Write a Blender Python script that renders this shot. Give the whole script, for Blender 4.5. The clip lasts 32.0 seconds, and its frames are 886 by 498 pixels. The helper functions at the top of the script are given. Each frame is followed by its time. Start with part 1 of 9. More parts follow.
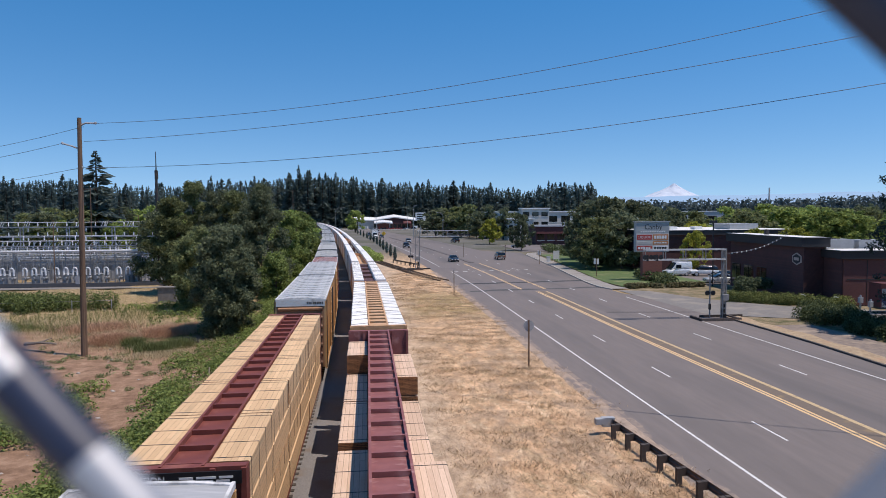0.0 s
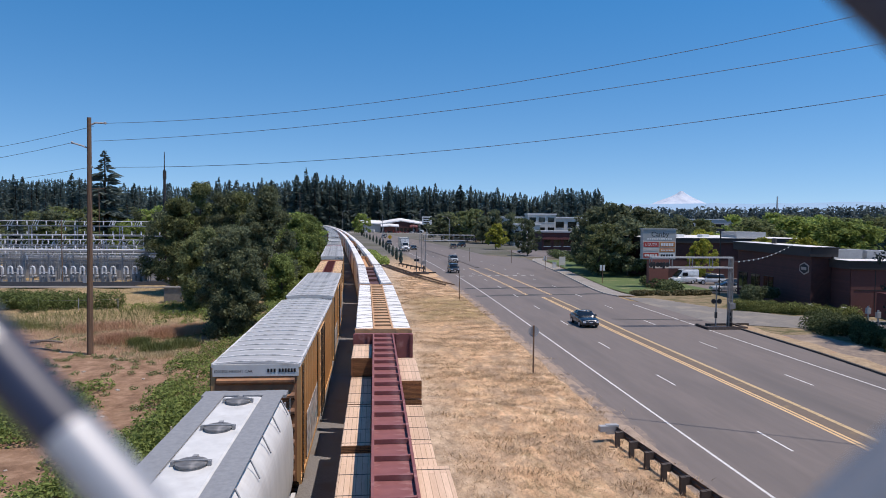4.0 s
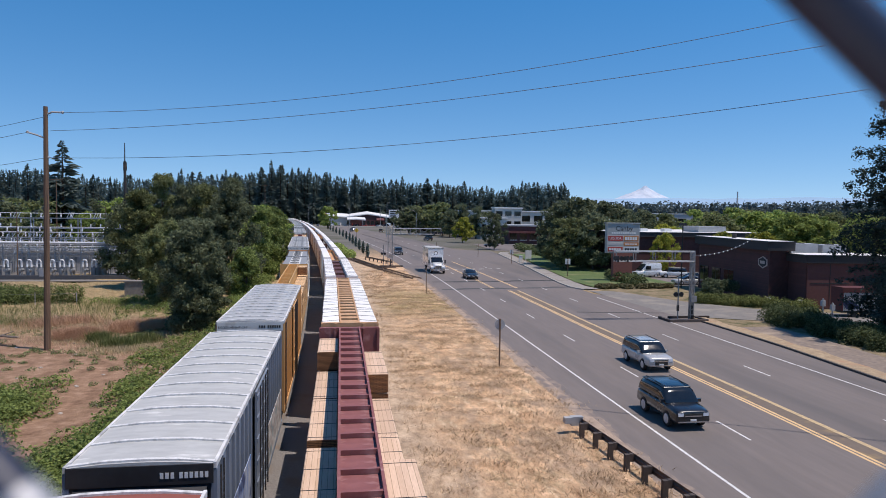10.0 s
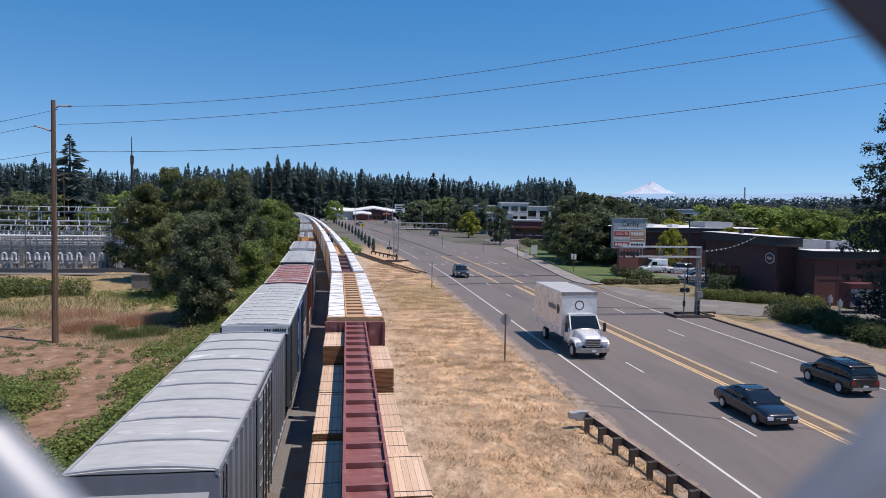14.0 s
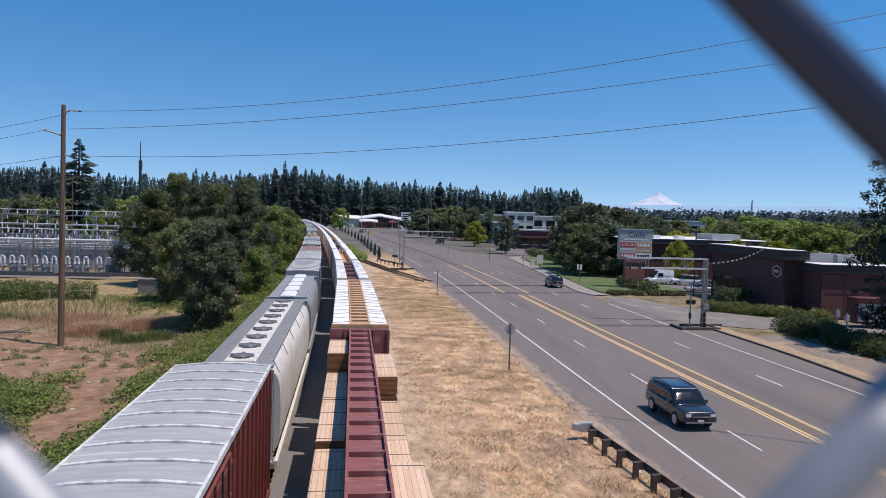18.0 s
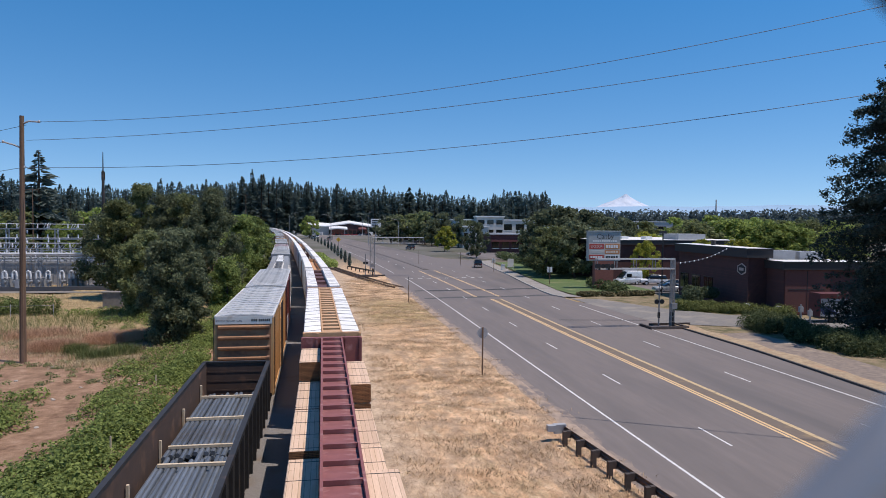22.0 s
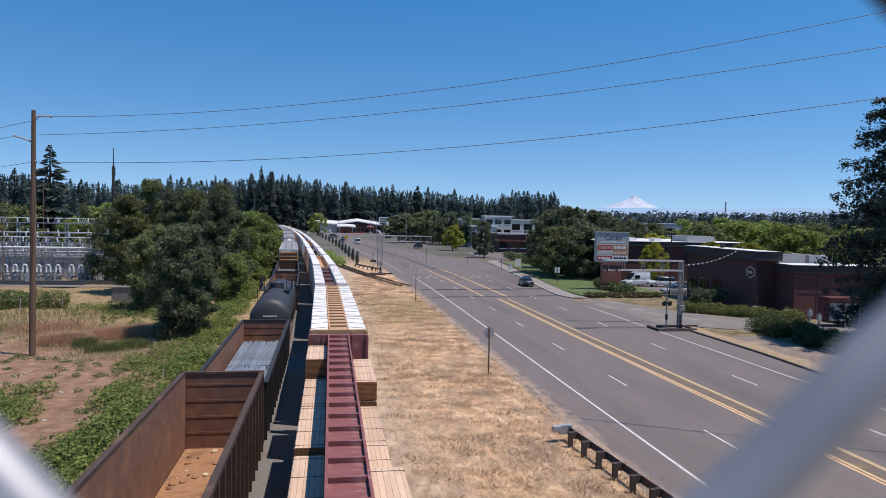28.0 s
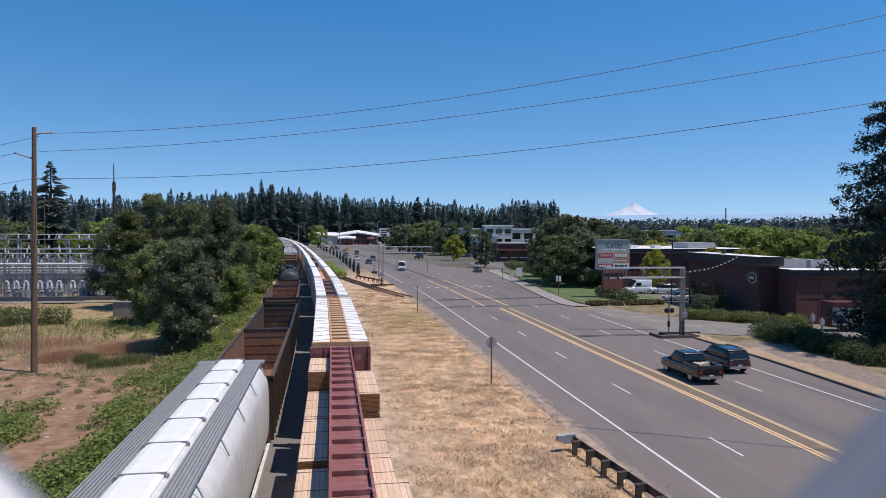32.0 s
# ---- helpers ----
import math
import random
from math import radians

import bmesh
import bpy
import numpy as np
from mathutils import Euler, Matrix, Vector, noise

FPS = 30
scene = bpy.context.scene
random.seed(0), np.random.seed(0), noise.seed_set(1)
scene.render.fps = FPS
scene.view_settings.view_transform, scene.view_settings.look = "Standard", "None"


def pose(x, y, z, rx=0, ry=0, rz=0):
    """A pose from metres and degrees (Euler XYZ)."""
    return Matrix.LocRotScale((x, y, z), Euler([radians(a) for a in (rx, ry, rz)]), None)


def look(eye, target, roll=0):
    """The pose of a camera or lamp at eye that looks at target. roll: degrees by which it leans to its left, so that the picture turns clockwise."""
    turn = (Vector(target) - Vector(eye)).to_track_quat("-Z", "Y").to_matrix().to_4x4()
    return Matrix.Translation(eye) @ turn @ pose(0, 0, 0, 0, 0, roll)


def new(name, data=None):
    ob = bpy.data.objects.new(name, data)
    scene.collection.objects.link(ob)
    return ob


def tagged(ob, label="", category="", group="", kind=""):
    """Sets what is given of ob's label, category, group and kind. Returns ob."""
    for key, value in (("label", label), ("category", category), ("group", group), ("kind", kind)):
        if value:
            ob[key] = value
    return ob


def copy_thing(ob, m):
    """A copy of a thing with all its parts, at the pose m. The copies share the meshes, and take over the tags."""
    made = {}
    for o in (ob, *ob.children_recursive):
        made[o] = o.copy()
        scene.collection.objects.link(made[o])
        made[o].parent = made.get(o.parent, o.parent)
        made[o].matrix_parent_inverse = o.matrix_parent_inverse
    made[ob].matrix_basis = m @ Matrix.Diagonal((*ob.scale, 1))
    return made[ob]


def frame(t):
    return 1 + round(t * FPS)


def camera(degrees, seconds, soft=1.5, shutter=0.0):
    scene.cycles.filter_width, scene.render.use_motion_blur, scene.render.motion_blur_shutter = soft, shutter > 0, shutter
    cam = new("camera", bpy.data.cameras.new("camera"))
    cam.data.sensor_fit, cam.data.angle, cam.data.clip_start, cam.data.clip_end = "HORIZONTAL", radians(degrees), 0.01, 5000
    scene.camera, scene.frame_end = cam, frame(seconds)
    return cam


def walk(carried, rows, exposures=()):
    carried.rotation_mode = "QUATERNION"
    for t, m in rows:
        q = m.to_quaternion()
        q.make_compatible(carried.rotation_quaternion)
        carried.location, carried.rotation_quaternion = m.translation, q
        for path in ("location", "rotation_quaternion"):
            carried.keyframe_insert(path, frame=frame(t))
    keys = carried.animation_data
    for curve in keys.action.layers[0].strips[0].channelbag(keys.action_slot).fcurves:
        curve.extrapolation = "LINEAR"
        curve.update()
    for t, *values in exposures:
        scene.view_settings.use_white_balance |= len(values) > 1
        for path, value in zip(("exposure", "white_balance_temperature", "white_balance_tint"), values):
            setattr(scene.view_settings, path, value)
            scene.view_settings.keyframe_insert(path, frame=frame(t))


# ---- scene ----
# ---------------------------------------------------------------- camera
cam = camera(66.0, 32.0, 0.9)
cam.data.dof.use_dof = True
cam.data.dof.focus_distance = 90.0
cam.data.dof.aperture_fstop = 18.0
# seconds, yaw, pitch, roll of the hand-held camera behind the overpass fence, and its shift in millimetres
TURNS = [
    (0.0, -6.29, -2.82, 0.3, -8.4, 2.9, -0.0), (0.5, -6.04, -2.16, -0.16, -8.2, 2.9, -1.7), (1.0, -5.24, -1.4, -0.24, -7.6, 2.6, -3.4), (1.5, -4.54, -1.21, -0.17, -6.8, 2.5, -4.4),
    (2.0, -4.18, -1.25, 0.04, -6.0, 2.8, -5.1), (2.5, -5.07, -1.75, -0.06, -6.8, 3.1, -4.3), (3.0, -5.03, -2.29, -0.27, -6.9, 3.1, -3.4), (3.5, -5.32, -2.37, -0.48, -6.9, 3.1, -3.1),
    (5.5, -7.58, -2.99, -0.85, -5.8, 3.9, 2.3), (6.0, -8.12, -3.08, -1.35, -5.5, 4.8, 2.6), (6.5, -7.83, -3.23, -1.13, -5.6, 4.6, 3.1), (7.0, -8.29, -2.97, -0.56, -6.4, 4.5, 3.2),
    (7.5, -9.23, -2.52, -0.41, -7.0, 5.3, 2.8), (8.0, -9.87, -2.56, -0.28, -7.6, 5.8, 3.0), (8.5, -9.31, -2.79, -0.14, -7.7, 5.5, 3.2), (9.0, -8.11, -3.41, 0.0, -7.6, 4.8, 3.9),
    (9.5, -8.42, -3.26, -0.39, -7.6, 5.4, 2.9), (10.0, -8.52, -2.98, -0.76, -7.2, 5.9, 1.7), (10.5, -9.01, -2.96, -0.94, -7.1, 6.7, 0.9), (11.0, -8.55, -3.06, -0.83, -6.2, 7.1, 0.3),
    (11.5, -8.47, -3.15, -0.85, -6.6, 6.6, -0.1), (12.0, -8.41, -3.09, -0.94, -5.9, 6.9, -0.7), (12.5, -7.73, -3.34, -0.87, -5.4, 6.4, -0.9), (13.0, -8.0, -3.23, -1.01, -5.6, 6.4, -1.5),
    (13.5, -8.14, -3.41, -0.93, -5.5, 6.2, -1.5), (14.0, -8.02, -3.43, -0.94, -5.0, 6.2, -1.8), (14.5, -7.24, -3.7, -0.67, -5.3, 4.8, -1.6), (16.5, -7.37, -4.13, -0.8, -7.5, 3.8, 2.1),
    (17.0, -7.36, -3.73, -1.08, -6.5, 4.3, 0.0), (17.5, -7.47, -2.67, -1.35, -4.4, 3.8, -0.4), (18.0, -7.5, -2.72, -1.67, -3.5, 2.3, 0.5), (18.5, -7.07, -2.99, -1.58, -1.9, 1.1, 0.6),
    (19.0, -6.64, -2.66, -1.44, -0.0, 0.0, -0.0), (19.5, -6.66, -1.88, -1.65, -1.2, 1.0, -0.1), (20.0, -7.71, -1.08, -1.9, -2.9, 3.2, -0.8), (20.5, -8.59, -0.76, -0.63, -3.5, 6.6, -3.3),
    (21.0, -9.53, -1.97, -0.33, -4.0, 10.1, -4.4), (21.5, -10.26, -2.06, -0.37, -4.5, 10.4, -4.5), (22.0, -10.02, -2.22, -0.51, -4.0, 10.6, -4.5), (22.5, -9.98, -2.3, -0.77, -3.9, 10.6, -4.6),
    (23.0, -10.67, -2.11, -0.77, -4.5, 10.9, -5.0), (23.5, -10.15, -1.95, -0.93, -3.7, 10.4, -6.0), (24.0, -9.8, -2.19, -1.08, -3.1, 10.0, -6.5), (24.5, -8.76, -2.49, -0.78, -3.4, 8.4, -6.4),
    (25.0, -8.78, -2.41, -0.99, -3.1, 8.2, -6.6), (25.5, -8.98, -2.21, -0.93, -3.3, 8.0, -7.0), (27.5, -9.23, -2.29, -1.03, -2.7, 7.9, -7.3), (28.0, -9.35, -2.31, -1.21, -2.9, 7.6, -7.5),
    (28.5, -8.49, -2.34, -1.09, -2.5, 6.8, -7.7), (29.0, -7.81, -2.49, -1.18, -2.3, 6.0, -7.9), (29.5, -8.48, -2.43, -1.37, -2.6, 6.5, -7.9), (30.0, -7.66, -2.37, -1.04, -2.4, 6.0, -7.8),
    (30.5, -7.24, -2.34, -0.92, -2.7, 6.0, -7.4), (31.0, -8.84, -1.93, -0.58, -3.1, 8.1, -7.3), (31.5, -9.5, -1.38, -0.41, -4.0, 9.4, -6.8), (32.0, -9.31, -1.45, -0.34, -4.9, 9.8, -5.7),
]
walk(cam, [(t, pose(mx / 1000, my / 1000, 10.6 + mz / 1000, 90 + p, r, y)) for t, y, p, r, mx, my, mz in TURNS])

# ---------------------------------------------------------------- light
SUN_WAY = Vector((-0.37, 0.15, -1.0)).normalized()
world = bpy.data.worlds.new("clear_sky")
scene.world = world
world.use_nodes = True
wn = world.node_tree
sky = wn.nodes.new("ShaderNodeTexSky")
sky.sky_type, sky.sun_disc = "NISHITA", False
sky.sun_elevation = math.asin(-SUN_WAY.z)
sky.sun_rotation = math.atan2(-SUN_WAY.x, -SUN_WAY.y)
sky.altitude, sky.air_density, sky.dust_density, sky.ozone_density = 1800, 1.0, 0.0, 3.0
way = wn.nodes.new("ShaderNodeTexCoord")
lift = wn.nodes.new("ShaderNodeMapping")
lift.inputs["Location"].default_value = (0, 0, 0.08)
unit = wn.nodes.new("ShaderNodeVectorMath")
unit.operation = "NORMALIZE"
wn.links.new(way.outputs["Generated"], lift.inputs[0])
wn.links.new(lift.outputs[0], unit.inputs[0])
wn.links.new(unit.outputs[0], sky.inputs["Vector"])
tone = wn.nodes.new("ShaderNodeHueSaturation")
tone.inputs["Saturation"].default_value, tone.inputs["Value"].default_value = 1.2, 1.0
wn.links.new(sky.outputs[0], tone.inputs["Color"])
tint = wn.nodes.new("ShaderNodeMix")
tint.data_type, tint.blend_type = "RGBA", "MULTIPLY"
tint.inputs[0].default_value = 1.0
height = wn.nodes.new("ShaderNodeSeparateXYZ")
haze = wn.nodes.new("ShaderNodeMapRange")
haze.inputs[1].default_value, haze.inputs[2].default_value = 0.0, 0.30
hue = wn.nodes.new("ShaderNodeMix")
hue.data_type = "RGBA"
hue.inputs[6].default_value, hue.inputs[7].default_value = (1.38, 1.18, 1.10, 1), (0.76, 1.23, 1.30, 1)
wn.links.new(way.outputs["Generated"], height.inputs[0])
wn.links.new(height.outputs[2], haze.inputs[0])
wn.links.new(haze.outputs[0], hue.inputs[0])
wn.links.new(hue.outputs[2], tint.inputs[7])
wn.links.new(tone.outputs[0], tint.inputs[6])
wn.links.new(tint.outputs[2], wn.nodes["Background"].inputs[0])
wn.nodes["Background"].inputs[1].default_value = 0.12
sun_data = bpy.data.lights.new("sun", "SUN")
sun_data.energy, sun_data.angle, sun_data.color = 4.55, radians(0.53), (1.0, 0.885, 0.81)
sun = new("sun", sun_data)
sun.matrix_world = look((0, 0, 120), Vector((0, 0, 120)) + SUN_WAY)
scene.view_settings.exposure = 0.0


# ---------------------------------------------------------------- mesh building
class Geo:
    """Collects vertices and faces of one mesh."""

    def __init__(self):
        self.v, self.f, self.m = [], [], []

    def face(self, idx, m=0):
        self.f.append(idx)
        self.m.append(m)

    def poly(self, pts, m=0):
        n = len(self.v)
        self.v += [tuple(p) for p in pts]
        self.face(tuple(range(n, n + len(pts))), m)

    def box(self, x0, x1, y0, y1, z0, z1, m=0, my=None):
        n = len(self.v)
        self.v += [(x, y, z) for z in (z0, z1) for y in (y0, y1) for x in (x0, x1)]
        e = m if my is None else my
        for q, k in (((0, 2, 3, 1), m), ((4, 5, 7, 6), m), ((0, 1, 5, 4), e), ((2, 6, 7, 3), e), ((0, 4, 6, 2), m), ((1, 3, 7, 5), m)):
            self.face(tuple(n + i for i in q), k)
        return self

    def prism(self, prof, y0, y1, m=0, my=None):
        """A profile of (x, z), counter-clockwise seen from -y, drawn out along y."""
        n, k = len(self.v), len(prof)
        self.v += [(x, y0, z) for x, z in prof] + [(x, y1, z) for x, z in prof]
        for i in range(k):
            j = (i + 1) % k
            self.face((n + i, n + j, n + k + j, n + k + i), m)
        e = m if my is None else my
        self.face(tuple(range(n + k - 1, n - 1, -1)), e)
        self.face(tuple(range(n + k, n + 2 * k)), e)
        return self

    def loft(self, rings, caps=True, m=0):
        n, k = len(self.v), len(rings[0])
        for r in rings:
            self.v += [tuple(p) for p in r]
        for a in range(len(rings) - 1):
            for i in range(k):
                j = (i + 1) % k
                self.face((n + a * k + i, n + a * k + j, n + (a + 1) * k + j, n + (a + 1) * k + i), m)
        if caps:
            self.face(tuple(range(n + k - 1, n - 1, -1)), m)
            self.face(tuple(n + (len(rings) - 1) * k + i for i in range(k)), m)
        return self

    def tube(self, pts, r, k=6, m=0, r1=None):
        pts = [Vector(p) for p in pts]
        rings = []
        for i, p in enumerate(pts):
            d = (pts[min(i + 1, len(pts) - 1)] - pts[max(i - 1, 0)]).normalized()
            a = d.orthogonal() if abs(d.z) > 0.9 or i == 0 and abs(d.z) > 0.9 else d.cross(Vector((0, 0, 1)))
            a.normalize()
            b = d.cross(a)
            rr = r if r1 is None else r + (r1 - r) * i / (len(pts) - 1)
            rings.append([p + (a * math.cos(2 * math.pi * s / k) + b * math.sin(2 * math.pi * s / k)) * rr for s in range(k)])
        return self.loft(rings, True, m)

    def move(self, mat):
        self.v = [tuple(mat @ Vector(p)) for p in self.v]
        return self

    def mesh(self, name, mats, smooth=False):
        me = bpy.data.meshes.new(name)
        me.from_pydata(self.v, [], self.f)
        for m in mats if isinstance(mats, (list, tuple)) else [mats]:
            me.materials.append(m)
        if any(self.m):
            me.polygons.foreach_set("material_index", self.m)
        if smooth:
            me.polygons.foreach_set("use_smooth", [True] * len(me.polygons))
        me.update()
        return me


def part(name, g, mat, parent, label="", smooth=False, at=None):
    """Links a Geo or a mesh as one mesh object under a thing or a part."""
    me = g if isinstance(g, bpy.types.Mesh) else g.mesh(name, mat, smooth)
    ob = new(name, me)
    ob.parent = parent
    if at is not None:
        ob.matrix_local = at
    return tagged(ob, label)


def thing(name, label, category, group="", at=None, kind=""):
    ob = new(name)
    ob.empty_display_size = 0.3
    if at is not None:
        ob.matrix_world = at
    return tagged(ob, label, category, group, kind)


def solid(name, g, mat, label="", category="", group="", kind="", smooth=False, at=None):
    ob = new(name, g if isinstance(g, bpy.types.Mesh) else g.mesh(name, mat, smooth))
    if at is not None:
        ob.matrix_world = at
    return tagged(ob, label, category, group, kind)


def quads_mesh(name, co, mats, idx=None):
    """A mesh of loose quads from an array (n, 4, 3)."""
    n = len(co)
    me = bpy.data.meshes.new(name)
    me.vertices.add(4 * n)
    me.vertices.foreach_set("co", np.ascontiguousarray(co, dtype=np.float32).ravel())
    me.loops.add(4 * n)
    me.loops.foreach_set("vertex_index", np.arange(4 * n, dtype=np.int32))
    me.polygons.add(n)
    me.polygons.foreach_set("loop_start", np.arange(0, 4 * n, 4, dtype=np.int32))
    me.polygons.foreach_set("loop_total", np.full(n, 4, dtype=np.int32))
    for m in mats if isinstance(mats, (list, tuple)) else [mats]:
        me.materials.append(m)
    if idx is not None:
        me.polygons.foreach_set("material_index", np.asarray(idx, dtype=np.int32))
    me.update(calc_edges=True)
    me.validate()
    return me


def lettering(s, size, mat, name="lettering"):
    cu = bpy.data.curves.new(name, "FONT")
    cu.body, cu.size, cu.align_x, cu.align_y = s, size, "CENTER", "CENTER"
    cu.resolution_u = 2
    tmp = bpy.data.objects.new("tmp", cu)
    me = bpy.data.meshes.new_from_object(tmp)
    bpy.data.objects.remove(tmp)
    me.materials.clear()
    me.materials.append(mat)
    return me


# ---------------------------------------------------------------- materials
MATS = {}


def material(name, c1, c2=None, scale=3.0, rough=0.7, bump=0.0, metal=0.0, stain=None, stain_scale=0.6, stain_at=0.55, rand=0.0, island=0.0, stretch=(1, 1, 1), bump_scale=None, coat=0.0, spec=0.5, planks=None):
    """A procedural surface: fine mottling between two colours, larger stains, relief, and change from piece to piece."""
    if name in MATS:
        return MATS[name]
    m = bpy.data.materials.new(name)
    m.use_nodes = True
    nt = m.node_tree
    N, L = nt.nodes, nt.links
    p = N["Principled BSDF"]
    tc = N.new("ShaderNodeTexCoord")
    mp = N.new("ShaderNodeMapping")
    mp.inputs["Scale"].default_value = stretch
    L.new(tc.outputs["Object"], mp.inputs[0])
    no = N.new("ShaderNodeTexNoise")
    no.inputs["Scale"].default_value, no.inputs["Detail"].default_value, no.inputs["Roughness"].default_value = scale, 6, 0.65
    L.new(mp.outputs[0], no.inputs["Vector"])
    ramp = N.new("ShaderNodeValToRGB")
    ramp.color_ramp.elements[0].position, ramp.color_ramp.elements[1].position = 0.32, 0.68
    c2 = c2 or tuple(0.75 * x for x in c1)
    ramp.color_ramp.elements[0].color, ramp.color_ramp.elements[1].color = (*c2, 1), (*c1, 1)
    L.new(no.outputs["Fac"], ramp.inputs[0])
    col = ramp.outputs[0]
    if stain:
        n2 = N.new("ShaderNodeTexNoise")
        n2.inputs["Scale"].default_value, n2.inputs["Detail"].default_value = stain_scale, 4
        L.new(mp.outputs[0], n2.inputs["Vector"])
        r2 = N.new("ShaderNodeMapRange")
        r2.inputs[1].default_value, r2.inputs[2].default_value = stain_at, stain_at + 0.14
        L.new(n2.outputs["Fac"], r2.inputs[0])
        mx = N.new("ShaderNodeMix")
        mx.data_type = "RGBA"
        L.new(r2.outputs[0], mx.inputs[0])
        L.new(col, mx.inputs[6])
        mx.inputs[7].default_value = (*stain, 1)
        col = mx.outputs[2]
    if planks:
        sp = N.new("ShaderNodeSeparateXYZ")
        L.new(tc.outputs["Object"], sp.inputs[0])
        ad = N.new("ShaderNodeMath")
        L.new(sp.outputs[0], ad.inputs[0])
        L.new(sp.outputs[2], ad.inputs[1])
        cb_ = N.new("ShaderNodeCombineXYZ")
        L.new(sp.outputs[1], cb_.inputs[0])
        L.new(ad.outputs[0], cb_.inputs[1])
        bk = N.new("ShaderNodeTexBrick")
        bk.inputs["Color1"].default_value, bk.inputs["Color2"].default_value, bk.inputs["Mortar"].default_value = (1, 1, 1, 1), (0.84, 0.82, 0.8, 1), (0.45, 0.4, 0.36, 1)
        bk.inputs["Scale"].default_value, bk.inputs["Mortar Size"].default_value, bk.inputs["Brick Width"].default_value, bk.inputs["Row Height"].default_value = 1.0, 0.006, 4.9, planks
        L.new(cb_.outputs[0], bk.inputs["Vector"])
        mu = N.new("ShaderNodeMix")
        mu.data_type, mu.blend_type = "RGBA", "MULTIPLY"
        mu.inputs[0].default_value = 1.0
        L.new(col, mu.inputs[6])
        L.new(bk.outputs[0], mu.inputs[7])
        col = mu.outputs[2]
    if rand or island:
        if rand:
            src = N.new("ShaderNodeObjectInfo").outputs["Random"]
        else:
            src = N.new("ShaderNodeNewGeometry").outputs["Random Per Island"]
        k = rand or island
        mr = N.new("ShaderNodeMapRange")
        mr.inputs[3].default_value, mr.inputs[4].default_value = 1 - k, 1 + k
        L.new(src, mr.inputs[0])
        hs = N.new("ShaderNodeHueSaturation")
        L.new(mr.outputs[0], hs.inputs["Value"])
        L.new(col, hs.inputs["Color"])
        col = hs.outputs[0]
    L.new(col, p.inputs["Base Color"])
    p.inputs["Metallic"].default_value = metal
    p.inputs["Specular IOR Level"].default_value = spec
    if coat:
        p.inputs["Coat Weight"].default_value, p.inputs["Coat Roughness"].default_value = coat, 0.08
    rr = N.new("ShaderNodeMapRange")
    rr.inputs[3].default_value, rr.inputs[4].default_value = max(0.02, rough - 0.08), min(1, rough + 0.08)
    L.new(no.outputs["Fac"], rr.inputs[0])
    L.new(rr.outputs[0], p.inputs["Roughness"])
    if bump:
        b = N.new("ShaderNodeBump")
        b.inputs["Strength"].default_value, b.inputs["Distance"].default_value = min(1.0, bump * 10), 0.02 + bump * 0.2
        src = no.outputs["Fac"]
        if bump_scale:
            n3 = N.new("ShaderNodeTexNoise")
            n3.inputs["Scale"].default_value, n3.inputs["Detail"].default_value = bump_scale, 5
            L.new(mp.outputs[0], n3.inputs["Vector"])
            src = n3.outputs["Fac"]
        L.new(src, b.inputs["Height"])
        L.new(b.outputs[0], p.inputs["Normal"])
    MATS[name] = m
    return m


def leaf_material(name, c1, c2, glow=0.3):
    """Leaves: colour from leaf to leaf, and light that shines through."""
    if name in MATS:
        return MATS[name]
    m = bpy.data.materials.new(name)
    m.use_nodes = True
    nt = m.node_tree
    N, L = nt.nodes, nt.links
    p = N["Principled BSDF"]
    g = N.new("ShaderNodeNewGeometry")
    ramp = N.new("ShaderNodeValToRGB")
    ramp.color_ramp.elements[0].color, ramp.color_ramp.elements[1].color = (*c2, 1), (*c1, 1)
    L.new(g.outputs["Random Per Island"], ramp.inputs[0])
    oi = N.new("ShaderNodeObjectInfo")
    mr = N.new("ShaderNodeMapRange")
    mr.inputs[3].default_value, mr.inputs[4].default_value = 0.8, 1.2
    L.new(oi.outputs["Random"], mr.inputs[0])
    hs = N.new("ShaderNodeHueSaturation")
    L.new(mr.outputs[0], hs.inputs["Value"])
    L.new(ramp.outputs[0], hs.inputs["Color"])
    L.new(hs.outputs[0], p.inputs["Base Color"])
    p.inputs["Roughness"].default_value = 0.65
    p.inputs["Specular IOR Level"].default_value = 0.1
    t = N.new("ShaderNodeBsdfTranslucent")
    L.new(hs.outputs[0], t.inputs[0])
    mix = N.new("ShaderNodeMixShader")
    mix.inputs[0].default_value = glow
    L.new(p.outputs[0], mix.inputs[1])
    L.new(t.outputs[0], mix.inputs[2])
    L.new(mix.outputs[0], N["Material Output"].inputs[0])
    MATS[name] = m
    return m


STEEL_DARK = material("dark_steel", (0.035, 0.033, 0.032), (0.02, 0.019, 0.018), 4, 0.6, stain=(0.09, 0.05, 0.03), stain_scale=1.5)
GALV = material("galvanised_steel", (0.42, 0.43, 0.44), (0.30, 0.31, 0.32), 9, 0.42, 0.005, 0.75)
GREY_PAINT = material("grey_paint", (0.38, 0.39, 0.40), (0.31, 0.32, 0.33), 2, 0.55)
WHITE_PAINT = material("white_paint", (0.78, 0.78, 0.76), (0.68, 0.68, 0.66), 2, 0.5, stain=(0.5, 0.47, 0.42), stain_scale=0.9, stain_at=0.62)
BLACK_PAINT = material("black_paint", (0.02, 0.02, 0.022), (0.012, 0.012, 0.013), 3, 0.45)
GLASS_DARK = material("dark_glass", (0.012, 0.014, 0.016), (0.008, 0.009, 0.01), 1, 0.06, spec=0.8)
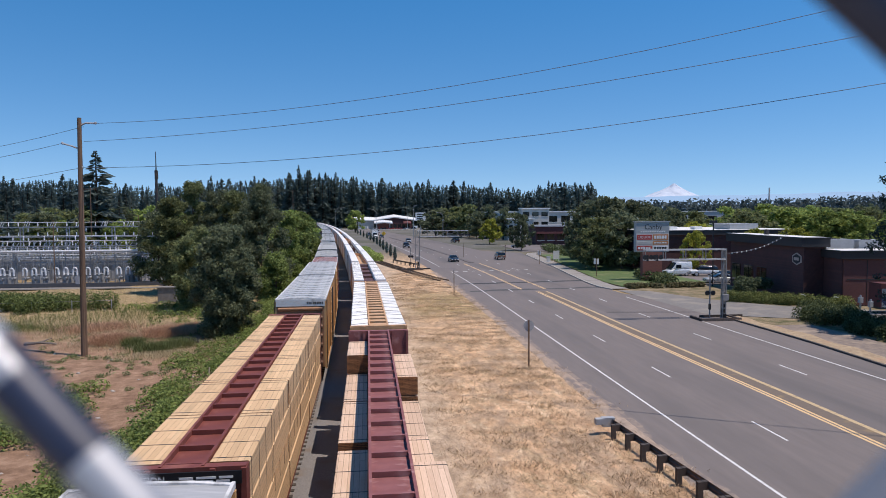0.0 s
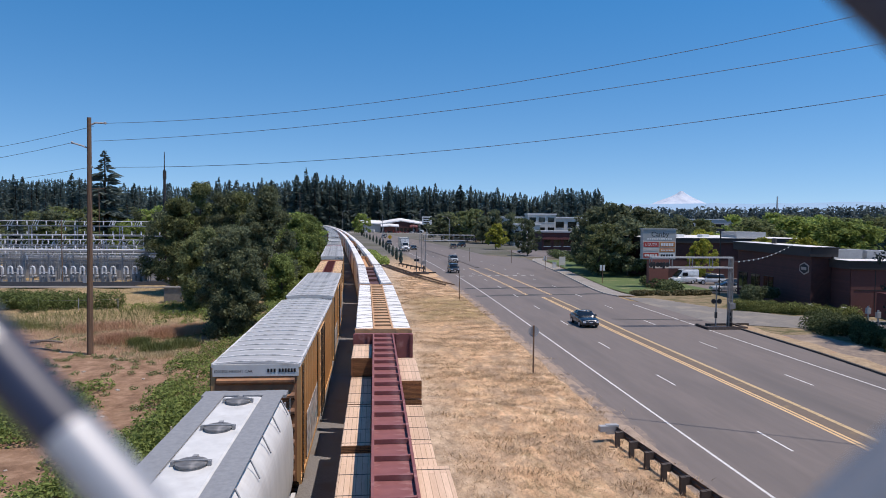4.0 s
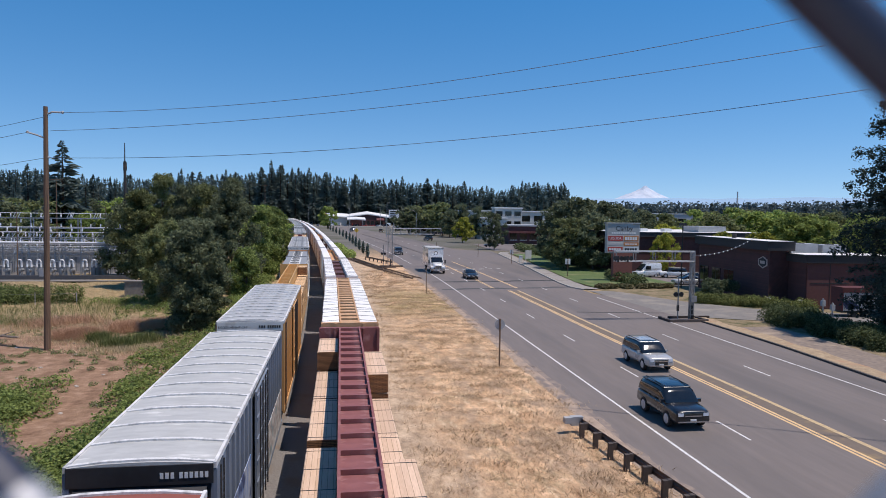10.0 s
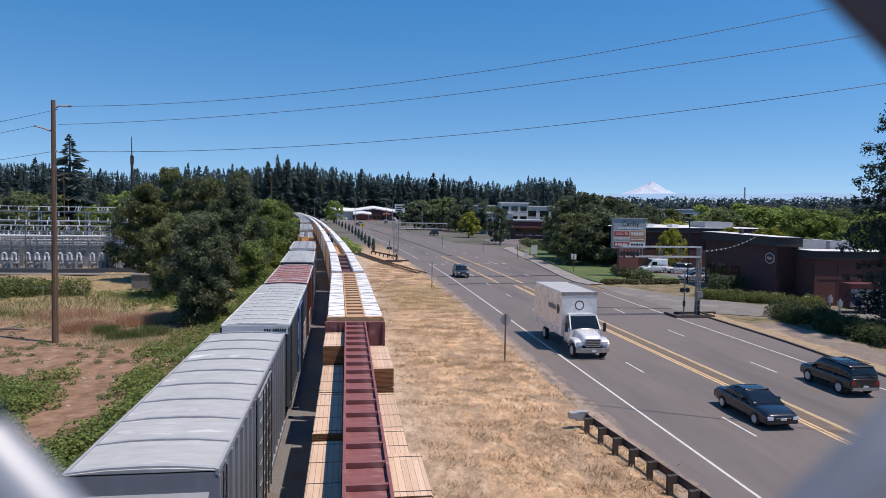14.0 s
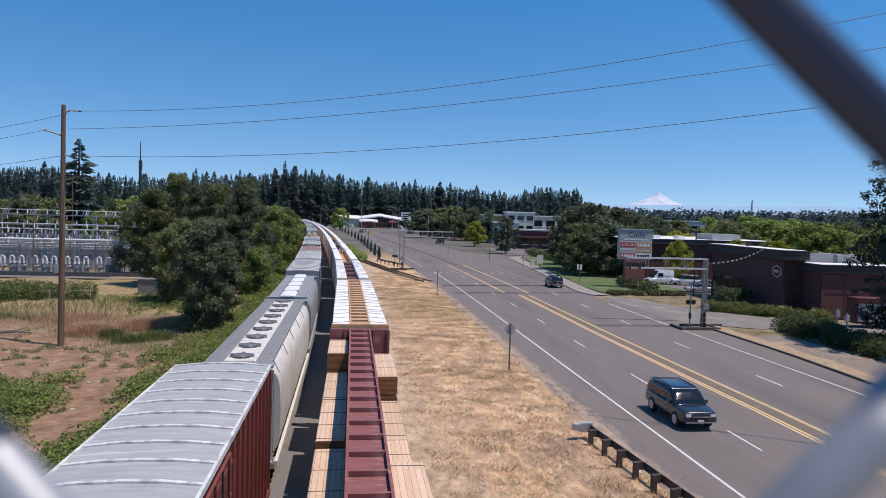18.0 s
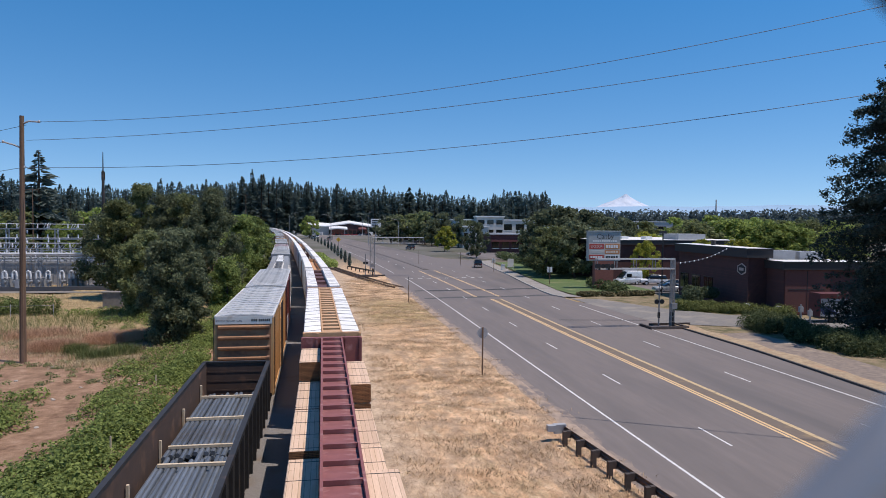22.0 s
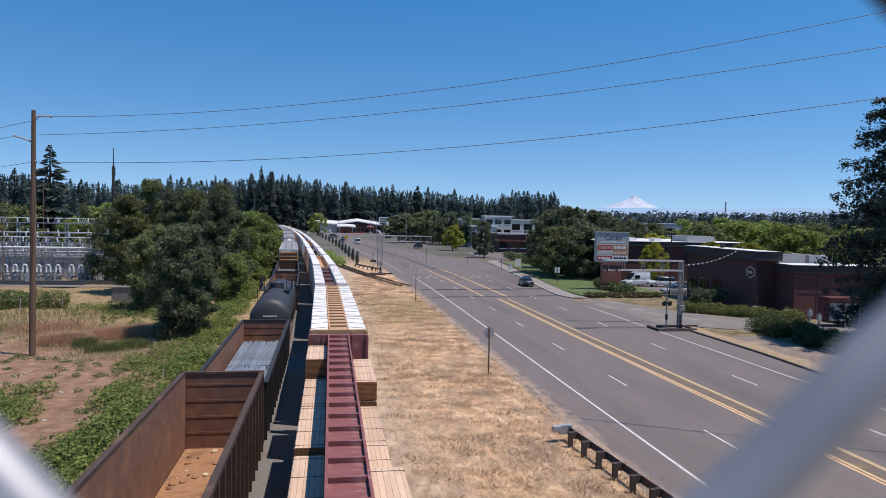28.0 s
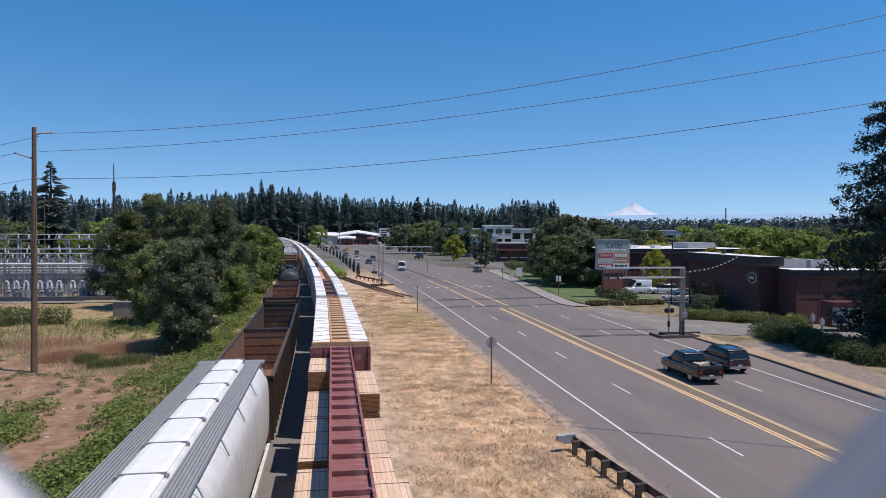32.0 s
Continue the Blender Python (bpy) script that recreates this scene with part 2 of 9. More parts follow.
RUBBER = material("rubber", (0.018, 0.018, 0.018), (0.012, 0.012, 0.012), 6, 0.8)
INK = material("black_ink", (0.02, 0.02, 0.02), (0.015, 0.015, 0.015), 4, 0.6)

# ---------------------------------------------------------------- the lines of track and road
HEAD = [(-60, 0), (30, 0), (70, -0.03), (105, -0.05), (180, -0.06), (330, -0.08), (530, -0.11), (800, -0.13)]
YS = np.arange(-520, 1101, 2.0)
HD = np.interp(YS, [a for a, b in HEAD], [b for a, b in HEAD])
XS = np.cumsum(HD) * 2.0
XS = XS - np.interp(0, YS, XS) + 0.45


def track(s, off=0.0):
    """Place and heading of the line of the parked train at s metres ahead, off to the side."""
    x, h = float(np.interp(s, YS, XS)), float(np.interp(s, YS, HD))
    return x + off * math.cos(h), s - off * math.sin(h), h


ROAD_L = [(-80, 12.9), (60, 13.1), (95, 13.1), (115, 12.7), (137, 12.0), (180, 10.3), (250, 8.0), (300, 5.5), (447, -4.3), (686, -28.7), (1000, -70)]
ROAD_M = [(-80, 22.8), (20, 23.2), (50, 23.4), (91, 23.8), (118, 23.7), (138, 23.2), (164, 22.4), (200, 20.5), (250, 17.2), (328, 11.0), (447, -0.5), (686, -27), (1000, -66)]


def line_at(pts, y):
    xs = [a for a, b in pts]
    yy = [min(max(y + d, xs[0]), xs[-1]) for d in (-18, -9, 0, 9, 18)]
    return float(np.mean(np.interp(yy, xs, [b for a, b in pts])))


def lane(y, off):
    """A point on the road off metres to the side of its middle, and its heading."""
    x0, x1 = line_at(ROAD_M, y - 2), line_at(ROAD_M, y + 2)
    h = (x1 - x0) / 4
    return line_at(ROAD_M, y) + off, y, h


def gz(x, y):
    """Height of the ground."""
    rough = noise.noise((x * 0.13, y * 0.11, 3.1)) * 0.35 + noise.noise((x * 0.5, y * 0.5, 7.7)) * 0.07
    k = min(1, max(0, (-9.0 - x) / 6)) * min(1, max(0, (200 - y) / 60))
    bank = 0.5 * math.exp(-((x + 9.5) / 2.2) ** 2) * min(1, max(0, (150 - y) / 30))
    r = min(1, max(0, (x - 3.4) / 2)) * min(1, max(0, (12.4 - x) / 2)) * min(1, max(0, (125 - y) / 20))
    return k * (rough + 0.12) + bank + r * (noise.noise((x * 0.6, y * 0.4, 1.3)) * 0.07 + 0.03)
# ================================================================ rolling stock
RAIL_Z = 0.35


def car_paint(name, c, stain=None, rough=0.55, at=0.6):
    s = stain or tuple(0.45 * v + 0.03 for v in c)
    return material(name, c, tuple(0.8 * v for v in c), 1.6, rough, 0.004, stain=s, stain_scale=0.9, stain_at=at, stretch=(1, 1, 0.4), bump_scale=12)


ROOF_GREY = material("galvanised_roof", (0.44, 0.445, 0.445), (0.32, 0.325, 0.33), 2.2, 0.6, 0.004, 0.05, stain=(0.58, 0.575, 0.56), stain_scale=1.1, stain_at=0.60, stretch=(0.35, 2.6, 1), rand=0.08)
ROOF_PALE = material("pale_roof", (0.47, 0.475, 0.46), (0.36, 0.365, 0.355), 2.4, 0.7, 0.004, 0.0, stain=(0.74, 0.73, 0.70), stain_scale=1.5, stain_at=0.62, stretch=(0.45, 1.5, 1))
ROOF_RED = material("flaking_red_roof", (0.26, 0.075, 0.055), (0.20, 0.06, 0.045), 2, 0.75, 0.004, stain=(0.62, 0.55, 0.52), stain_scale=1.3, stain_at=0.585, stretch=(0.4, 2.4, 1))
RIB_PALE = material("bare_zinc", (0.72, 0.71, 0.69), (0.52, 0.52, 0.51), 5, 0.65, 0.004, 0.0, stain=(0.36, 0.36, 0.355), stain_scale=2.6, stain_at=0.52, stretch=(1.4, 0.6, 1))
LUMBER = material("sawn_lumber", (0.74, 0.51, 0.29), (0.61, 0.40, 0.21), 14, 0.75, 0.01, stain=(0.58, 0.41, 0.23), stain_scale=1.2, stretch=(3, 0.25, 3), rand=0.07, planks=0.15)
LUMBER_PINK = material("reddish_lumber", (0.72, 0.53, 0.39), (0.60, 0.43, 0.30), 14, 0.75, 0.01, stain=(0.60, 0.42, 0.28), stain_scale=1.2, stretch=(3, 0.25, 3), rand=0.09, planks=0.15)
# Grey stain patches of the wrap paint the shading of its wrinkles.
WRAP = material("white_lumber_wrap", (0.88, 0.86, 0.82), (0.76, 0.74, 0.71), 2.5, 0.5, 0.03, stain=(0.62, 0.60, 0.575), stain_scale=2.6, stain_at=0.62, stretch=(0.7, 2.2, 1), rand=0.06)
TIE_GREY = material("cable_and_fold_shade", (0.30, 0.295, 0.29), (0.2, 0.2, 0.2), 6, 0.6)
STRAP = material("black_strap", (0.02, 0.02, 0.02), (0.015, 0.015, 0.015), 6, 0.5)


def end_grain():
    if "end_grain" in MATS:
        return MATS["end_grain"]
    m = bpy.data.materials.new("end_grain")
    m.use_nodes = True
    N, L = m.node_tree.nodes, m.node_tree.links
    tc, mp, br = N.new("ShaderNodeTexCoord"), N.new("ShaderNodeMapping"), N.new("ShaderNodeTexBrick")
    mp.inputs["Rotation"].default_value = (radians(90), 0, 0)
    L.new(tc.outputs["Object"], mp.inputs[0])
    L.new(mp.outputs[0], br.inputs["Vector"])
    br.inputs["Color1"].default_value, br.inputs["Color2"].default_value, br.inputs["Mortar"].default_value = (0.36, 0.17, 0.07, 1), (0.25, 0.11, 0.045, 1), (0.06, 0.03, 0.015, 1)
    br.inputs["Scale"].default_value, br.inputs["Mortar Size"].default_value = 1.0, 0.008
    br.inputs["Brick Width"].default_value, br.inputs["Row Height"].default_value = 0.24, 0.05
    L.new(br.outputs[0], N["Principled BSDF"].inputs[0])
    N["Principled BSDF"].inputs["Roughness"].default_value = 0.85
    MATS["end_grain"] = m
    return m


END_GRAIN = end_grain()
SHARED = {}


def shared(key, make):
    if key not in SHARED:
        SHARED[key] = make()
    return SHARED[key]


def wheel_mesh():
    g = Geo()
    prof = [(0.30, -0.07), (0.46, -0.07), (0.46, 0.0), (0.43, 0.05), (0.36, 0.07), (0.15, 0.03)]
    rings = [[(x, r * math.cos(a), r * math.sin(a)) for a in [2 * math.pi * i / 16 for i in range(16)]] for r, x in prof]
    g.loft(rings)
    return g.mesh("wheel", STEEL_DARK)


def truck_mesh():
    g = Geo()
    for s in (-1, 1):
        x = s * 0.98
        g.prism([(x - 0.07, 0.62), (x + 0.07, 0.62), (x + 0.07, 0.98), (x - 0.07, 0.98)], -0.75, 0.75)
        for y in (-0.9, 0.9):
            g.box(x - 0.09, x + 0.09, y - 0.22, y + 0.22, 0.68, 0.98)
        g.box(x - 0.1, x + 0.1, -0.3, 0.3, 0.5, 1.05)
    g.box(-1.1, 1.1, -0.18, 0.18, 0.72, 1.0)
    for y in (-0.9, 0.9):
        g.tube([(-0.9, y, 0.81), (0.9, y, 0.81)], 0.08, 6)
    return g.mesh("truck", STEEL_DARK)


def coupler_mesh():
    g = Geo().box(-0.12, 0.12, 0, 0.45, 0.78, 1.0)
    g.box(-0.2, 0.2, 0.4, 0.72, 0.72, 1.06)
    return g.mesh("coupler", STEEL_DARK)


def plain_truck():
    g = Geo()
    for x in (-0.95, 0.95):
        g.box(x - 0.08, x + 0.08, -1.3, 1.3, 0.6, 0.95)
    for y in (-0.9, 0.9):
        for x in (-0.76, 0.76):
            g.loft([[(x + e, y + 0.45 * math.cos(k * 0.785), 0.81 + 0.455 * math.sin(k * 0.785)) for k in range(8)] for e in (-0.06, 0.06)])
    g.box(-0.9, 0.9, -0.3, 0.3, 0.6, 1.02)
    return g.mesh("truck", BLACK_PAINT)


def running_gear(car, L, inset=2.2, lite=False):
    for s in (-1, 1):
        if lite:
            part("truck", shared("plain_truck", plain_truck), None, car, at=pose(0, s * (L / 2 - inset), 0))
            continue
        tr = part("truck", shared("truck", truck_mesh), None, car, at=pose(0, s * (L / 2 - inset), 0))
        for y in (-0.9, 0.9):
            for x in (-1, 1):
                part("wheel", shared("wheel", wheel_mesh), None, tr, at=pose(x * 0.76, y, 0.81, 0, 0, 0 if x > 0 else 180))
        part("coupler", shared("coupler", coupler_mesh), None, car, at=pose(0, s * L / 2, 0, 0, 0, 0 if s > 0 else 180))


def ladder_mesh(h, mat, key):
    def make():
        g = Geo()
        for x in (-0.2, 0.2):
            g.tube([(x, 0, 0), (x, 0, h)], 0.018, 5)
        n = int(h / 0.38)
        for i in range(n):
            g.tube([(-0.2, 0, 0.2 + i * 0.38), (0.2, 0, 0.2 + i * 0.38)], 0.014, 5)
        return g.mesh("ladder", mat)
    return shared(("ladder", round(h, 1), key), make)


def marks(car, y, z, x0, widths, h, mat, space=0.07):
    """A row of plain bars standing in for lettering that is not to be read."""
    x = x0
    for w in widths:
        part("marking", shared(("bar", w, h, mat.name), lambda: Geo().box(0, w, -0.004, 0.004, 0, h).mesh("marking", mat)), None, car, at=pose(x, y, z))
        x += w + space


def boxcar(label, L, zt, side, roof, end, rib, lip=None, words="", n_roof=13, door=None, rib_step=0.8, graffiti=None, group="freight cars of the moving train", lite=False):
    car = thing("boxcar", label, "boxcar", group)
    ze = zt - 0.12
    part("underframe", Geo().box(-1.2, 1.2, -L / 2 + 0.1, L / 2 - 0.1, 0.98, 1.2).box(-0.35, 0.35, -L / 2, L / 2, 0.72, 1.0), STEEL_DARK, car)
    for s in (-1, 1):
        g = Geo().box(min(s * 1.44, s * 1.5), max(s * 1.44, s * 1.5), -L / 2, L / 2, 1.08, ze)
        n = int(L / rib_step)
        for i in range(n + 1):
            y = -L / 2 + 0.06 + i * (L - 0.12) / n
            if abs(y) < 1.75:
                continue
            x0, x1 = s * 1.5, s * 1.575
            prof_ = [(min(x0, x1), 1.12), (max(x0, x1), 1.12), (max(x0, x1), ze - 0.12), (min(x0, x1), ze - 0.12)]
            if lite:
                g.prism(prof_, y - 0.06, y + 0.06)
            else:
                part("side_rib", shared(("srib", s, round(ze, 2), side.name), lambda: Geo().prism(prof_, -0.06, 0.06).mesh("side_rib", side)), None, car, at=pose(0, y, 0))
        g.box(min(s * 1.5, s * 1.6), max(s * 1.5, s * 1.6), -L / 2, L / 2, 0.98, 1.14)
        part("side_wall", g, side, car)
        d = Geo().box(min(s * 1.58, s * 1.64), max(s * 1.58, s * 1.64), -1.7, 1.7, 1.16, ze - 0.16)
        for k in range(6):
            z = 1.35 + k * (ze - 1.7) / 5
            d.box(min(s * 1.64, s * 1.67), max(s * 1.64, s * 1.67), -1.62, 1.62, z - 0.05, z + 0.05)
        dr = part("door", d, door or side, car)
        for y in () if lite else (-1.1, -0.4, 0.4, 1.1):
            part("lock_rod", shared(("rod", round(ze, 1)), lambda: Geo().tube([(0, 0, 1.0), (0, 0, ze - 0.1)], 0.025, 5).mesh("lock_rod", STEEL_DARK)), None, dr, at=pose(s * 1.69, y, 0))
        part("ladder", ladder_mesh(ze - 1.1, STEEL_DARK, "d"), None, car, at=pose(s * 1.62, -L / 2 + 0.4, 1.0, 0, 0, 90))
        r = Geo().box(min(s * 1.49, s * 1.56), max(s * 1.49, s * 1.56), -L / 2 - 0.01, L / 2 + 0.01, ze - 0.1, ze + 0.035)
        part("roof_rail", r, rib, car)
    for s in (-1, 1):
        y = s * L / 2
        g = Geo().box(-1.44, 1.44, min(y, y - s * 0.06), max(y, y - s * 0.06), 1.1, ze)
        n = 3 if lite else 7
        for i in range(n):
            z0 = 1.35 + i * (ze - 1.95) / (n - 1)
            def corrugation():
                q = Geo()
                q.v += [(x, s * d, z) for x in (-1.36, 1.36) for d, z in ((0, -0.14), (0.13, -0.03), (0.13, 0.05), (0, 0.14))]
                for a in range(3):
                    q.face((a, a + 1, 5 + a, 4 + a))
                q.face((0, 3, 2, 1))
                q.face((4, 5, 6, 7))
                return q.mesh("end_rib", end)
            part("end_rib", shared(("erib", s, end.name), corrugation), None, car, at=pose(0, y, z0))
        part("end_wall", g, end, car)
        part("end_ladder", ladder_mesh(2.0, STEEL_DARK, "d"), None, car, at=pose(1.1, y + s * 0.16, 1.0))
    a, b, c = ze, ze + 0.065, zt - 0.02
    prof = [(-1.52, a - 0.03), (1.52, a - 0.03), (1.52, a), (0.76, b), (0, c - 0.02), (-0.76, b), (-1.52, a)]
    part("roof", Geo().prism(prof, -L / 2, L / 2), roof, car)
    rp = [(-1.5, a), (1.5, a), (1.5, a + 0.035), (0.76, b + 0.045), (0, c + 0.03), (-0.76, b + 0.045), (-1.5, a + 0.035)]
    rb = shared(("rib", round(zt, 2), rib.name), lambda: Geo().prism(rp, -0.055, 0.055).mesh("roof_rib", rib))
    for i in range(n_roof + 1):
        part("roof_rib", rb, None, car, at=pose(0, -L / 2 + 0.1 + i * (L - 0.2) / n_roof, 0))
    if lip:
        part("end_plate", Geo().box(-1.5, 1.5, -L / 2 - 0.05, -L / 2 - 0.012, ze - 0.42, ze + 0.01), lip, car, "pale plate across the end under the roof")
        dark = lip.name not in ("lip_black",)
        ink = INK if dark else WHITE_PAINT
        if words:
            part("lettering", shared(("words", words), lambda: lettering(words, 0.142, ink)), None, car, at=pose(-0.78, -L / 2 - 0.056, ze - 0.24, 90, 0, 0))
        marks(car, -L / 2 - 0.056, ze - 0.28, 0.40, (0.07, 0.07, 0.07), 0.13, ink, 0.04)
        marks(car, -L / 2 - 0.056, ze - 0.28, 0.80, (0.07,) * 6, 0.13, ink, 0.035)
    if graffiti:
        for i, (mt, y, z, w, h) in enumerate(graffiti):
            part("painted_graffiti", Geo().box(1.58, 1.6, y, y + w, z, z + h), mt, car, "bright spray-painted lettering shapes")
    running_gear(car, L, 2.2, lite)
    return car


def timber_pack(x0, x1, y0, y1, z0, z1, wrap=None, straps=True):
    g = Geo()
    c = 0.03
    g.prism([(x0 + c, z0), (x1 - c, z0), (x1, z0 + c), (x1, z1 - c), (x1 - c, z1), (x0 + c, z1), (x0, z1 - c), (x0, z0 + c)], y0, y1, 0, None if wrap else 1)
    return g


def centerbeam(label, L, zt, paint, load, lumber, group="freight cars of the moving train", name="centerbeam_flatcar", words="", gap=0.13, lite=False):
    """load: rows of side (-1 or 1), y0, y1, z of the stack's top, outer half-width."""
    car = thing(name, label, "flatcar", group)
    zd = 1.22
    part("deck", Geo().box(-1.4, 1.4, -L / 2, L / 2, 1.0, zd).box(-0.3, 0.3, -L / 2, L / 2, 0.7, 1.0), paint, car)
    for s in (-1, 1):
        y = s * (L / 2 - 0.25)
        g = Geo().box(-1.42, 1.42, y - 0.12, y + 0.12, zd, zt - 0.02)
        for x in (-1.38, -0.7, 0.7, 1.38):
            g.box(x - 0.06, x + 0.06, y - 0.2, y + 0.2, zd, zt - 0.05)
        part("bulkhead", g, paint, car)
    for s in (-1, 1):
        part("top_chord", Geo().box(min(s * 0.43, s * 0.5), max(s * 0.43, s * 0.5), -L / 2 + 0.2, L / 2 - 0.2, zt - 0.22, zt), paint, car)
    n = int(round((L - 1) / 1.22))
    step = (L - 0.9) / n
    post = shared(("post", round(zt, 2), paint.name), lambda: Geo().box(-0.43, 0.43, -0.05, 0.05, zd, zt - 0.02).mesh("post", paint))
    plate = shared(("plate", round(step, 2), round(zt, 2), paint.name, gap), lambda: Geo().box(-0.43, 0.43, gap, step - gap * 0.6, zt - 0.2, zt - 0.14).mesh("top_plate", paint) if gap < 0.3 else Geo().box(-0.43, 0.43, 0.0, step * (0.52 if gap < 0.4 else 1.0), zt - 0.09, zt - 0.03).mesh("top_plate", paint))
    # Added plates that stop sun flecks passing through the beam's slots.
    if gap < 0.3:
        for s in (-1, 1):
            part("web_plate", Geo().box(min(s * 0.44, s * 0.47), max(s * 0.44, s * 0.47), -L / 2 + 0.4, L / 2 - 0.4, zt - 1.1, zt - 0.22), paint, car)
        part("inner_plate", Geo().box(-0.42, 0.42, -L / 2 + 0.4, L / 2 - 0.4, zt - 0.5, zt - 0.46), paint, car)
    for i in range(0 if lite else n + 1):
        y = -L / 2 + 0.45 + i * step
        part("post", post, None, car, at=pose(0, y, 0))
        if i < n and (gap < 0.4 or (i // 2) % 2):
            part("top_plate", plate, None, car, at=pose(0, y, 0))
    for s, y0, y1, z1, w in load:
        k = 1 if lite else max(1, int(round((z1 - zd) / 0.85)))
        h = (z1 - zd) / k
        for j in range(k):
            za, zb = zd + j * h + (0.05 if j else 0.03), zd + (j + 1) * h
            x0, x1 = sorted((s * 0.52, s * (w - random.uniform(0, 0.03))))
            wrap = lumber is WRAP
            b = part("timber_pack", timber_pack(x0, x1, y0, y1, za, zb, wrap), [lumber] if wrap else [lumber, END_GRAIN], car)
            if j == k - 1 and wrap and not lite:
                for q in range(3):
                    y = y0 + 0.7 + q * (y1 - y0 - 1.4) / 2
                    g = Geo()
                    xa, xb = s * 0.52, s * w
                    d = 0.03
                    g.loft([[(xa, y - d, z1), (xa, y + d, z1), (xa, y + d, z1 + 0.02), (xa, y - d, z1 + 0.02)], [(xb, y - 0.45 - d, z1 - 0.01), (xb, y - 0.45 + d, z1 - 0.01), (xb, y - 0.45 + d, z1 + 0.015), (xb, y - 0.45 - d, z1 + 0.015)]])
                    part("tie_down", g, TIE_GREY, b, "grey tie-down cable pulled taut over the wrap")
                # Grey strip paints the shade of the fold at the pack's end.
                part("wrap_fold", Geo().box(min(s * 0.54, s * (w - 0.02)), max(s * 0.54, s * (w - 0.02)), y1 - 0.05, y1 + 0.02, za, z1 + 0.012), TIE_GREY, b)
            if j == k - 1 and not wrap:
                ns = max(2, int((y1 - y0) / 0.95))
                for q in range(ns):
                    y = y0 + 0.25 + q * (y1 - y0 - 0.5) / max(1, ns - 1)
                    xo = x1 if s > 0 else x0
                    g = Geo().box(min(s * 0.53, xo), max(s * 0.53, xo), y - 0.016, y + 0.016, z1, z1 + 0.006)
                    g.box(min(xo, xo + s * 0.006), max(xo, xo + s * 0.006), y - 0.016, y + 0.016, max(zd, z1 - 2.4), z1 + 0.006)
                    part("strap", g, STRAP, b)
    if words:
        part("caution_plate", Geo().box(-1.35, 1.35, -L / 2 + 0.0, -L / 2 + 0.03, zt - 0.38, zt - 0.08), BLACK_PAINT, car, "black plate lettered in white")
        part("lettering", shared(("words", words), lambda: lettering(words, 0.2, WHITE_PAINT)), None, car, at=pose(-0.75, -L / 2 - 0.004, zt - 0.23, 90, 0, 0))
        marks(car, -L / 2 - 0.004, zt - 0.24, 0.0, (0.3, 0.42, 0.3), 0.05, WHITE_PAINT)
        marks(car, -L / 2 - 0.004, zt - 0.32, 0.05, (0.25, 0.35, 0.3), 0.05, WHITE_PAINT)
    running_gear(car, L, 2.6, lite)
    return car


def rounded(prof, n=2):
    """Cuts the corners of a profile twice, so that the hull curves."""
    for k in range(n):
        out = []
        for (xa, za), (xb, zb) in zip(prof, prof[1:] + prof[:1]):
            out += [(xa * 0.75 + xb * 0.25, za * 0.75 + zb * 0.25), (xa * 0.25 + xb * 0.75, za * 0.25 + zb * 0.75)]
        prof = out
    return prof


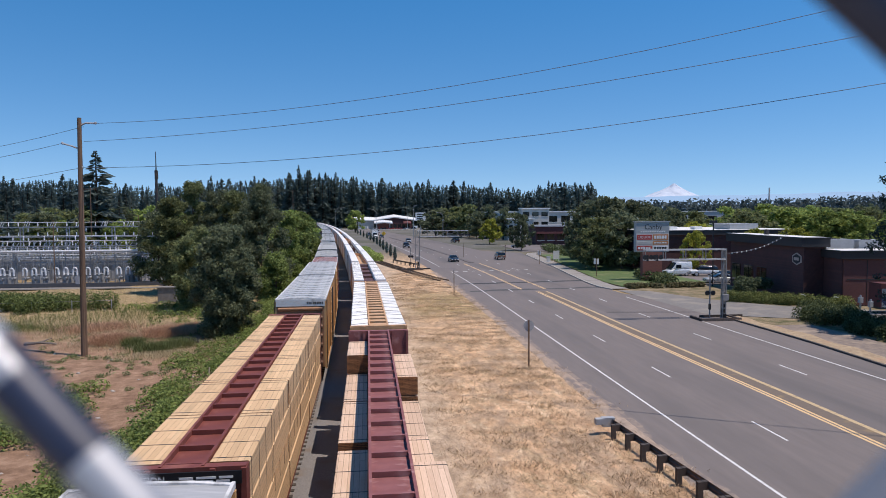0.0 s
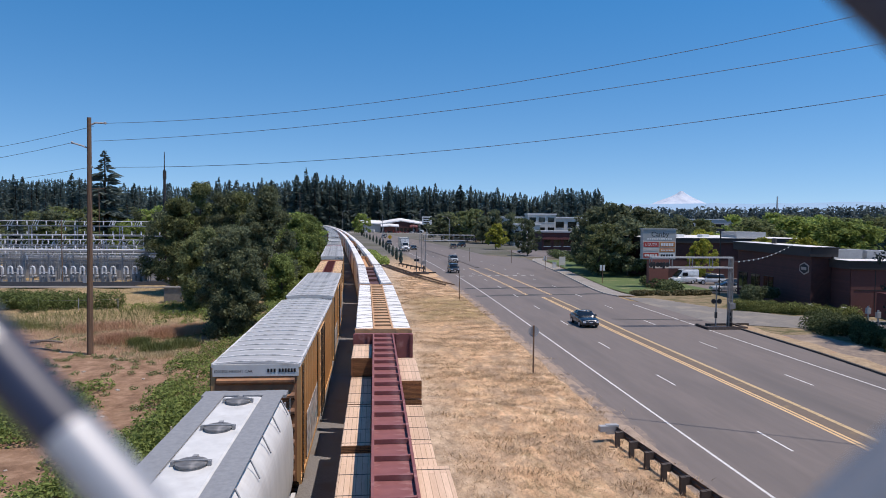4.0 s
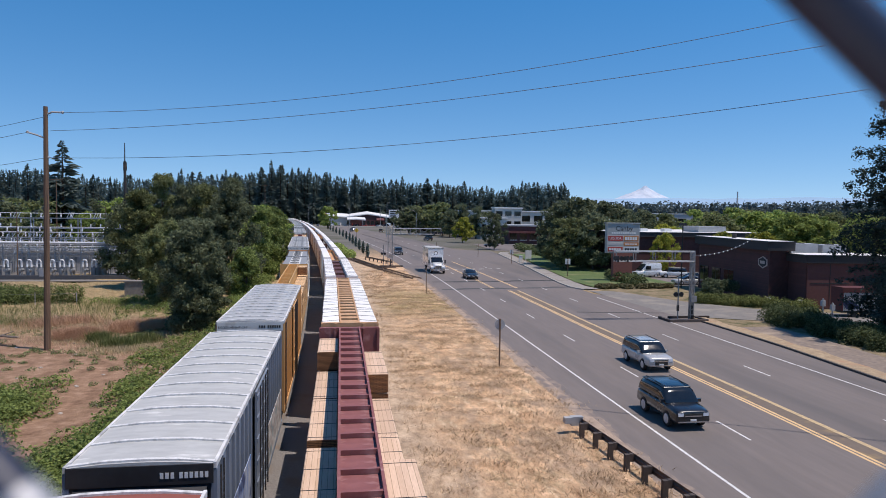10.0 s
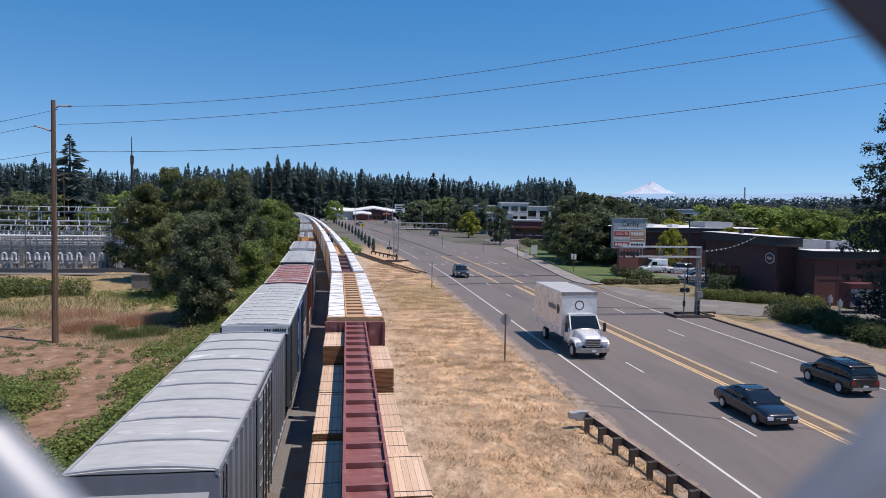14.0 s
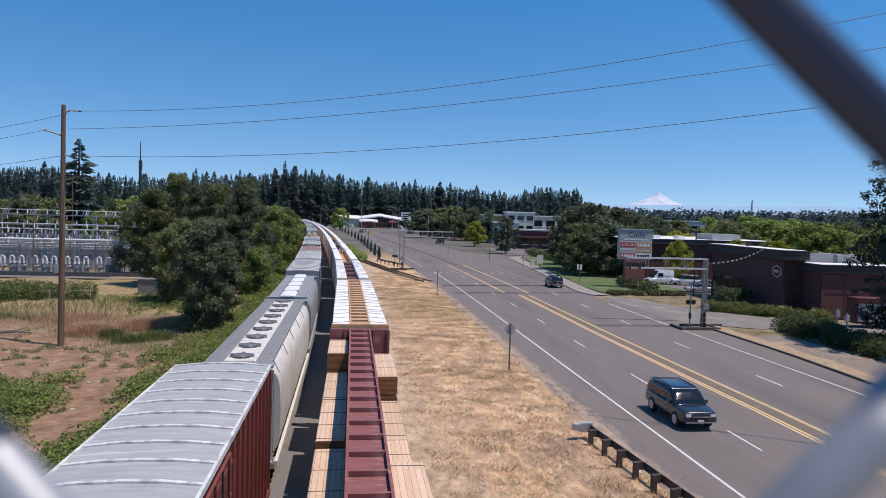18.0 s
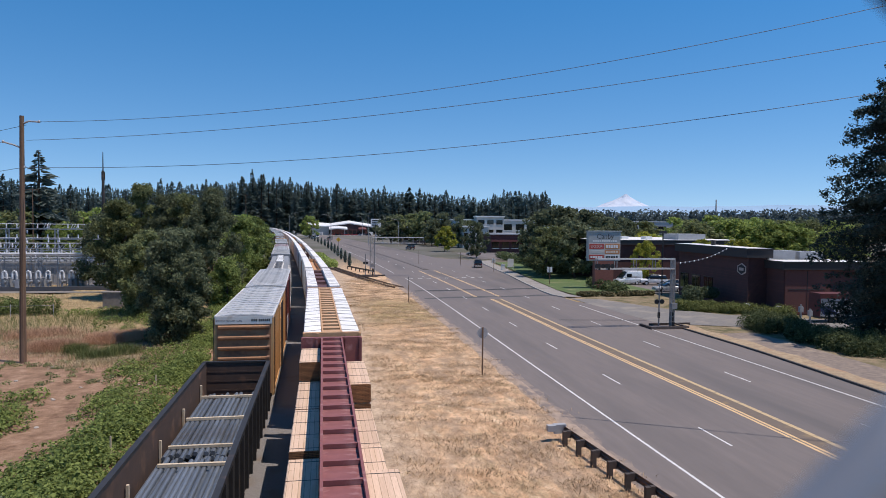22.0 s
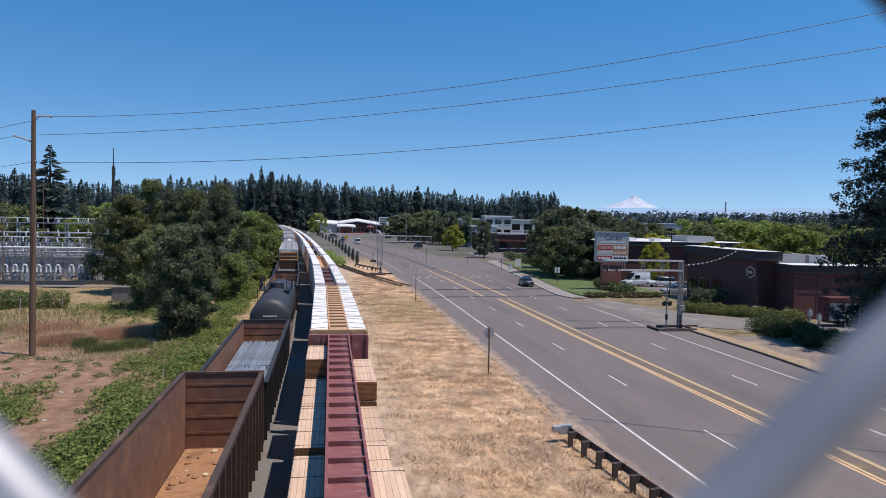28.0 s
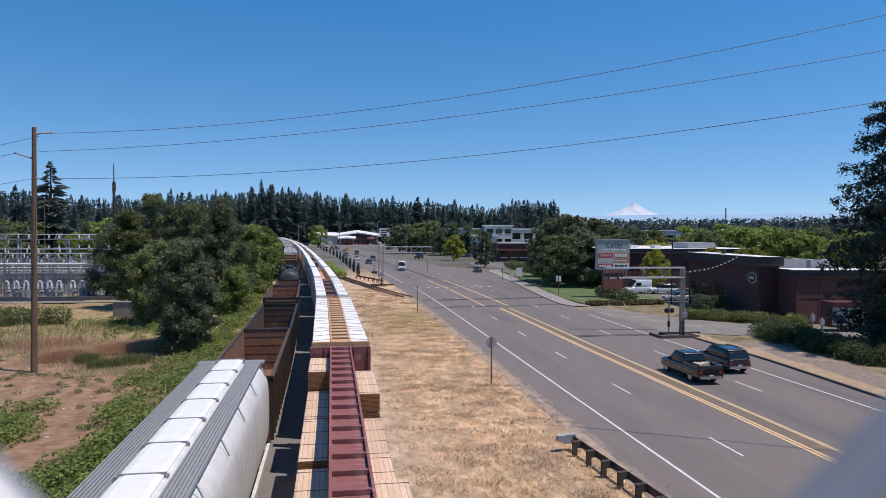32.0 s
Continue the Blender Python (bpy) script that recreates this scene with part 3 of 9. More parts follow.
def hopper(label, L, zt, body, roofm, boardm, style, hatchm, n_hatch, group="freight cars of the moving train"):
    car = thing("covered_hopper", label, "hopper car", group)
    w = 1.58
    prof = [(-0.5, 1.0), (0.5, 1.0), (w - 0.1, 1.5), (w, 2.0), (w + 0.02, 3.0), (w - 0.02, zt - 0.9), (w - 0.18, zt - 0.48), (w - 0.45, zt - 0.2), (0.5, zt - 0.05), (-0.5, zt - 0.05),
            (-w + 0.45, zt - 0.2), (-w + 0.18, zt - 0.48), (-w + 0.02, zt - 0.9), (-w - 0.02, 3.0), (-w, 2.0), (-w + 0.1, 1.5)]
    prof = rounded(prof)
    part("hull", Geo().prism(prof, -L / 2 + 0.7, L / 2 - 0.7), body, car)
    for i in range(5 if style == "ribbed" else 0):
        y = -L / 2 + 1.6 + i * (L - 3.2) / 4
        part("side_seam", Geo().prism([(x * 1.004, z) for x, z in prof], y - 0.03, y + 0.03), body, car)
    for i in range(4):
        y = -L / 2 + 2.2 + i * (L - 4.4) / 3
        g = Geo()
        g.loft([[(-0.9, y - 0.9, 1.25), (0.9, y - 0.9, 1.25), (0.9, y + 0.9, 1.25), (-0.9, y + 0.9, 1.25)], [(-0.35, y - 0.35, 0.6), (0.35, y - 0.35, 0.6), (0.35, y + 0.35, 0.6), (-0.35, y + 0.35, 0.6)]])
        part("discharge_chute", g, body, car)
    for s in (-1, 1):
        part("side_sill", Geo().box(min(s * 1.45, s * 1.58), max(s * 1.45, s * 1.58), -L / 2, L / 2, 1.05, 1.3), body, car)
        for k in (-1, 1):
            g = Geo()
            y = k * (L / 2 - 0.1)
            g.prism([(-1.5, 1.05), (1.5, 1.05), (1.5, 1.25), (-1.5, 1.25)], y - 0.1, y + 0.1)
        gb = Geo()
        x0, x1 = sorted((s * 0.62, s * 1.25))
        zb = zt - 0.03
        if style == "ribbed":
            for i in range(7):
                xa = x0 + 0.02 + i * (x1 - x0 - 0.08) / 6
                part("board_strip", Geo().box(xa, xa + 0.05, -L / 2 + 0.2, L / 2 - 0.2, zb + 0.006, zb + 0.045), boardm, car)
            gb.box(x0, x1, -L / 2 + 0.2, L / 2 - 0.2, zb - 0.03, zb + 0.005)
        else:
            gb.box(x0, x1, -L / 2 + 0.05, L / 2 - 0.05, zb - 0.02, zb + 0.02)
        part("running_board", gb, boardm, car)
        for i in range(6):
            y = -L / 2 + 1.2 + i * (L - 2.4) / 5
            part("board_bracket", shared(("brk", s, round(zt, 1)), lambda: Geo().tube([(s * 1.25, 0, zb - 0.02), (s * 1.48, 0, zb - 0.5)], 0.025, 5).mesh("board_bracket", GREY_PAINT)), None, car, at=pose(0, y, 0))
    for k in (-1, 1):
        y = k * (L / 2 - 0.35)
        part("end_platform", Geo().box(-1.45, 1.45, y - 0.35, y + 0.35, 1.0, 1.22), boardm, car)
        g = Geo()
        for x in (-1.3, -0.55, 0.55, 1.3):
            g.tube([(x, y, 1.2), (x, y - k * 0.25, zt - 0.3)], 0.05, 5)
        g.box(-1.35, 1.35, y - 0.3, y + 0.3, zt - 0.12, zt - 0.02)
        part("end_frame", g, boardm, car)
        part("end_ladder", ladder_mesh(zt - 1.5, GREY_PAINT, "g"), None, car, at=pose(1.2, y + k * 0.3, 1.2))
    part("roof_panel", Geo().prism([(-0.62, zt - 0.06), (0.62, zt - 0.06), (0.55, zt - 0.005), (-0.55, zt - 0.005)], -L / 2 + 0.9, L / 2 - 0.9), roofm, car)
    span = L - 3.2
    for i in range(n_hatch):
        y = -span / 2 + i * span / (n_hatch - 1)
        if style == "trough" or hatchm is WHITE_PAINT and style == "ribbed":
            ln = span / (n_hatch - 1) * 0.96
            hp = [(-0.50, zt - 0.01), (0.50, zt - 0.01), (0.48, zt + 0.06), (0.34, zt + 0.10), (-0.34, zt + 0.10), (-0.48, zt + 0.06)]
            h = part("hatch_cover", shared(("trough", round(ln, 2), round(zt, 1), hatchm.name), lambda: Geo().prism(hp, -ln / 2, ln / 2).mesh("hatch_cover", hatchm)), None, car, at=pose(0, y, 0))
            part("hatch_clamp", shared(("clamp", round(zt, 1)), lambda: Geo().box(-0.53, 0.53, -0.018, 0.018, zt, zt + 0.125).box(-0.58, -0.50, -0.06, 0.06, zt, zt + 0.08).box(0.50, 0.58, -0.06, 0.06, zt, zt + 0.08).mesh("hatch_clamp", BOARD_GREY)), None, h, at=pose(0, ln / 2, 0))
        else:
            def round_hatch():
                g = Geo()
                g.loft([[(r * math.cos(6.283 * i / 18), r * math.sin(6.283 * i / 18), z) for i in range(18)] for r, z in ((0.36, zt - 0.02), (0.36, zt + 0.06), (0.38, zt + 0.062), (0.37, zt + 0.09), (0.2, zt + 0.11), (0.05, zt + 0.115))])
                return g.mesh("hatch_cover", hatchm)
            h = part("hatch_cover", shared(("round", round(zt, 1), hatchm.name), round_hatch), None, car, at=pose(0, y, 0))
            part("hatch_bar", shared(("hbar", round(zt, 1)), lambda: Geo().box(-0.43, 0.43, -0.022, 0.022, zt + 0.105, zt + 0.135).box(-0.06, 0.06, 0.3, 0.46, zt, zt + 0.11).box(0.38, 0.46, -0.06, 0.06, zt, zt + 0.12).box(-0.46, -0.38, -0.06, 0.06, zt, zt + 0.12).mesh("hatch_bar", BOARD_GREY)), None, h)
    running_gear(car, L, 1.9)
    return car


def gondola(label, L, zt, paint, inside, load=None, floor_mat=None, group="freight cars of the moving train", ribs=14):
    car = thing("gondola", label, "gondola", group)
    zf = 1.25
    part("floor_plate", Geo().box(-1.42, 1.42, -L / 2, L / 2, zf - 0.12, zf).box(-0.3, 0.3, -L / 2, L / 2, 0.7, zf - 0.12), floor_mat or inside, car)
    for s in (-1, 1):
        g = Geo()
        xo, xi = s * 1.5, s * 1.46
        g.box(min(xo, xi), max(xo, xi), -L / 2, L / 2, 1.0, zt - 0.1, 0)
        post = shared(("gondola_post", s, round(zt, 2), paint.name), lambda: Geo().prism([(min(s * 1.5, s * 1.62), 1.05), (max(s * 1.5, s * 1.62), 1.05), (max(s * 1.5, s * 1.62), zt - 0.12), (min(s * 1.5, s * 1.62), zt - 0.12)], -0.07, 0.07).mesh("side_post", paint))
        for i in range(ribs + 1):
            part("side_post", post, None, car, at=pose(0, -L / 2 + 0.1 + i * (L - 0.2) / ribs, 0))
        part("side_wall", g, paint, car)
        part("inner_lining", Geo().box(min(s * 1.455, s * 1.44), max(s * 1.455, s * 1.44), -L / 2 + 0.06, L / 2 - 0.06, zf, zt - 0.1), inside, car)
        part("top_chord", Geo().box(min(s * 1.44, s * 1.62), max(s * 1.44, s * 1.62), -L / 2, L / 2, zt - 0.1, zt + 0.04), paint, car)
    for s in (-1, 1):
        y = s * L / 2
        g = Geo().box(-1.44, 1.44, min(y, y - s * 0.05), max(y, y - s * 0.05), 1.0, zt - 0.02)
        for i in range(5):
            z = 1.4 + i * (zt - 1.7) / 4
            part("end_rib", Geo().box(-1.4, 1.4, min(y, y + s * 0.1), max(y, y + s * 0.1), z - 0.08, z + 0.08), inside, car)
            part("inner_rib", Geo().box(-1.38, 1.38, min(y - s * 0.05, y - s * 0.065), max(y - s * 0.05, y - s * 0.065), z - 0.2, z - 0.12), inside, car)
        part("end_wall", g, inside, car)
        part("end_cap", Geo().box(-1.6, 1.6, y - 0.08, y + 0.08, zt - 0.02, zt + 0.06), paint, car)
    running_gear(car, L, 2.1)
    if load:
        load(car, L, zf, zt)
    return car


RUST = material("rusty_steel", (0.24, 0.125, 0.08), (0.16, 0.082, 0.054), 2.2, 0.85, 0.006, stain=(0.30, 0.15, 0.075), stain_scale=0.8, stain_at=0.55)
RUST_DARK = material("dark_rusty_steel", (0.085, 0.052, 0.038), (0.055, 0.036, 0.028), 2.2, 0.8, 0.006, stain=(0.16, 0.09, 0.055), stain_scale=0.9, stain_at=0.58)
RUST_DIRT = material("rust_dust_floor", (0.38, 0.21, 0.105), (0.27, 0.14, 0.075), 5, 0.95, 0.03, stain=(0.22, 0.11, 0.06), stain_scale=1.3)
MUD_FLOOR = material("muddy_floor", (0.15, 0.085, 0.055), (0.08, 0.05, 0.035), 3, 0.9, 0.04, stain=(0.26, 0.16, 0.09), stain_scale=0.9)
GONDOLA_BLACK = material("sooty_black_steel", (0.035, 0.034, 0.034), (0.022, 0.021, 0.021), 2, 0.6, 0.005, stain=(0.09, 0.06, 0.045), stain_scale=1.1, stain_at=0.6)
BAR_STEEL = material("grey_steel_bar", (0.17, 0.195, 0.23), (0.10, 0.12, 0.145), 6, 0.5, 0.004, 0.3, stain=(0.10, 0.10, 0.105), stain_scale=1.4, stretch=(4, 0.3, 4), rand=0.22)
BAR_BLUE = material("blue_grey_beam", (0.27, 0.32, 0.38), (0.17, 0.205, 0.25), 6, 0.5, 0.004, 0.2, stain=(0.12, 0.13, 0.145), stain_scale=1.4, stretch=(4, 0.3, 4), rand=0.22)
PALE_TIMBER = material("pale_dunnage_timber", (0.62, 0.52, 0.38), (0.5, 0.41, 0.29), 9, 0.8, 0.01, rand=0.1)


def pipe_load(rough_ends):
    def load(car, L, zf, zt):
        rng = random.Random(int(L * 100))
        for grp in range(2):
            y0 = -L / 2 + 0.9 + grp * (L - 2.4) * 0.5
            ln = (L - 3.2) * 0.5 - 0.1 if rough_ends else (L - 2.6) * 0.5 - 0.12
            for lay in range(2):
                n = 13 if rough_ends else 15
                for i in range(n):
                    x = -1.18 + i * 2.36 / (n - 1) + rng.uniform(-0.02, 0.02)
                    dy = rng.uniform(-0.35, 0.35) if rough_ends else rng.uniform(-0.04, 0.04)
                    z = zf + 0.95 + lay * 0.17 + (0.02 if (i // 4) % 2 else 0)
                    key = ("bar", round(ln, 1), rough_ends)
                    if rough_ends:
                        me = shared(key, lambda: Geo().tube([(0, 0, 0), (0, ln, 0)], 0.088, 8).mesh("steel_bar", BAR_STEEL))
                    else:
                        me = shared(key, lambda: Geo().prism([(-0.07, -0.08), (0.07, -0.08), (0.075, -0.05), (0.02, 0.0), (0.045, 0.07), (-0.045, 0.07), (-0.02, 0.0), (-0.075, -0.05)], 0, ln).mesh("steel_bar", BAR_BLUE))
                    part("steel_bar", me, None, car, at=pose(x, y0 + dy, z, 0, 0, rng.uniform(-0.25, 0.25)))
            part("load_bed", Geo().box(-1.25, 1.25, y0 + 0.3, y0 + ln - 0.3, zf, zf + 0.86), RUST_DARK, car)
            for k in range(3 if rough_ends else 0):
                y = y0 + 0.7 + k * (ln - 1.4) / 2
                part("dunnage_timber", shared("dunnage", lambda: Geo().box(-1.2, 1.2, -0.06, 0.06, 0, 0.1).mesh("dunnage_timber", PALE_TIMBER)), None, car, at=pose(rng.uniform(-0.08, 0.08), y, zf + 1.215, 0, 0, rng.uniform(-6, 6)))
        if rough_ends:
            for i in range(9):
                z0 = zf + 0.05
                ya = L / 2 - 1.4 + rng.uniform(-0.5, 0.5)
                part("wood_scrap", shared(("scrap", i % 3), lambda: Geo().box(-0.28, 0.28, -0.05, 0.05, 0, 0.05).mesh("wood_scrap", PALE_TIMBER)), None, car, at=pose(rng.uniform(-0.9, 0.9), ya, z0 + 0.02 * i, rng.uniform(-8, 8), 0, rng.uniform(0, 180)))
            for s in (-1, 1):
                for k in range(5):
                    part("stake", shared("stake", lambda: Geo().box(-0.04, 0.04, -0.05, 0.05, 0, 1.15).mesh("stake", PALE_TIMBER)), None, car, at=pose(s * 1.36, -L / 2 + 2 + k * (L - 4) / 4, zf + 0.5))
    return load


def scrap_floor(n, mats):
    def load(car, L, zf, zt):
        rng = random.Random(int(L * 77))
        for i in range(n):
            s = rng.uniform(0.05, 0.2)
            key = ("clod", i % 5)

            def make():
                g = Geo()
                r = random.Random(i)
                g.loft([[(0.5 * math.cos(a) * r.uniform(0.6, 1), 0.5 * math.sin(a) * r.uniform(0.6, 1), z) for a in [k * 1.047 for k in range(6)]] for z in (0, 0.3)] + [[(0.2 * math.cos(a), 0.2 * math.sin(a), 0.5) for a in [k * 1.047 for k in range(6)]]])
                return g.mesh("debris", mats[i % len(mats)])
            edge = rng.random() < 0.6
            x = rng.choice((-1, 1)) * rng.uniform(0.9, 1.3) if edge else rng.uniform(-1.2, 1.2)
            ob = part("debris", shared(key + tuple(m.name for m in mats), make), None, car, at=pose(x, rng.uniform(-L / 2 + 0.4, L / 2 - 0.3), zf - 0.005, 0, 0, rng.uniform(0, 360)) @ Matrix.Diagonal((s * 2, s * 2.6, s * 1.4, 1)))
    return load


def tank_car(label, L, group="freight cars of the moving train"):
    car = thing("tank_car", label, "tank car", group)
    tank = material("matt_black_tank", (0.045, 0.046, 0.05), (0.03, 0.031, 0.034), 1.5, 0.55, 0.002, stain=(0.075, 0.073, 0.072), stain_scale=0.5, stretch=(1, 0.5, 1))
    r, zc = 1.52, 2.98
    ys = [(-L / 2 + 0.75, 0.0), (-L / 2 + 0.78, 0.4), (-L / 2 + 0.88, 0.75), (-L / 2 + 1.05, 0.94), (-L / 2 + 1.25, 1.0)]
    ys = ys + [(-y, k) for y, k in reversed(ys)]
    g = Geo()
    n = 32
    g.loft([[(max(0.02, r * k) * math.cos(6.283 * i / n), y, zc + max(0.02, r * k) * math.sin(6.283 * i / n)) for i in range(n, 0, -1)] for y, k in ys])
    part("tank", g, tank, car, smooth=True)
    for k in (-1, 1):
        y = k * (L / 2 - 2.9)
        part("tank_band", Geo().loft([[((r + 0.02) * math.cos(6.283 * i / n), y + d, zc + (r + 0.02) * math.sin(6.283 * i / n)) for i in range(n, 0, -1)] for d in (-0.05, 0.05)], False), tank, car, smooth=True)
        part("bolster", Geo().box(-1.3, 1.3, k * (L / 2 - 1.9) - 0.3, k * (L / 2 - 1.9) + 0.3, 1.0, 1.9), tank, car)
        part("end_sill", Geo().box(-1.4, 1.4, min(k * L / 2, k * (L / 2 - 0.9)), max(k * L / 2, k * (L / 2 - 0.9)), 0.95, 1.15), STEEL_DARK, car)
        part("end_ladder", ladder_mesh(1.2, STEEL_DARK, "d"), None, car, at=pose(1.35, k * (L / 2 - 0.3), 1.0, 0, 0, 90))
    gd = Geo()
    gd.loft([[(q * math.cos(6.283 * i / 20), q * math.sin(6.283 * i / 20), z) for i in range(20)] for q, z in ((0.62, zc + r - 0.15), (0.62, zc + r + 0.42), (0.58, zc + r + 0.48), (0.1, zc + r + 0.52))])
    part("manway_dome", gd, tank, car, smooth=False)
    for s in (-1, 1):
        part("walkway", Geo().box(min(s * 0.7, s * 1.3), max(s * 0.7, s * 1.3), -1.9, 1.9, zc + r - 0.12, zc + r - 0.06), STEEL_DARK, car)
        rail = Geo()
        for z in (0.45, 0.95):
            rail.tube([(s * 1.3, -1.9, zc + r + z), (s * 1.3, 1.9, zc + r + z)], 0.022, 5)
        part("hand_rail", rail, STEEL_DARK, car)
        for i in range(6):
            part("rail_post", shared("rail_post", lambda: Geo().tube([(0, 0, 0), (0, 0, 1.05)], 0.03, 5).mesh("rail_post", STEEL_DARK)), None, car, at=pose(s * 1.3, -1.9 + i * 0.76, zc + r - 0.1))
        part("side_ladder", ladder_mesh(3.3, STEEL_DARK, "d"), None, car, at=pose(s * 1.62, 0, 1.1, 0, 0, 90))
        part("brake_rod", Geo().tube([(s * 0.9, -1.9, zc + r + 0.95), (s * 0.9, -1.9, zc + r), (s * 0.6, -2.6, zc + r - 0.1)], 0.025, 5), STEEL_DARK, car)
    for y, k in ((L / 2 - 4.2, 1),):
        for i in range(7):
            part("marking", Geo().box(-0.10 + 0, 0.06, y - 0.9 + i * 0.17, y - 0.79 + i * 0.17, zc + r + 0.002, zc + r + 0.008), WHITE_PAINT, car)
    for i in range(8):
        part("marking", Geo().box(-0.5 + i * 0.13, -0.41 + i * 0.13, -L / 2 + 0.70, -L / 2 + 0.725, zc + 0.2, zc + 0.32), WHITE_PAINT, car)
    running_gear(car, L, 1.9)
    return car


YELLOW = car_paint("weathered_yellow_paint", (0.64, 0.38, 0.14))
GOLD = material("faded_gold_paint", (0.60, 0.36, 0.19), (0.45, 0.26, 0.13), 2.5, 0.65, 0.004, stain=(0.30, 0.19, 0.10), stain_scale=1.6, stain_at=0.60)
YELLOW_BOX = car_paint("dusty_yellow_paint", (0.60, 0.35, 0.15), (0.38, 0.23, 0.12), at=0.55)
YELLOW_END = material("rusty_orange_end", (0.40, 0.20, 0.095), (0.27, 0.13, 0.065), 2.0, 0.75, 0.004, stain=(0.16, 0.085, 0.05), stain_scale=1.1, stain_at=0.54)
BOXCAR_RED = car_paint("oxide_red_paint", (0.20, 0.05, 0.038))
BEAM_RED = material("faded_maroon_paint", (0.255, 0.095, 0.088), (0.195, 0.068, 0.064), 2.5, 0.65, 0.004, stain=(0.36, 0.19, 0.18), stain_scale=1.8, stain_at=0.56, stretch=(1, 1.5, 1))
BEAM_RED_NEW = material("oxide_red_beam", (0.19, 0.05, 0.035), (0.14, 0.036, 0.026), 2.5, 0.6, 0.004, stain=(0.26, 0.09, 0.06), stain_scale=1.4)
GREY_SIDE = car_paint("weathered_grey_paint", (0.27, 0.285, 0.31))
GREY_DARK = car_paint("slate_grey_paint", (0.13, 0.14, 0.155))
BLUE_GREY = car_paint("blue_grey_paint", (0.20, 0.235, 0.29))
BLUE_DOOR = car_paint("blue_paint", (0.09, 0.17, 0.36))
BROWN_END = car_paint("brown_end_paint", (0.13, 0.055, 0.04))
BLACK_END = car_paint("black_end_paint", (0.025, 0.025, 0.027))
HOPPER_WHITE = car_paint("hopper_white", (0.66, 0.66, 0.64), (0.50, 0.49, 0.46))
HOPPER_CREAM = material("hopper_cream", (0.66, 0.63, 0.58), (0.57, 0.54, 0.49), 1.5, 0.6, 0.004, stain=(0.42, 0.36, 0.30), stain_scale=1.3, stain_at=0.6)
HOPPER_GREY = car_paint("hopper_grey", (0.34, 0.345, 0.34))
BOARD_GREY = material("grated_board", (0.33, 0.335, 0.34), (0.24, 0.245, 0.25), 6, 0.6, 0.01, 0.2)
HATCH_GREY = material("sooty_hatch", (0.20, 0.20, 0.20), (0.12, 0.12, 0.122), 5, 0.6, 0.01, 0.2, stain=(0.32, 0.31, 0.30), stain_scale=2.5)
LIP_WHITE = material("lip_white", (0.70, 0.69, 0.65), (0.60, 0.59, 0.55), 2, 0.55, stain=(0.45, 0.40, 0.34), stain_scale=1.6, stain_at=0.62)
LIP_BLACK = material("lip_black", (0.035, 0.035, 0.037), (0.02, 0.02, 0.022), 2, 0.5, stain=(0.3, 0.3, 0.3), stain_scale=2.0, stain_at=0.66)
GRAFF_W = material("spray_white", (0.7, 0.7, 0.68), (0.16, 0.10, 0.09), 2.6, 0.6, stain=(0.12, 0.25, 0.3), stain_scale=2.0, stain_at=0.55)
GRAFF_B = material("spray_blue", (0.10, 0.22, 0.5), (0.5, 0.5, 0.5), 2.2, 0.6, stain=(0.05, 0.07, 0.16), stain_scale=1.5, stain_at=0.5)


def row(L, zt, w=1.4, n=5, sides=(-1, 1), a=-1, b=1):
    """Bundles end to end along a car."""
    y0, y1 = -L / 2 + 0.5, L / 2 - 0.5
    out = []
    for s in sides:
        for i in range(n):
            ya, yb = y0 + (y1 - y0) * i / n, y0 + (y1 - y0) * (i + 1) / n
            out.append((s, ya + 0.03, yb - 0.03, zt, w))
    return out


TRAIN = []


def couple(car, s0, s1):
    TRAIN.append((car, (s0 + s1) / 2))
    return car


EX = "EXCESS HEIGHT CAR"
couple(boxcar("yellow boxcar with a dusty ribbed grey roof", 16.6, 5.5, YELLOW_BOX, ROOF_GREY, YELLOW_END, RIB_PALE, LIP_WHITE), 60, 43.2)
couple(centerbeam("red centre-beam flatcar fully loaded with strapped pale lumber", 24.3, 5.05, BEAM_RED_NEW, row(24.3, 5.0, 1.45, 6), LUMBER, words="CAUTION"), 39.7, 15.2)
couple(boxcar("long yellow boxcar with a ribbed grey roof and graffiti", 19.2, 5.5, YELLOW_BOX, ROOF_GREY, YELLOW_END, RIB_PALE, LIP_WHITE, EX, 17, graffiti=[(GRAFF_W, -8.5, 1.2, 6, 1.5), (GRAFF_B, 2.2, 1.2, 5, 1.3)]), 13.6, -5.8)
couple(boxcar("long yellow boxcar with white end plate and graffiti", 19.3, 5.5, YELLOW_BOX, ROOF_GREY, YELLOW_END, RIB_PALE, LIP_WHITE, EX, 17, graffiti=[(GRAFF_W, -7.5, 1.2, 5, 1.8)]), -7.9, -27.4)
couple(hopper("short white covered hopper with grey deck and round hatches", 11.4, 4.85, HOPPER_WHITE, HOPPER_WHITE, BOARD_GREY, "plain", HATCH_GREY, 4), -28.9, -40.2)
couple(hopper("short white covered hopper with four round hatches", 12.6, 4.85, HOPPER_WHITE, HOPPER_WHITE, BOARD_GREY, "plain", HATCH_GREY, 4), -41.3, -54.0)
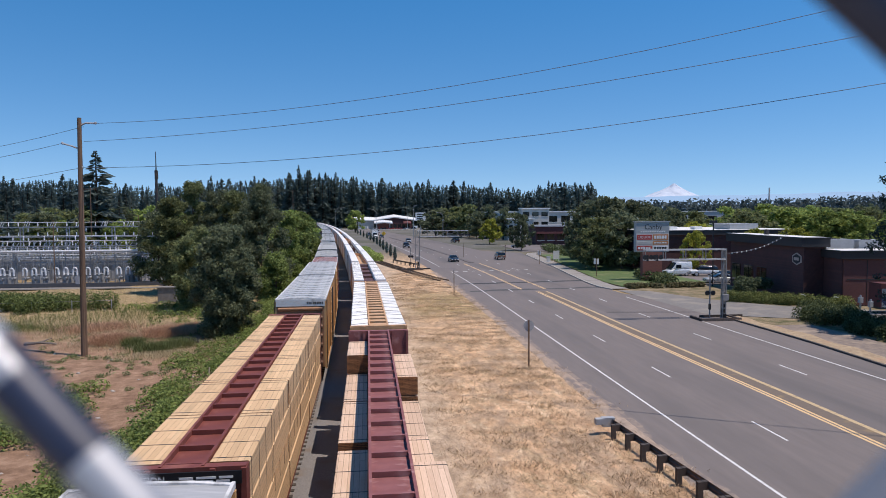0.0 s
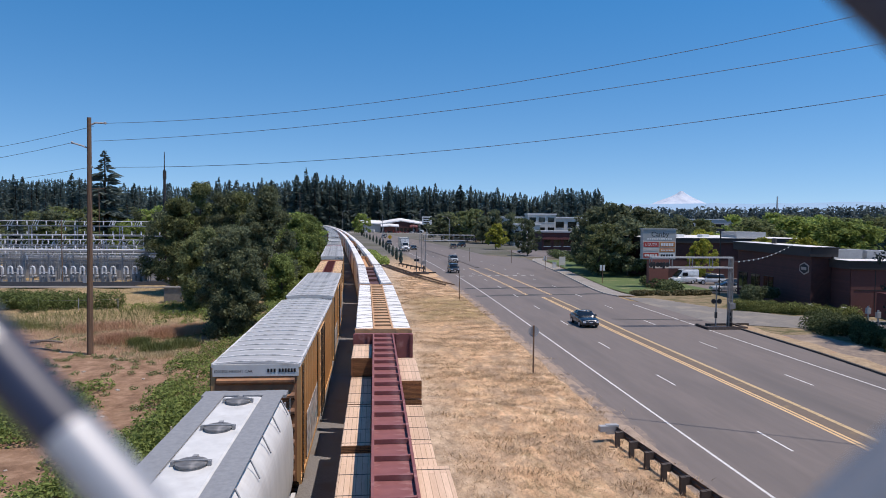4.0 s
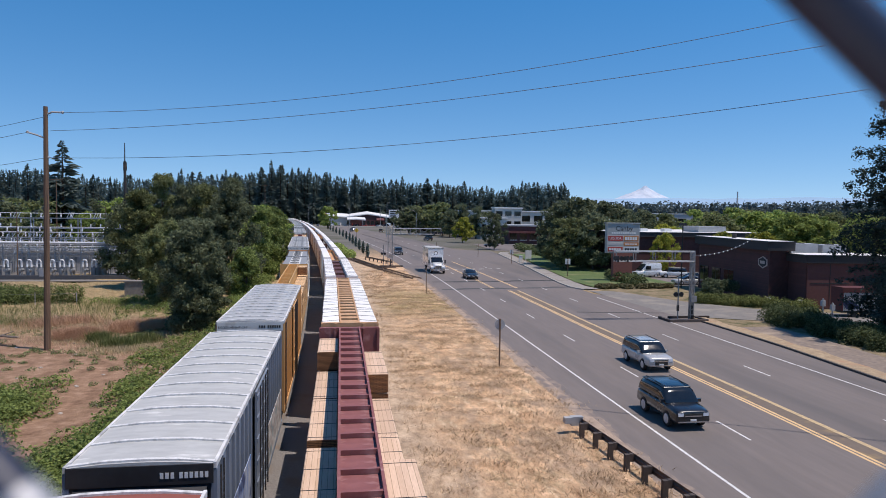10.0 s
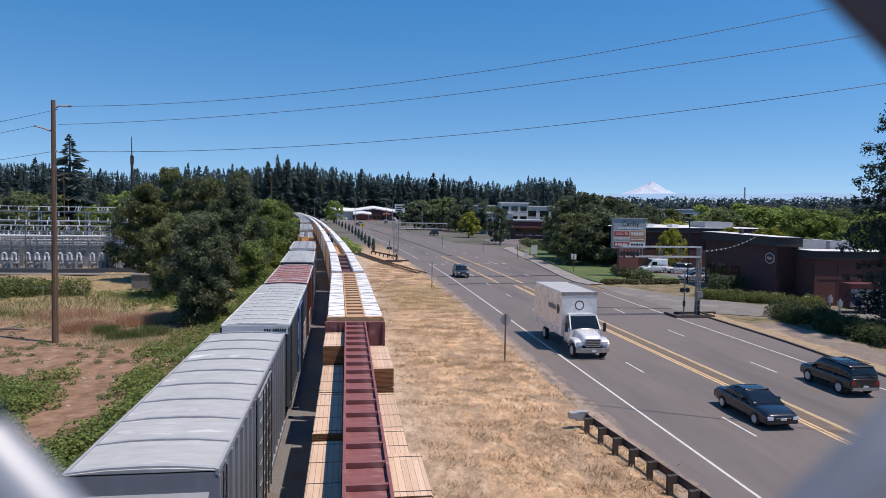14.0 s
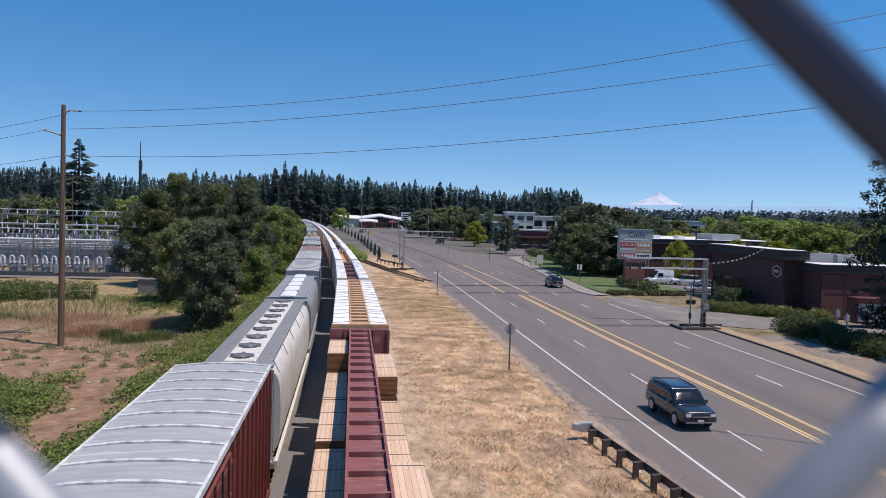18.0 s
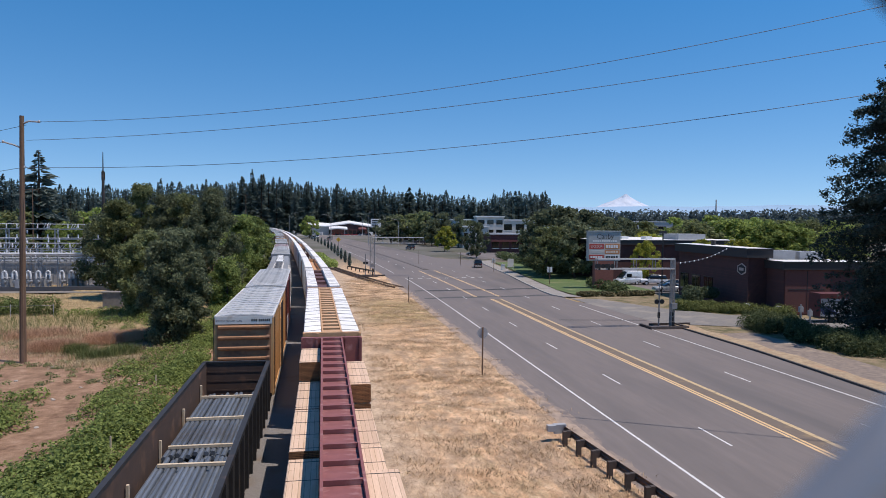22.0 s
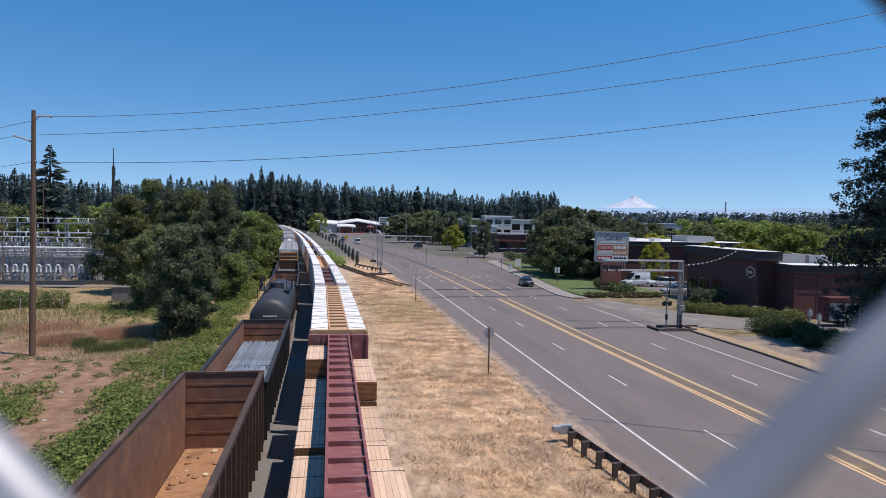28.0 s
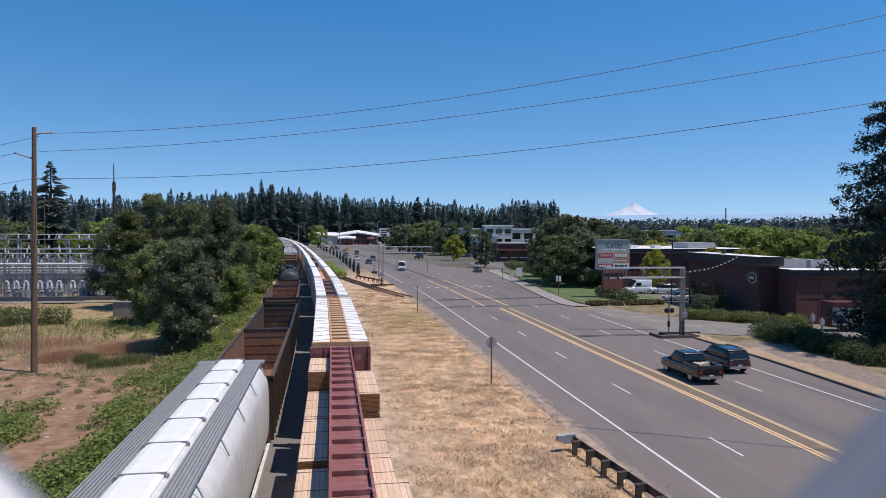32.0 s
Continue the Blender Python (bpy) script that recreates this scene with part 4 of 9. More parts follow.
FL = [(1, -11.2, -6.9, 4.1, 1.45), (1, -6.8, -2.4, 4.1, 1.45), (1, -2.3, 2.2, 4.15, 1.45), (1, 2.3, 6.8, 4.1, 1.45), (1, 6.9, 8.3, 4.15, 1.45), (1, 8.4, 11.1, 4.9, 1.45), (-1, -11.2, -6.9, 2.9, 1.45), (-1, -6.8, -2.4, 2.9, 1.45), (-1, -2.3, 3.0, 2.1, 1.45)]
couple(centerbeam("yellow centre-beam flatcar partly loaded with pale lumber", 23.3, 5.05, YELLOW, FL, LUMBER), -55.6, -79.1)
couple(boxcar("yellow boxcar with white end plate and grey ribbed roof", 16.3, 5.5, YELLOW_BOX, ROOF_GREY, YELLOW_END, RIB_PALE, LIP_WHITE, EX, 14), -80.7, -97.2)
couple(boxcar("weathered grey boxcar with pale roof and black end plate", 16.4, 5.25, BLUE_GREY, ROOF_PALE, BLACK_END, RIB_PALE, LIP_BLACK, "", 12, graffiti=[(GRAFF_B, -7.8, 1.2, 5, 2.2), (GRAFF_W, 2, 1.2, 5.5, 1.5)]), -98.4, -115.0)
couple(boxcar("oxide red boxcar with flaking red roof", 15.2, 5.05, BOXCAR_RED, ROOF_RED, BOXCAR_RED, RIB_PALE, None, "", 9, graffiti=[(GRAFF_W, -5.5, 1.1, 5, 1.2)]), -115.9, -131.2)
couple(boxcar("grey boxcar with blue door and pale stained roof", 16.6, 5.1, GREY_DARK, ROOF_PALE, BLACK_END, RIB_PALE, WHITE_PAINT, "", 12, BLUE_DOOR, graffiti=[(GRAFF_B, -2.0, 2.2, 4, 1.8), (GRAFF_W, 2.6, 1.2, 4, 1.8)]), -132.7, -149.6)
couple(boxcar("grey boxcar with smooth galvanised roof and grey end", 15.7, 5.1, GREY_SIDE, ROOF_PALE, GREY_SIDE, GREY_PAINT, None, "", 9), -151.6, -167.4)
couple(hopper("grey covered hopper with a long white hatch trough", 16.4, 4.85, HOPPER_GREY, HOPPER_GREY, BOARD_GREY, "trough", WHITE_PAINT, 5), -170.5, -187.0)
couple(hopper("cream covered hopper with ribbed boards and round hatches", 20.0, 4.9, HOPPER_CREAM, HOPPER_CREAM, BOARD_GREY, "ribbed", HATCH_GREY, 9), -188.3, -208.4)
couple(boxcar("dark red boxcar with white end plate and grey roof", 19.5, 5.5, BOXCAR_RED, ROOF_GREY, BROWN_END, RIB_PALE, LIP_WHITE, EX, 17, graffiti=[(GRAFF_W, -8.6, 1.1, 5, 1.3), (GRAFF_B, -3, 1.1, 3, 1.0)]), -210.4, -230.1)
couple(boxcar("yellow boxcar with banded yellow end and grey roof", 15.9, 5.5, YELLOW_BOX, ROOF_GREY, YELLOW_END, RIB_PALE, LIP_WHITE, EX, 14), -231.6, -247.5)
couple(gondola("dark gondola loaded with round grey steel bars", 20.3, 3.55, GONDOLA_BLACK, RUST_DARK, pipe_load(True)), -250.9, -271.3)
couple(gondola("black gondola loaded with grey steel bars on timbers", 19.2, 3.55, GONDOLA_BLACK, RUST, pipe_load(True)), -272.6, -291.9)
couple(tank_car("matt black tank car with railed dome platform", 19.8), -292.6, -312.5)
couple(gondola("black gondola with neat rows of steel beams", 18.2, 3.55, GONDOLA_BLACK, RUST, pipe_load(False)), -316, -334.3)
couple(gondola("tall empty rusty gondola with ochre dust floor", 14.6, 4.3, RUST_DARK, RUST, scrap_floor(60, [RUST_DIRT, PALE_TIMBER, RUST]), RUST_DIRT), -335.6, -350.2)
couple(gondola("empty dark gondola with muddy littered floor", 15.9, 3.8, GONDOLA_BLACK, RUST_DARK, scrap_floor(80, [MUD_FLOOR, RUST_DARK]), MUD_FLOOR), -351.4, -367.4)
couple(gondola("empty dented rusty gondola with bare floor", 15.4, 3.95, RUST_DARK, RUST, scrap_floor(50, [MUD_FLOOR, RUST]), RUST), -368.8, -384.3)
couple(hopper("white covered hopper with ribbed boards and white hatches", 19.4, 5.0, HOPPER_WHITE, HOPPER_WHITE, BOARD_GREY, "ribbed", WHITE_PAINT, 8), -385.4, -405.0)
# the cars further ahead
G2 = "cars far ahead in the moving train"
proto = {
    "a": boxcar("far yellow boxcar with a grey roof", 16.6, 5.5, YELLOW_BOX, ROOF_GREY, YELLOW_END, RIB_PALE, LIP_WHITE, n_roof=9, rib_step=2.0, group=G2, lite=True),
    "g": boxcar("far grey boxcar with a pale roof", 16.4, 5.25, BLUE_GREY, ROOF_PALE, BLACK_END, RIB_PALE, n_roof=8, rib_step=2.0, group=G2, lite=True),
    "r": boxcar("far red boxcar with a flaking roof", 15.2, 5.05, BOXCAR_RED, ROOF_RED, BOXCAR_RED, RIB_PALE, n_roof=8, rib_step=2.0, group=G2, lite=True),
    "p": boxcar("far pale-roofed grey boxcar", 15.7, 5.1, GREY_SIDE, ROOF_PALE, BLACK_END, GREY_PAINT, n_roof=8, rib_step=2.0, group=G2, lite=True),
}
leng = {"a": 16.6, "g": 16.4, "r": 15.2, "p": 15.7}
s = 61.4
used = set()
for k in "arpgpagapgarpgapgpagpgr":
    c = proto[k] if k not in used else copy_thing(proto[k], Matrix())
    used.add(k)
    couple(c, s + leng[k], s)
    s += leng[k] + 1.3

# ---------------------------------------------------------------- the parked train
PARK = "parked centre-beam flatcars"


def park(car, s0, s1):
    x, y, h = track((s0 + s1) / 2)
    car.matrix_world = pose(x, y, 0, 0, 0, -math.degrees(h))
    return car


P1 = [(1, -11.3, -9.4, 4.3, 1.47), (1, -9.3, -7.1, 4.35, 1.47), (1, -7.0, -4.4, 4.35, 1.47), (1, -4.3, 0.1, 3.5, 1.42), (1, 0.2, 4.6, 3.45, 1.42), (1, 5.0, 9.4, 4.3, 1.44),
      (-1, -11.3, -6.4, 3.75, 1.42), (-1, -6.3, -1.6, 3.75, 1.42), (-1, -1.2, 3.3, 3.85, 1.42), (-1, 3.4, 7.6, 3.85, 1.42), (-1, 8.0, 11.2, 4.6, 1.42)]
near = park(centerbeam("faded maroon centre-beam flatcar half loaded with reddish lumber", 24.0, 5.05, BEAM_RED, P1, LUMBER_PINK, PARK), 9.4, 33.4)
P2 = row(24.2, 5.0, 1.42, 5)
wrapped = park(centerbeam("yellow centre-beam flatcar stacked with white-wrapped lumber", 24.2, 5.05, GOLD, P2, WRAP, PARK, gap=0.34), 34.4, 58.6)
P3 = [p for p in row(24.2, 5.0, 1.42, 5)]
gap = centerbeam("brown centre-beam flatcar stacked with white-wrapped lumber", 24.2, 4.7, BROWN_END, P3, WRAP, PARK, gap=0.42)
park(gap, 59.6, 83.8)
far_y = park(centerbeam("yellow centre-beam flatcar stacked with white-wrapped lumber", 24.2, 4.7, GOLD, P2, WRAP, PARK, lite=True), 84.8, 109.0)
far_b = park(centerbeam("brown centre-beam flatcar stacked with white-wrapped lumber", 24.2, 4.4, BROWN_END, P3, WRAP, PARK, gap=0.34, lite=True), 110.0, 134.2)
s = 135.2
for i in range(20):
    c = copy_thing(far_y if i % 3 == 1 else far_b, Matrix())
    park(c, s, s + 24.2)
    s += 25.2
# ================================================================ ground
def ground_material():
    m = bpy.data.materials.new("ground")
    m.use_nodes = True
    N, L = m.node_tree.nodes, m.node_tree.links
    p = N["Principled BSDF"]
    tc = N.new("ShaderNodeTexCoord")
    sep = N.new("ShaderNodeSeparateXYZ")
    L.new(tc.outputs["Object"], sep.inputs[0])

    def nz(scale, detail=6, rough=0.6, stretch=None):
        n = N.new("ShaderNodeTexNoise")
        n.inputs["Scale"].default_value, n.inputs["Detail"].default_value, n.inputs["Roughness"].default_value = scale, detail, rough
        if stretch:
            mp = N.new("ShaderNodeMapping")
            mp.inputs["Scale"].default_value = stretch
            L.new(tc.outputs["Object"], mp.inputs[0])
            L.new(mp.outputs[0], n.inputs["Vector"])
        else:
            L.new(tc.outputs["Object"], n.inputs["Vector"])
        return n.outputs["Fac"]

    def ramp(src, *stops):
        r = N.new("ShaderNodeValToRGB")
        while len(r.color_ramp.elements) < len(stops):
            r.color_ramp.elements.new(0.5)
        for e, (pos, c) in zip(r.color_ramp.elements, stops):
            e.position, e.color = pos, (*c, 1)
        L.new(src, r.inputs[0])
        return r.outputs[0]

    def rng(src, a, b):
        r = N.new("ShaderNodeMapRange")
        r.inputs[1].default_value, r.inputs[2].default_value = a, b
        L.new(src, r.inputs[0])
        return r.outputs[0]

    def mix(f, a, b):
        x = N.new("ShaderNodeMix")
        x.data_type = "RGBA"
        L.new(f, x.inputs[0])
        L.new(a, x.inputs[6])
        L.new(b, x.inputs[7])
        return x.outputs[2]

    def math_(op, a, b):
        x = N.new("ShaderNodeMath")
        x.operation = op
        for i, v in enumerate((a, b)):
            if isinstance(v, (int, float)):
                x.inputs[i].default_value = v
            else:
                L.new(v, x.inputs[i])
        return x.outputs[0]

    straw = ramp(nz(1.6, 9, 0.72, (1, 0.55, 1)), (0.25, (0.20, 0.115, 0.062)), (0.42, (0.44, 0.275, 0.155)), (0.58, (0.60, 0.395, 0.235)), (0.8, (0.77, 0.56, 0.375)))
    straw2 = ramp(nz(0.35, 5), (0.4, (0.36, 0.235, 0.14)), (0.65, (0.58, 0.42, 0.265)))
    straw = mix(math_("MULTIPLY", nz(0.18, 3), 0.75), straw, straw2)
    matted = ramp(nz(4.0, 8, 0.75, (1, 0.5, 1)), (0.3, (0.13, 0.095, 0.055)), (0.55, (0.34, 0.25, 0.145)), (0.8, (0.52, 0.40, 0.25)))
    straw = mix(math_("MULTIPLY", rng(nz(0.8, 10, 0.82, (1, 0.6, 1)), 0.50, 0.60), 0.9), straw, matted)
    clay = ramp(nz(1.3, 7, 0.7), (0.3, (0.36, 0.21, 0.115)), (0.7, (0.53, 0.365, 0.23)))
    straw = mix(math_("MULTIPLY", rng(nz(0.23, 6, 0.65, (1.3, 0.6, 2)), 0.56, 0.66), 0.85), straw, clay)
    pale = ramp(nz(2.2, 8, 0.75, (1, 0.4, 1)), (0.3, (0.52, 0.38, 0.23)), (0.7, (0.77, 0.63, 0.45)))
    straw = mix(math_("MULTIPLY", rng(nz(1.1, 10, 0.8, (1, 0.5, 3)), 0.53, 0.62), 0.7), straw, pale)
    bare = ramp(nz(2.4, 8, 0.75), (0.3, (0.23, 0.155, 0.10)), (0.7, (0.43, 0.32, 0.22)))
    straw = mix(math_("MULTIPLY", rng(nz(0.34, 9, 0.72, (1, 0.45, 4)), 0.50, 0.58), 0.9), straw, bare)
    olive = ramp(nz(3.5, 8, 0.75, (1, 0.5, 2)), (0.3, (0.15, 0.11, 0.05)), (0.7, (0.36, 0.27, 0.13)))
    band = math_("MULTIPLY", rng(sep.outputs["Y"], 67, 74), rng(sep.outputs["Y"], 97, 88))
    straw = mix(math_("MULTIPLY", math_("MULTIPLY", band, rng(nz(0.45, 9, 0.75, (1, 0.6, 5)), 0.38, 0.50)), 0.85), straw, olive)
    bank = ramp(nz(1.1, 8, 0.7), (0.3, (0.27, 0.195, 0.135)), (0.7, (0.48, 0.375, 0.27)))
    straw = mix(rng(math_("ADD", sep.outputs["X"], math_("MULTIPLY", nz(0.25, 8, 0.7), 6.0)), 9.0, 6.2), straw, bank)
    clods = rng(nz(2.6, 12, 0.85, (1, 0.42, 1)), 0.34, 0.50)
    clods = math_("ADD", math_("MULTIPLY", clods, 0.58), 0.54)
    clods = math_("MULTIPLY", clods, math_("ADD", math_("MULTIPLY", rng(nz(0.7, 9, 0.75, (1, 0.5, 1)), 0.42, 0.58), 0.34), 0.88))
    shade = N.new("ShaderNodeHueSaturation")
    L.new(clods, shade.inputs["Value"])
    shade.inputs["Saturation"].default_value = 0.98
    L.new(straw, shade.inputs["Color"])
    straw = shade.outputs[0]
    dirt = ramp(nz(0.9, 8, 0.7), (0.30, (0.13, 0.078, 0.050)), (0.5, (0.27, 0.168, 0.110)), (0.70, (0.42, 0.285, 0.195)))
    pebble = ramp(nz(9, 3), (0.62, (0.27, 0.178, 0.115)), (0.72, (0.46, 0.40, 0.33)))
    dirt = mix(math_("MULTIPLY", rng(nz(0.4), 0.45, 0.7), 0.5), dirt, pebble)
    dry = ramp(nz(1.8, 9, 0.78), (0.3, (0.11, 0.10, 0.045)), (0.45, (0.24, 0.18, 0.095)), (0.58, (0.42, 0.31, 0.175)), (0.75, (0.58, 0.44, 0.27)))
    green = ramp(nz(3.0, 8, 0.7), (0.3, (0.035, 0.055, 0.015)), (0.6, (0.09, 0.125, 0.035)), (0.8, (0.17, 0.18, 0.06)))
    left = mix(rng(math_("ADD", sep.outputs["Y"], math_("MULTIPLY", nz(0.12, 4), 30)), 76, 84), dirt, dry)
    left = mix(rng(math_("ADD", nz(0.16, 6), math_("MULTIPLY", rng(sep.outputs["X"], -20, -8), 0.04)), 0.63, 0.72), left, green)
    near = mix(rng(math_("ADD", sep.outputs["X"], math_("MULTIPLY", nz(0.5), 3)), -4, -2), left, straw)
    side = ramp(nz(0.6, 6), (0.35, (0.10, 0.10, 0.05)), (0.55, (0.24, 0.19, 0.12)), (0.8, (0.33, 0.26, 0.17)))
    near = mix(rng(sep.outputs["X"], 36, 37), near, side)
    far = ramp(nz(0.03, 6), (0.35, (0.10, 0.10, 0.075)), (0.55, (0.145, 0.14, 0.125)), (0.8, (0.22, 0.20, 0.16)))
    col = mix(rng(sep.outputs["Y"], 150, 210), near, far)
    L.new(col, p.inputs["Base Color"])
    p.inputs["Roughness"].default_value = 0.95
    p.inputs["Specular IOR Level"].default_value = 0.1
    b = N.new("ShaderNodeBump")
    b.inputs["Strength"].default_value, b.inputs["Distance"].default_value = 0.8, 0.12
    L.new(nz(2.5, 9, 0.75), b.inputs["Height"])
    L.new(b.outputs[0], p.inputs["Normal"])
    return m


GROUND = ground_material()
xs = np.concatenate([[-4800, -2500, -1200, -600, -300, -180, -120, -90], np.arange(-75, 76, 0.9), [90, 120, 180, 300, 600, 1200, 2500, 4800]])
ys = np.concatenate([[-800, -300, -100, -40, -10], np.arange(4, 140, 0.9), np.arange(141, 220, 4), [240, 280, 340, 420, 550, 750, 1100, 1800, 3000, 4800]])
g = Geo()
for y in ys:
    for x in xs:
        g.v.append((x, y, gz(x, y) - 0.02))
nx = len(xs)
for j in range(len(ys) - 1):
    for i in range(nx - 1):
        g.face((j * nx + i, j * nx + i + 1, (j + 1) * nx + i + 1, (j + 1) * nx + i))
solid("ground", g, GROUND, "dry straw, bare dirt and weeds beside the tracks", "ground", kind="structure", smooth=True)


def ribbon(rows, z, name, mat, label="", category="", kind="structure", thick=0.0):
    """A strip between pairs of points; rows of (xl, xr, y) or of point pairs."""
    g = Geo()
    for r in rows:
        if len(r) == 3:
            a, b = (r[0], r[2]), (r[1], r[2])
        else:
            a, b = r[0], r[1]
        g.v += [(a[0], a[1], z), (b[0], b[1], z)]
    for i in range(len(rows) - 1):
        g.face((2 * i, 2 * i + 1, 2 * i + 3, 2 * i + 2))
    if thick:
        n = len(g.v)
        g.v += [(x, y, zz - thick) for x, y, zz in g.v]
        for i in range(len(rows) - 1):
            g.face((2 * i, 2 * i + 2, n + 2 * i + 2, n + 2 * i))
            g.face((2 * i + 3, 2 * i + 1, n + 2 * i + 1, n + 2 * i + 3))
        g.face((0, n, n + 1, 1))
        e = 2 * (len(rows) - 1)
        g.face((e, e + 1, n + e + 1, n + e))
    return solid(name, g, mat, label, category, kind=kind)


ASPHALT = material("worn_asphalt", (0.176, 0.150, 0.137), (0.141, 0.121, 0.110), 2.2, 0.85, 0.01, stain=(0.117, 0.104, 0.097), stain_scale=0.2, stain_at=0.52, stretch=(1, 0.10, 1), bump_scale=60)
ASPHALT_PALE = material("pale_asphalt", (0.21, 0.195, 0.175), (0.15, 0.14, 0.13), 2.0, 0.9, 0.01, stain=(0.25, 0.225, 0.19), stain_scale=0.3, stain_at=0.5)
CONCRETE = material("concrete", (0.43, 0.40, 0.36), (0.34, 0.32, 0.285), 4, 0.85, 0.008, stain=(0.29, 0.27, 0.24), stain_scale=0.5)
LINE_WHITE = material("road_white", (0.70, 0.70, 0.68), (0.48, 0.47, 0.45), 5, 0.7, stain=(0.3, 0.29, 0.28), stain_scale=2.5, stain_at=0.66)
LINE_YELLOW = material("road_yellow", (0.72, 0.49, 0.24), (0.58, 0.40, 0.20), 5, 0.7, stain=(0.36, 0.25, 0.13), stain_scale=2.0, stain_at=0.68)
BALLAST = material("ballast_gravel", (0.24, 0.225, 0.215), (0.10, 0.095, 0.09), 14, 0.95, 0.05, stain=(0.16, 0.13, 0.105), stain_scale=0.7, stain_at=0.55, bump_scale=12)
TIE = material("tarred_tie", (0.075, 0.058, 0.045), (0.045, 0.036, 0.03), 6, 0.9, 0.01, rand=0.25)
RAIL = material("rusty_rail", (0.16, 0.095, 0.06), (0.10, 0.06, 0.04), 8, 0.6, 0.0, 0.5)
TARMAC_DARK = material("crack_seal", (0.045, 0.043, 0.042), (0.035, 0.034, 0.033), 4, 0.8)
GRASS = material("lawn", (0.10, 0.145, 0.04), (0.06, 0.095, 0.026), 9, 0.9, 0.03, stain=(0.19, 0.185, 0.08), stain_scale=0.4, stain_at=0.55)

def kerb_x(y):
    return float(np.interp(y, [-60, 20, 30, 38, 46, 52, 64, 90], [33.4, 33.8, 34.3, 34.9, 35.5, 35.9, 36.0, 36.0]))


ry = list(range(-80, 140, 6)) + list(range(140, 360, 12)) + [400, 447, 500, 560, 620, 686, 800, 1000]
road = ribbon([(line_at(ROAD_L, y), kerb_x(y) + 0.1 if y < 66 else 36.35 if y < 88 else max(line_at(ROAD_M, y) + 10.2, 33.2 + max(0, y - 90) * 0.094 if y < 190 else line_at(ROAD_M, y) + 13), y) for y in ry], 0.02, "road", ASPHALT, "worn grey four-lane asphalt highway", "road")


def stripe(off0, off1, y0, y1, name, mat, step=4.0, z=0.026):
    n = max(1, int((y1 - y0) / step))
    rows = []
    for i in range(n + 1):
        y = y0 + (y1 - y0) * i / n
        x = lane(y, 0)[0] + (0.4 * min(1.0, max(0.0, (62 - y) / 26)) if "yellow" in name or "median" in name or "faded" in name else 0.0)
        rows.append((x + off0, x + off1, y))
    ob = ribbon(rows, z, name, mat, kind="")
    ob.parent = road
    return ob


stripe(-7.98, -7.84, -60, 128, "edge_line", LINE_WHITE)
stripe(9.12, 9.26, -60, 84, "edge_line", LINE_WHITE)
stripe(-11.2 + 2.6, -11.2 + 2.72, 140, 330, "edge_line", LINE_WHITE)
stripe(-0.42, 0.66, -60, 92, "painted_median", material("worn_median", (0.175, 0.135, 0.10), (0.135, 0.105, 0.08), 4, 0.85, stain=(0.26, 0.185, 0.095), stain_scale=0.8, stain_at=0.58), z=0.023)
for o in (-0.75, -0.47):
    stripe(o, o + 0.17, -60, 92, "yellow_line", LINE_YELLOW)
stripe(0.62, 0.92, -60, 92, "faded_line", material("faded_road_yellow", (0.56, 0.41, 0.22), (0.40, 0.30, 0.17), 4, 0.75, stain=(0.24, 0.19, 0.13), stain_scale=1.4, stain_at=0.6))
for o in (-2.3, -2.05, 1.2, 1.45):
    stripe(o, o + 0.13, 95, 148, "yellow_line", LINE_YELLOW)
for i in range(26):
    y = -8.4 + 12.6 * i
    stripe(-3.98, -3.86, y, y + 3.0, "lane_dash", LINE_WHITE)
    y = 3.0 + 12.8 * i
    stripe(5.1, 5.22, y, y + 3.1, "lane_dash", LINE_WHITE)
for i in range(9):
    stripe(-7.4 + i * 1.75, -6.6 + i * 1.75, 126.5 + 0.3 * i, 127.1 + 0.3 * i, "stop_dash", LINE_WHITE)
# seams and patches
for pts in ([(25.6, 71.2), (35.2, 69.9)],):
    a, b = pts
    ribbon([((a[0], a[1] - 0.2), (a[0], a[1] + 0.2)), ((b[0], b[1] - 0.22), (b[0], b[1] + 0.22))], 0.027, "crack_seal", TARMAC_DARK, kind="").parent = road
for y0, d in ((93, 1.6), (103, 1.1)):
    rows = []
    for k in range(13):
        x = 14 + k * 1.7
        rows.append(((x, y0 + 0.12 * (x - 14) + d * noise.noise((x * 0.3, y0, 0))), (x, y0 + 1.5 + 0.12 * (x - 14) + d * noise.noise((x * 0.3, y0 + 9, 0)))))
    ribbon(rows, 0.024, "asphalt_patch", TARMAC_DARK if y0 == 103 else material("patched_asphalt", (0.075, 0.072, 0.07), (0.06, 0.058, 0.057), 3, 0.85), kind="").parent = road
# raised median further on, its edge shadow put into the dark colour
ribbon([(line_at(ROAD_M, y) - 0.5, line_at(ROAD_M, y) + 0.5, y) for y in range(150, 331, 12)], 0.10, "median_kerb", material("shadow_dark_median", (0.15, 0.13, 0.12), (0.10, 0.09, 0.085), 3, 0.9), "low median between the lanes, edge shadow in its colour", "kerb", thick=0.08)

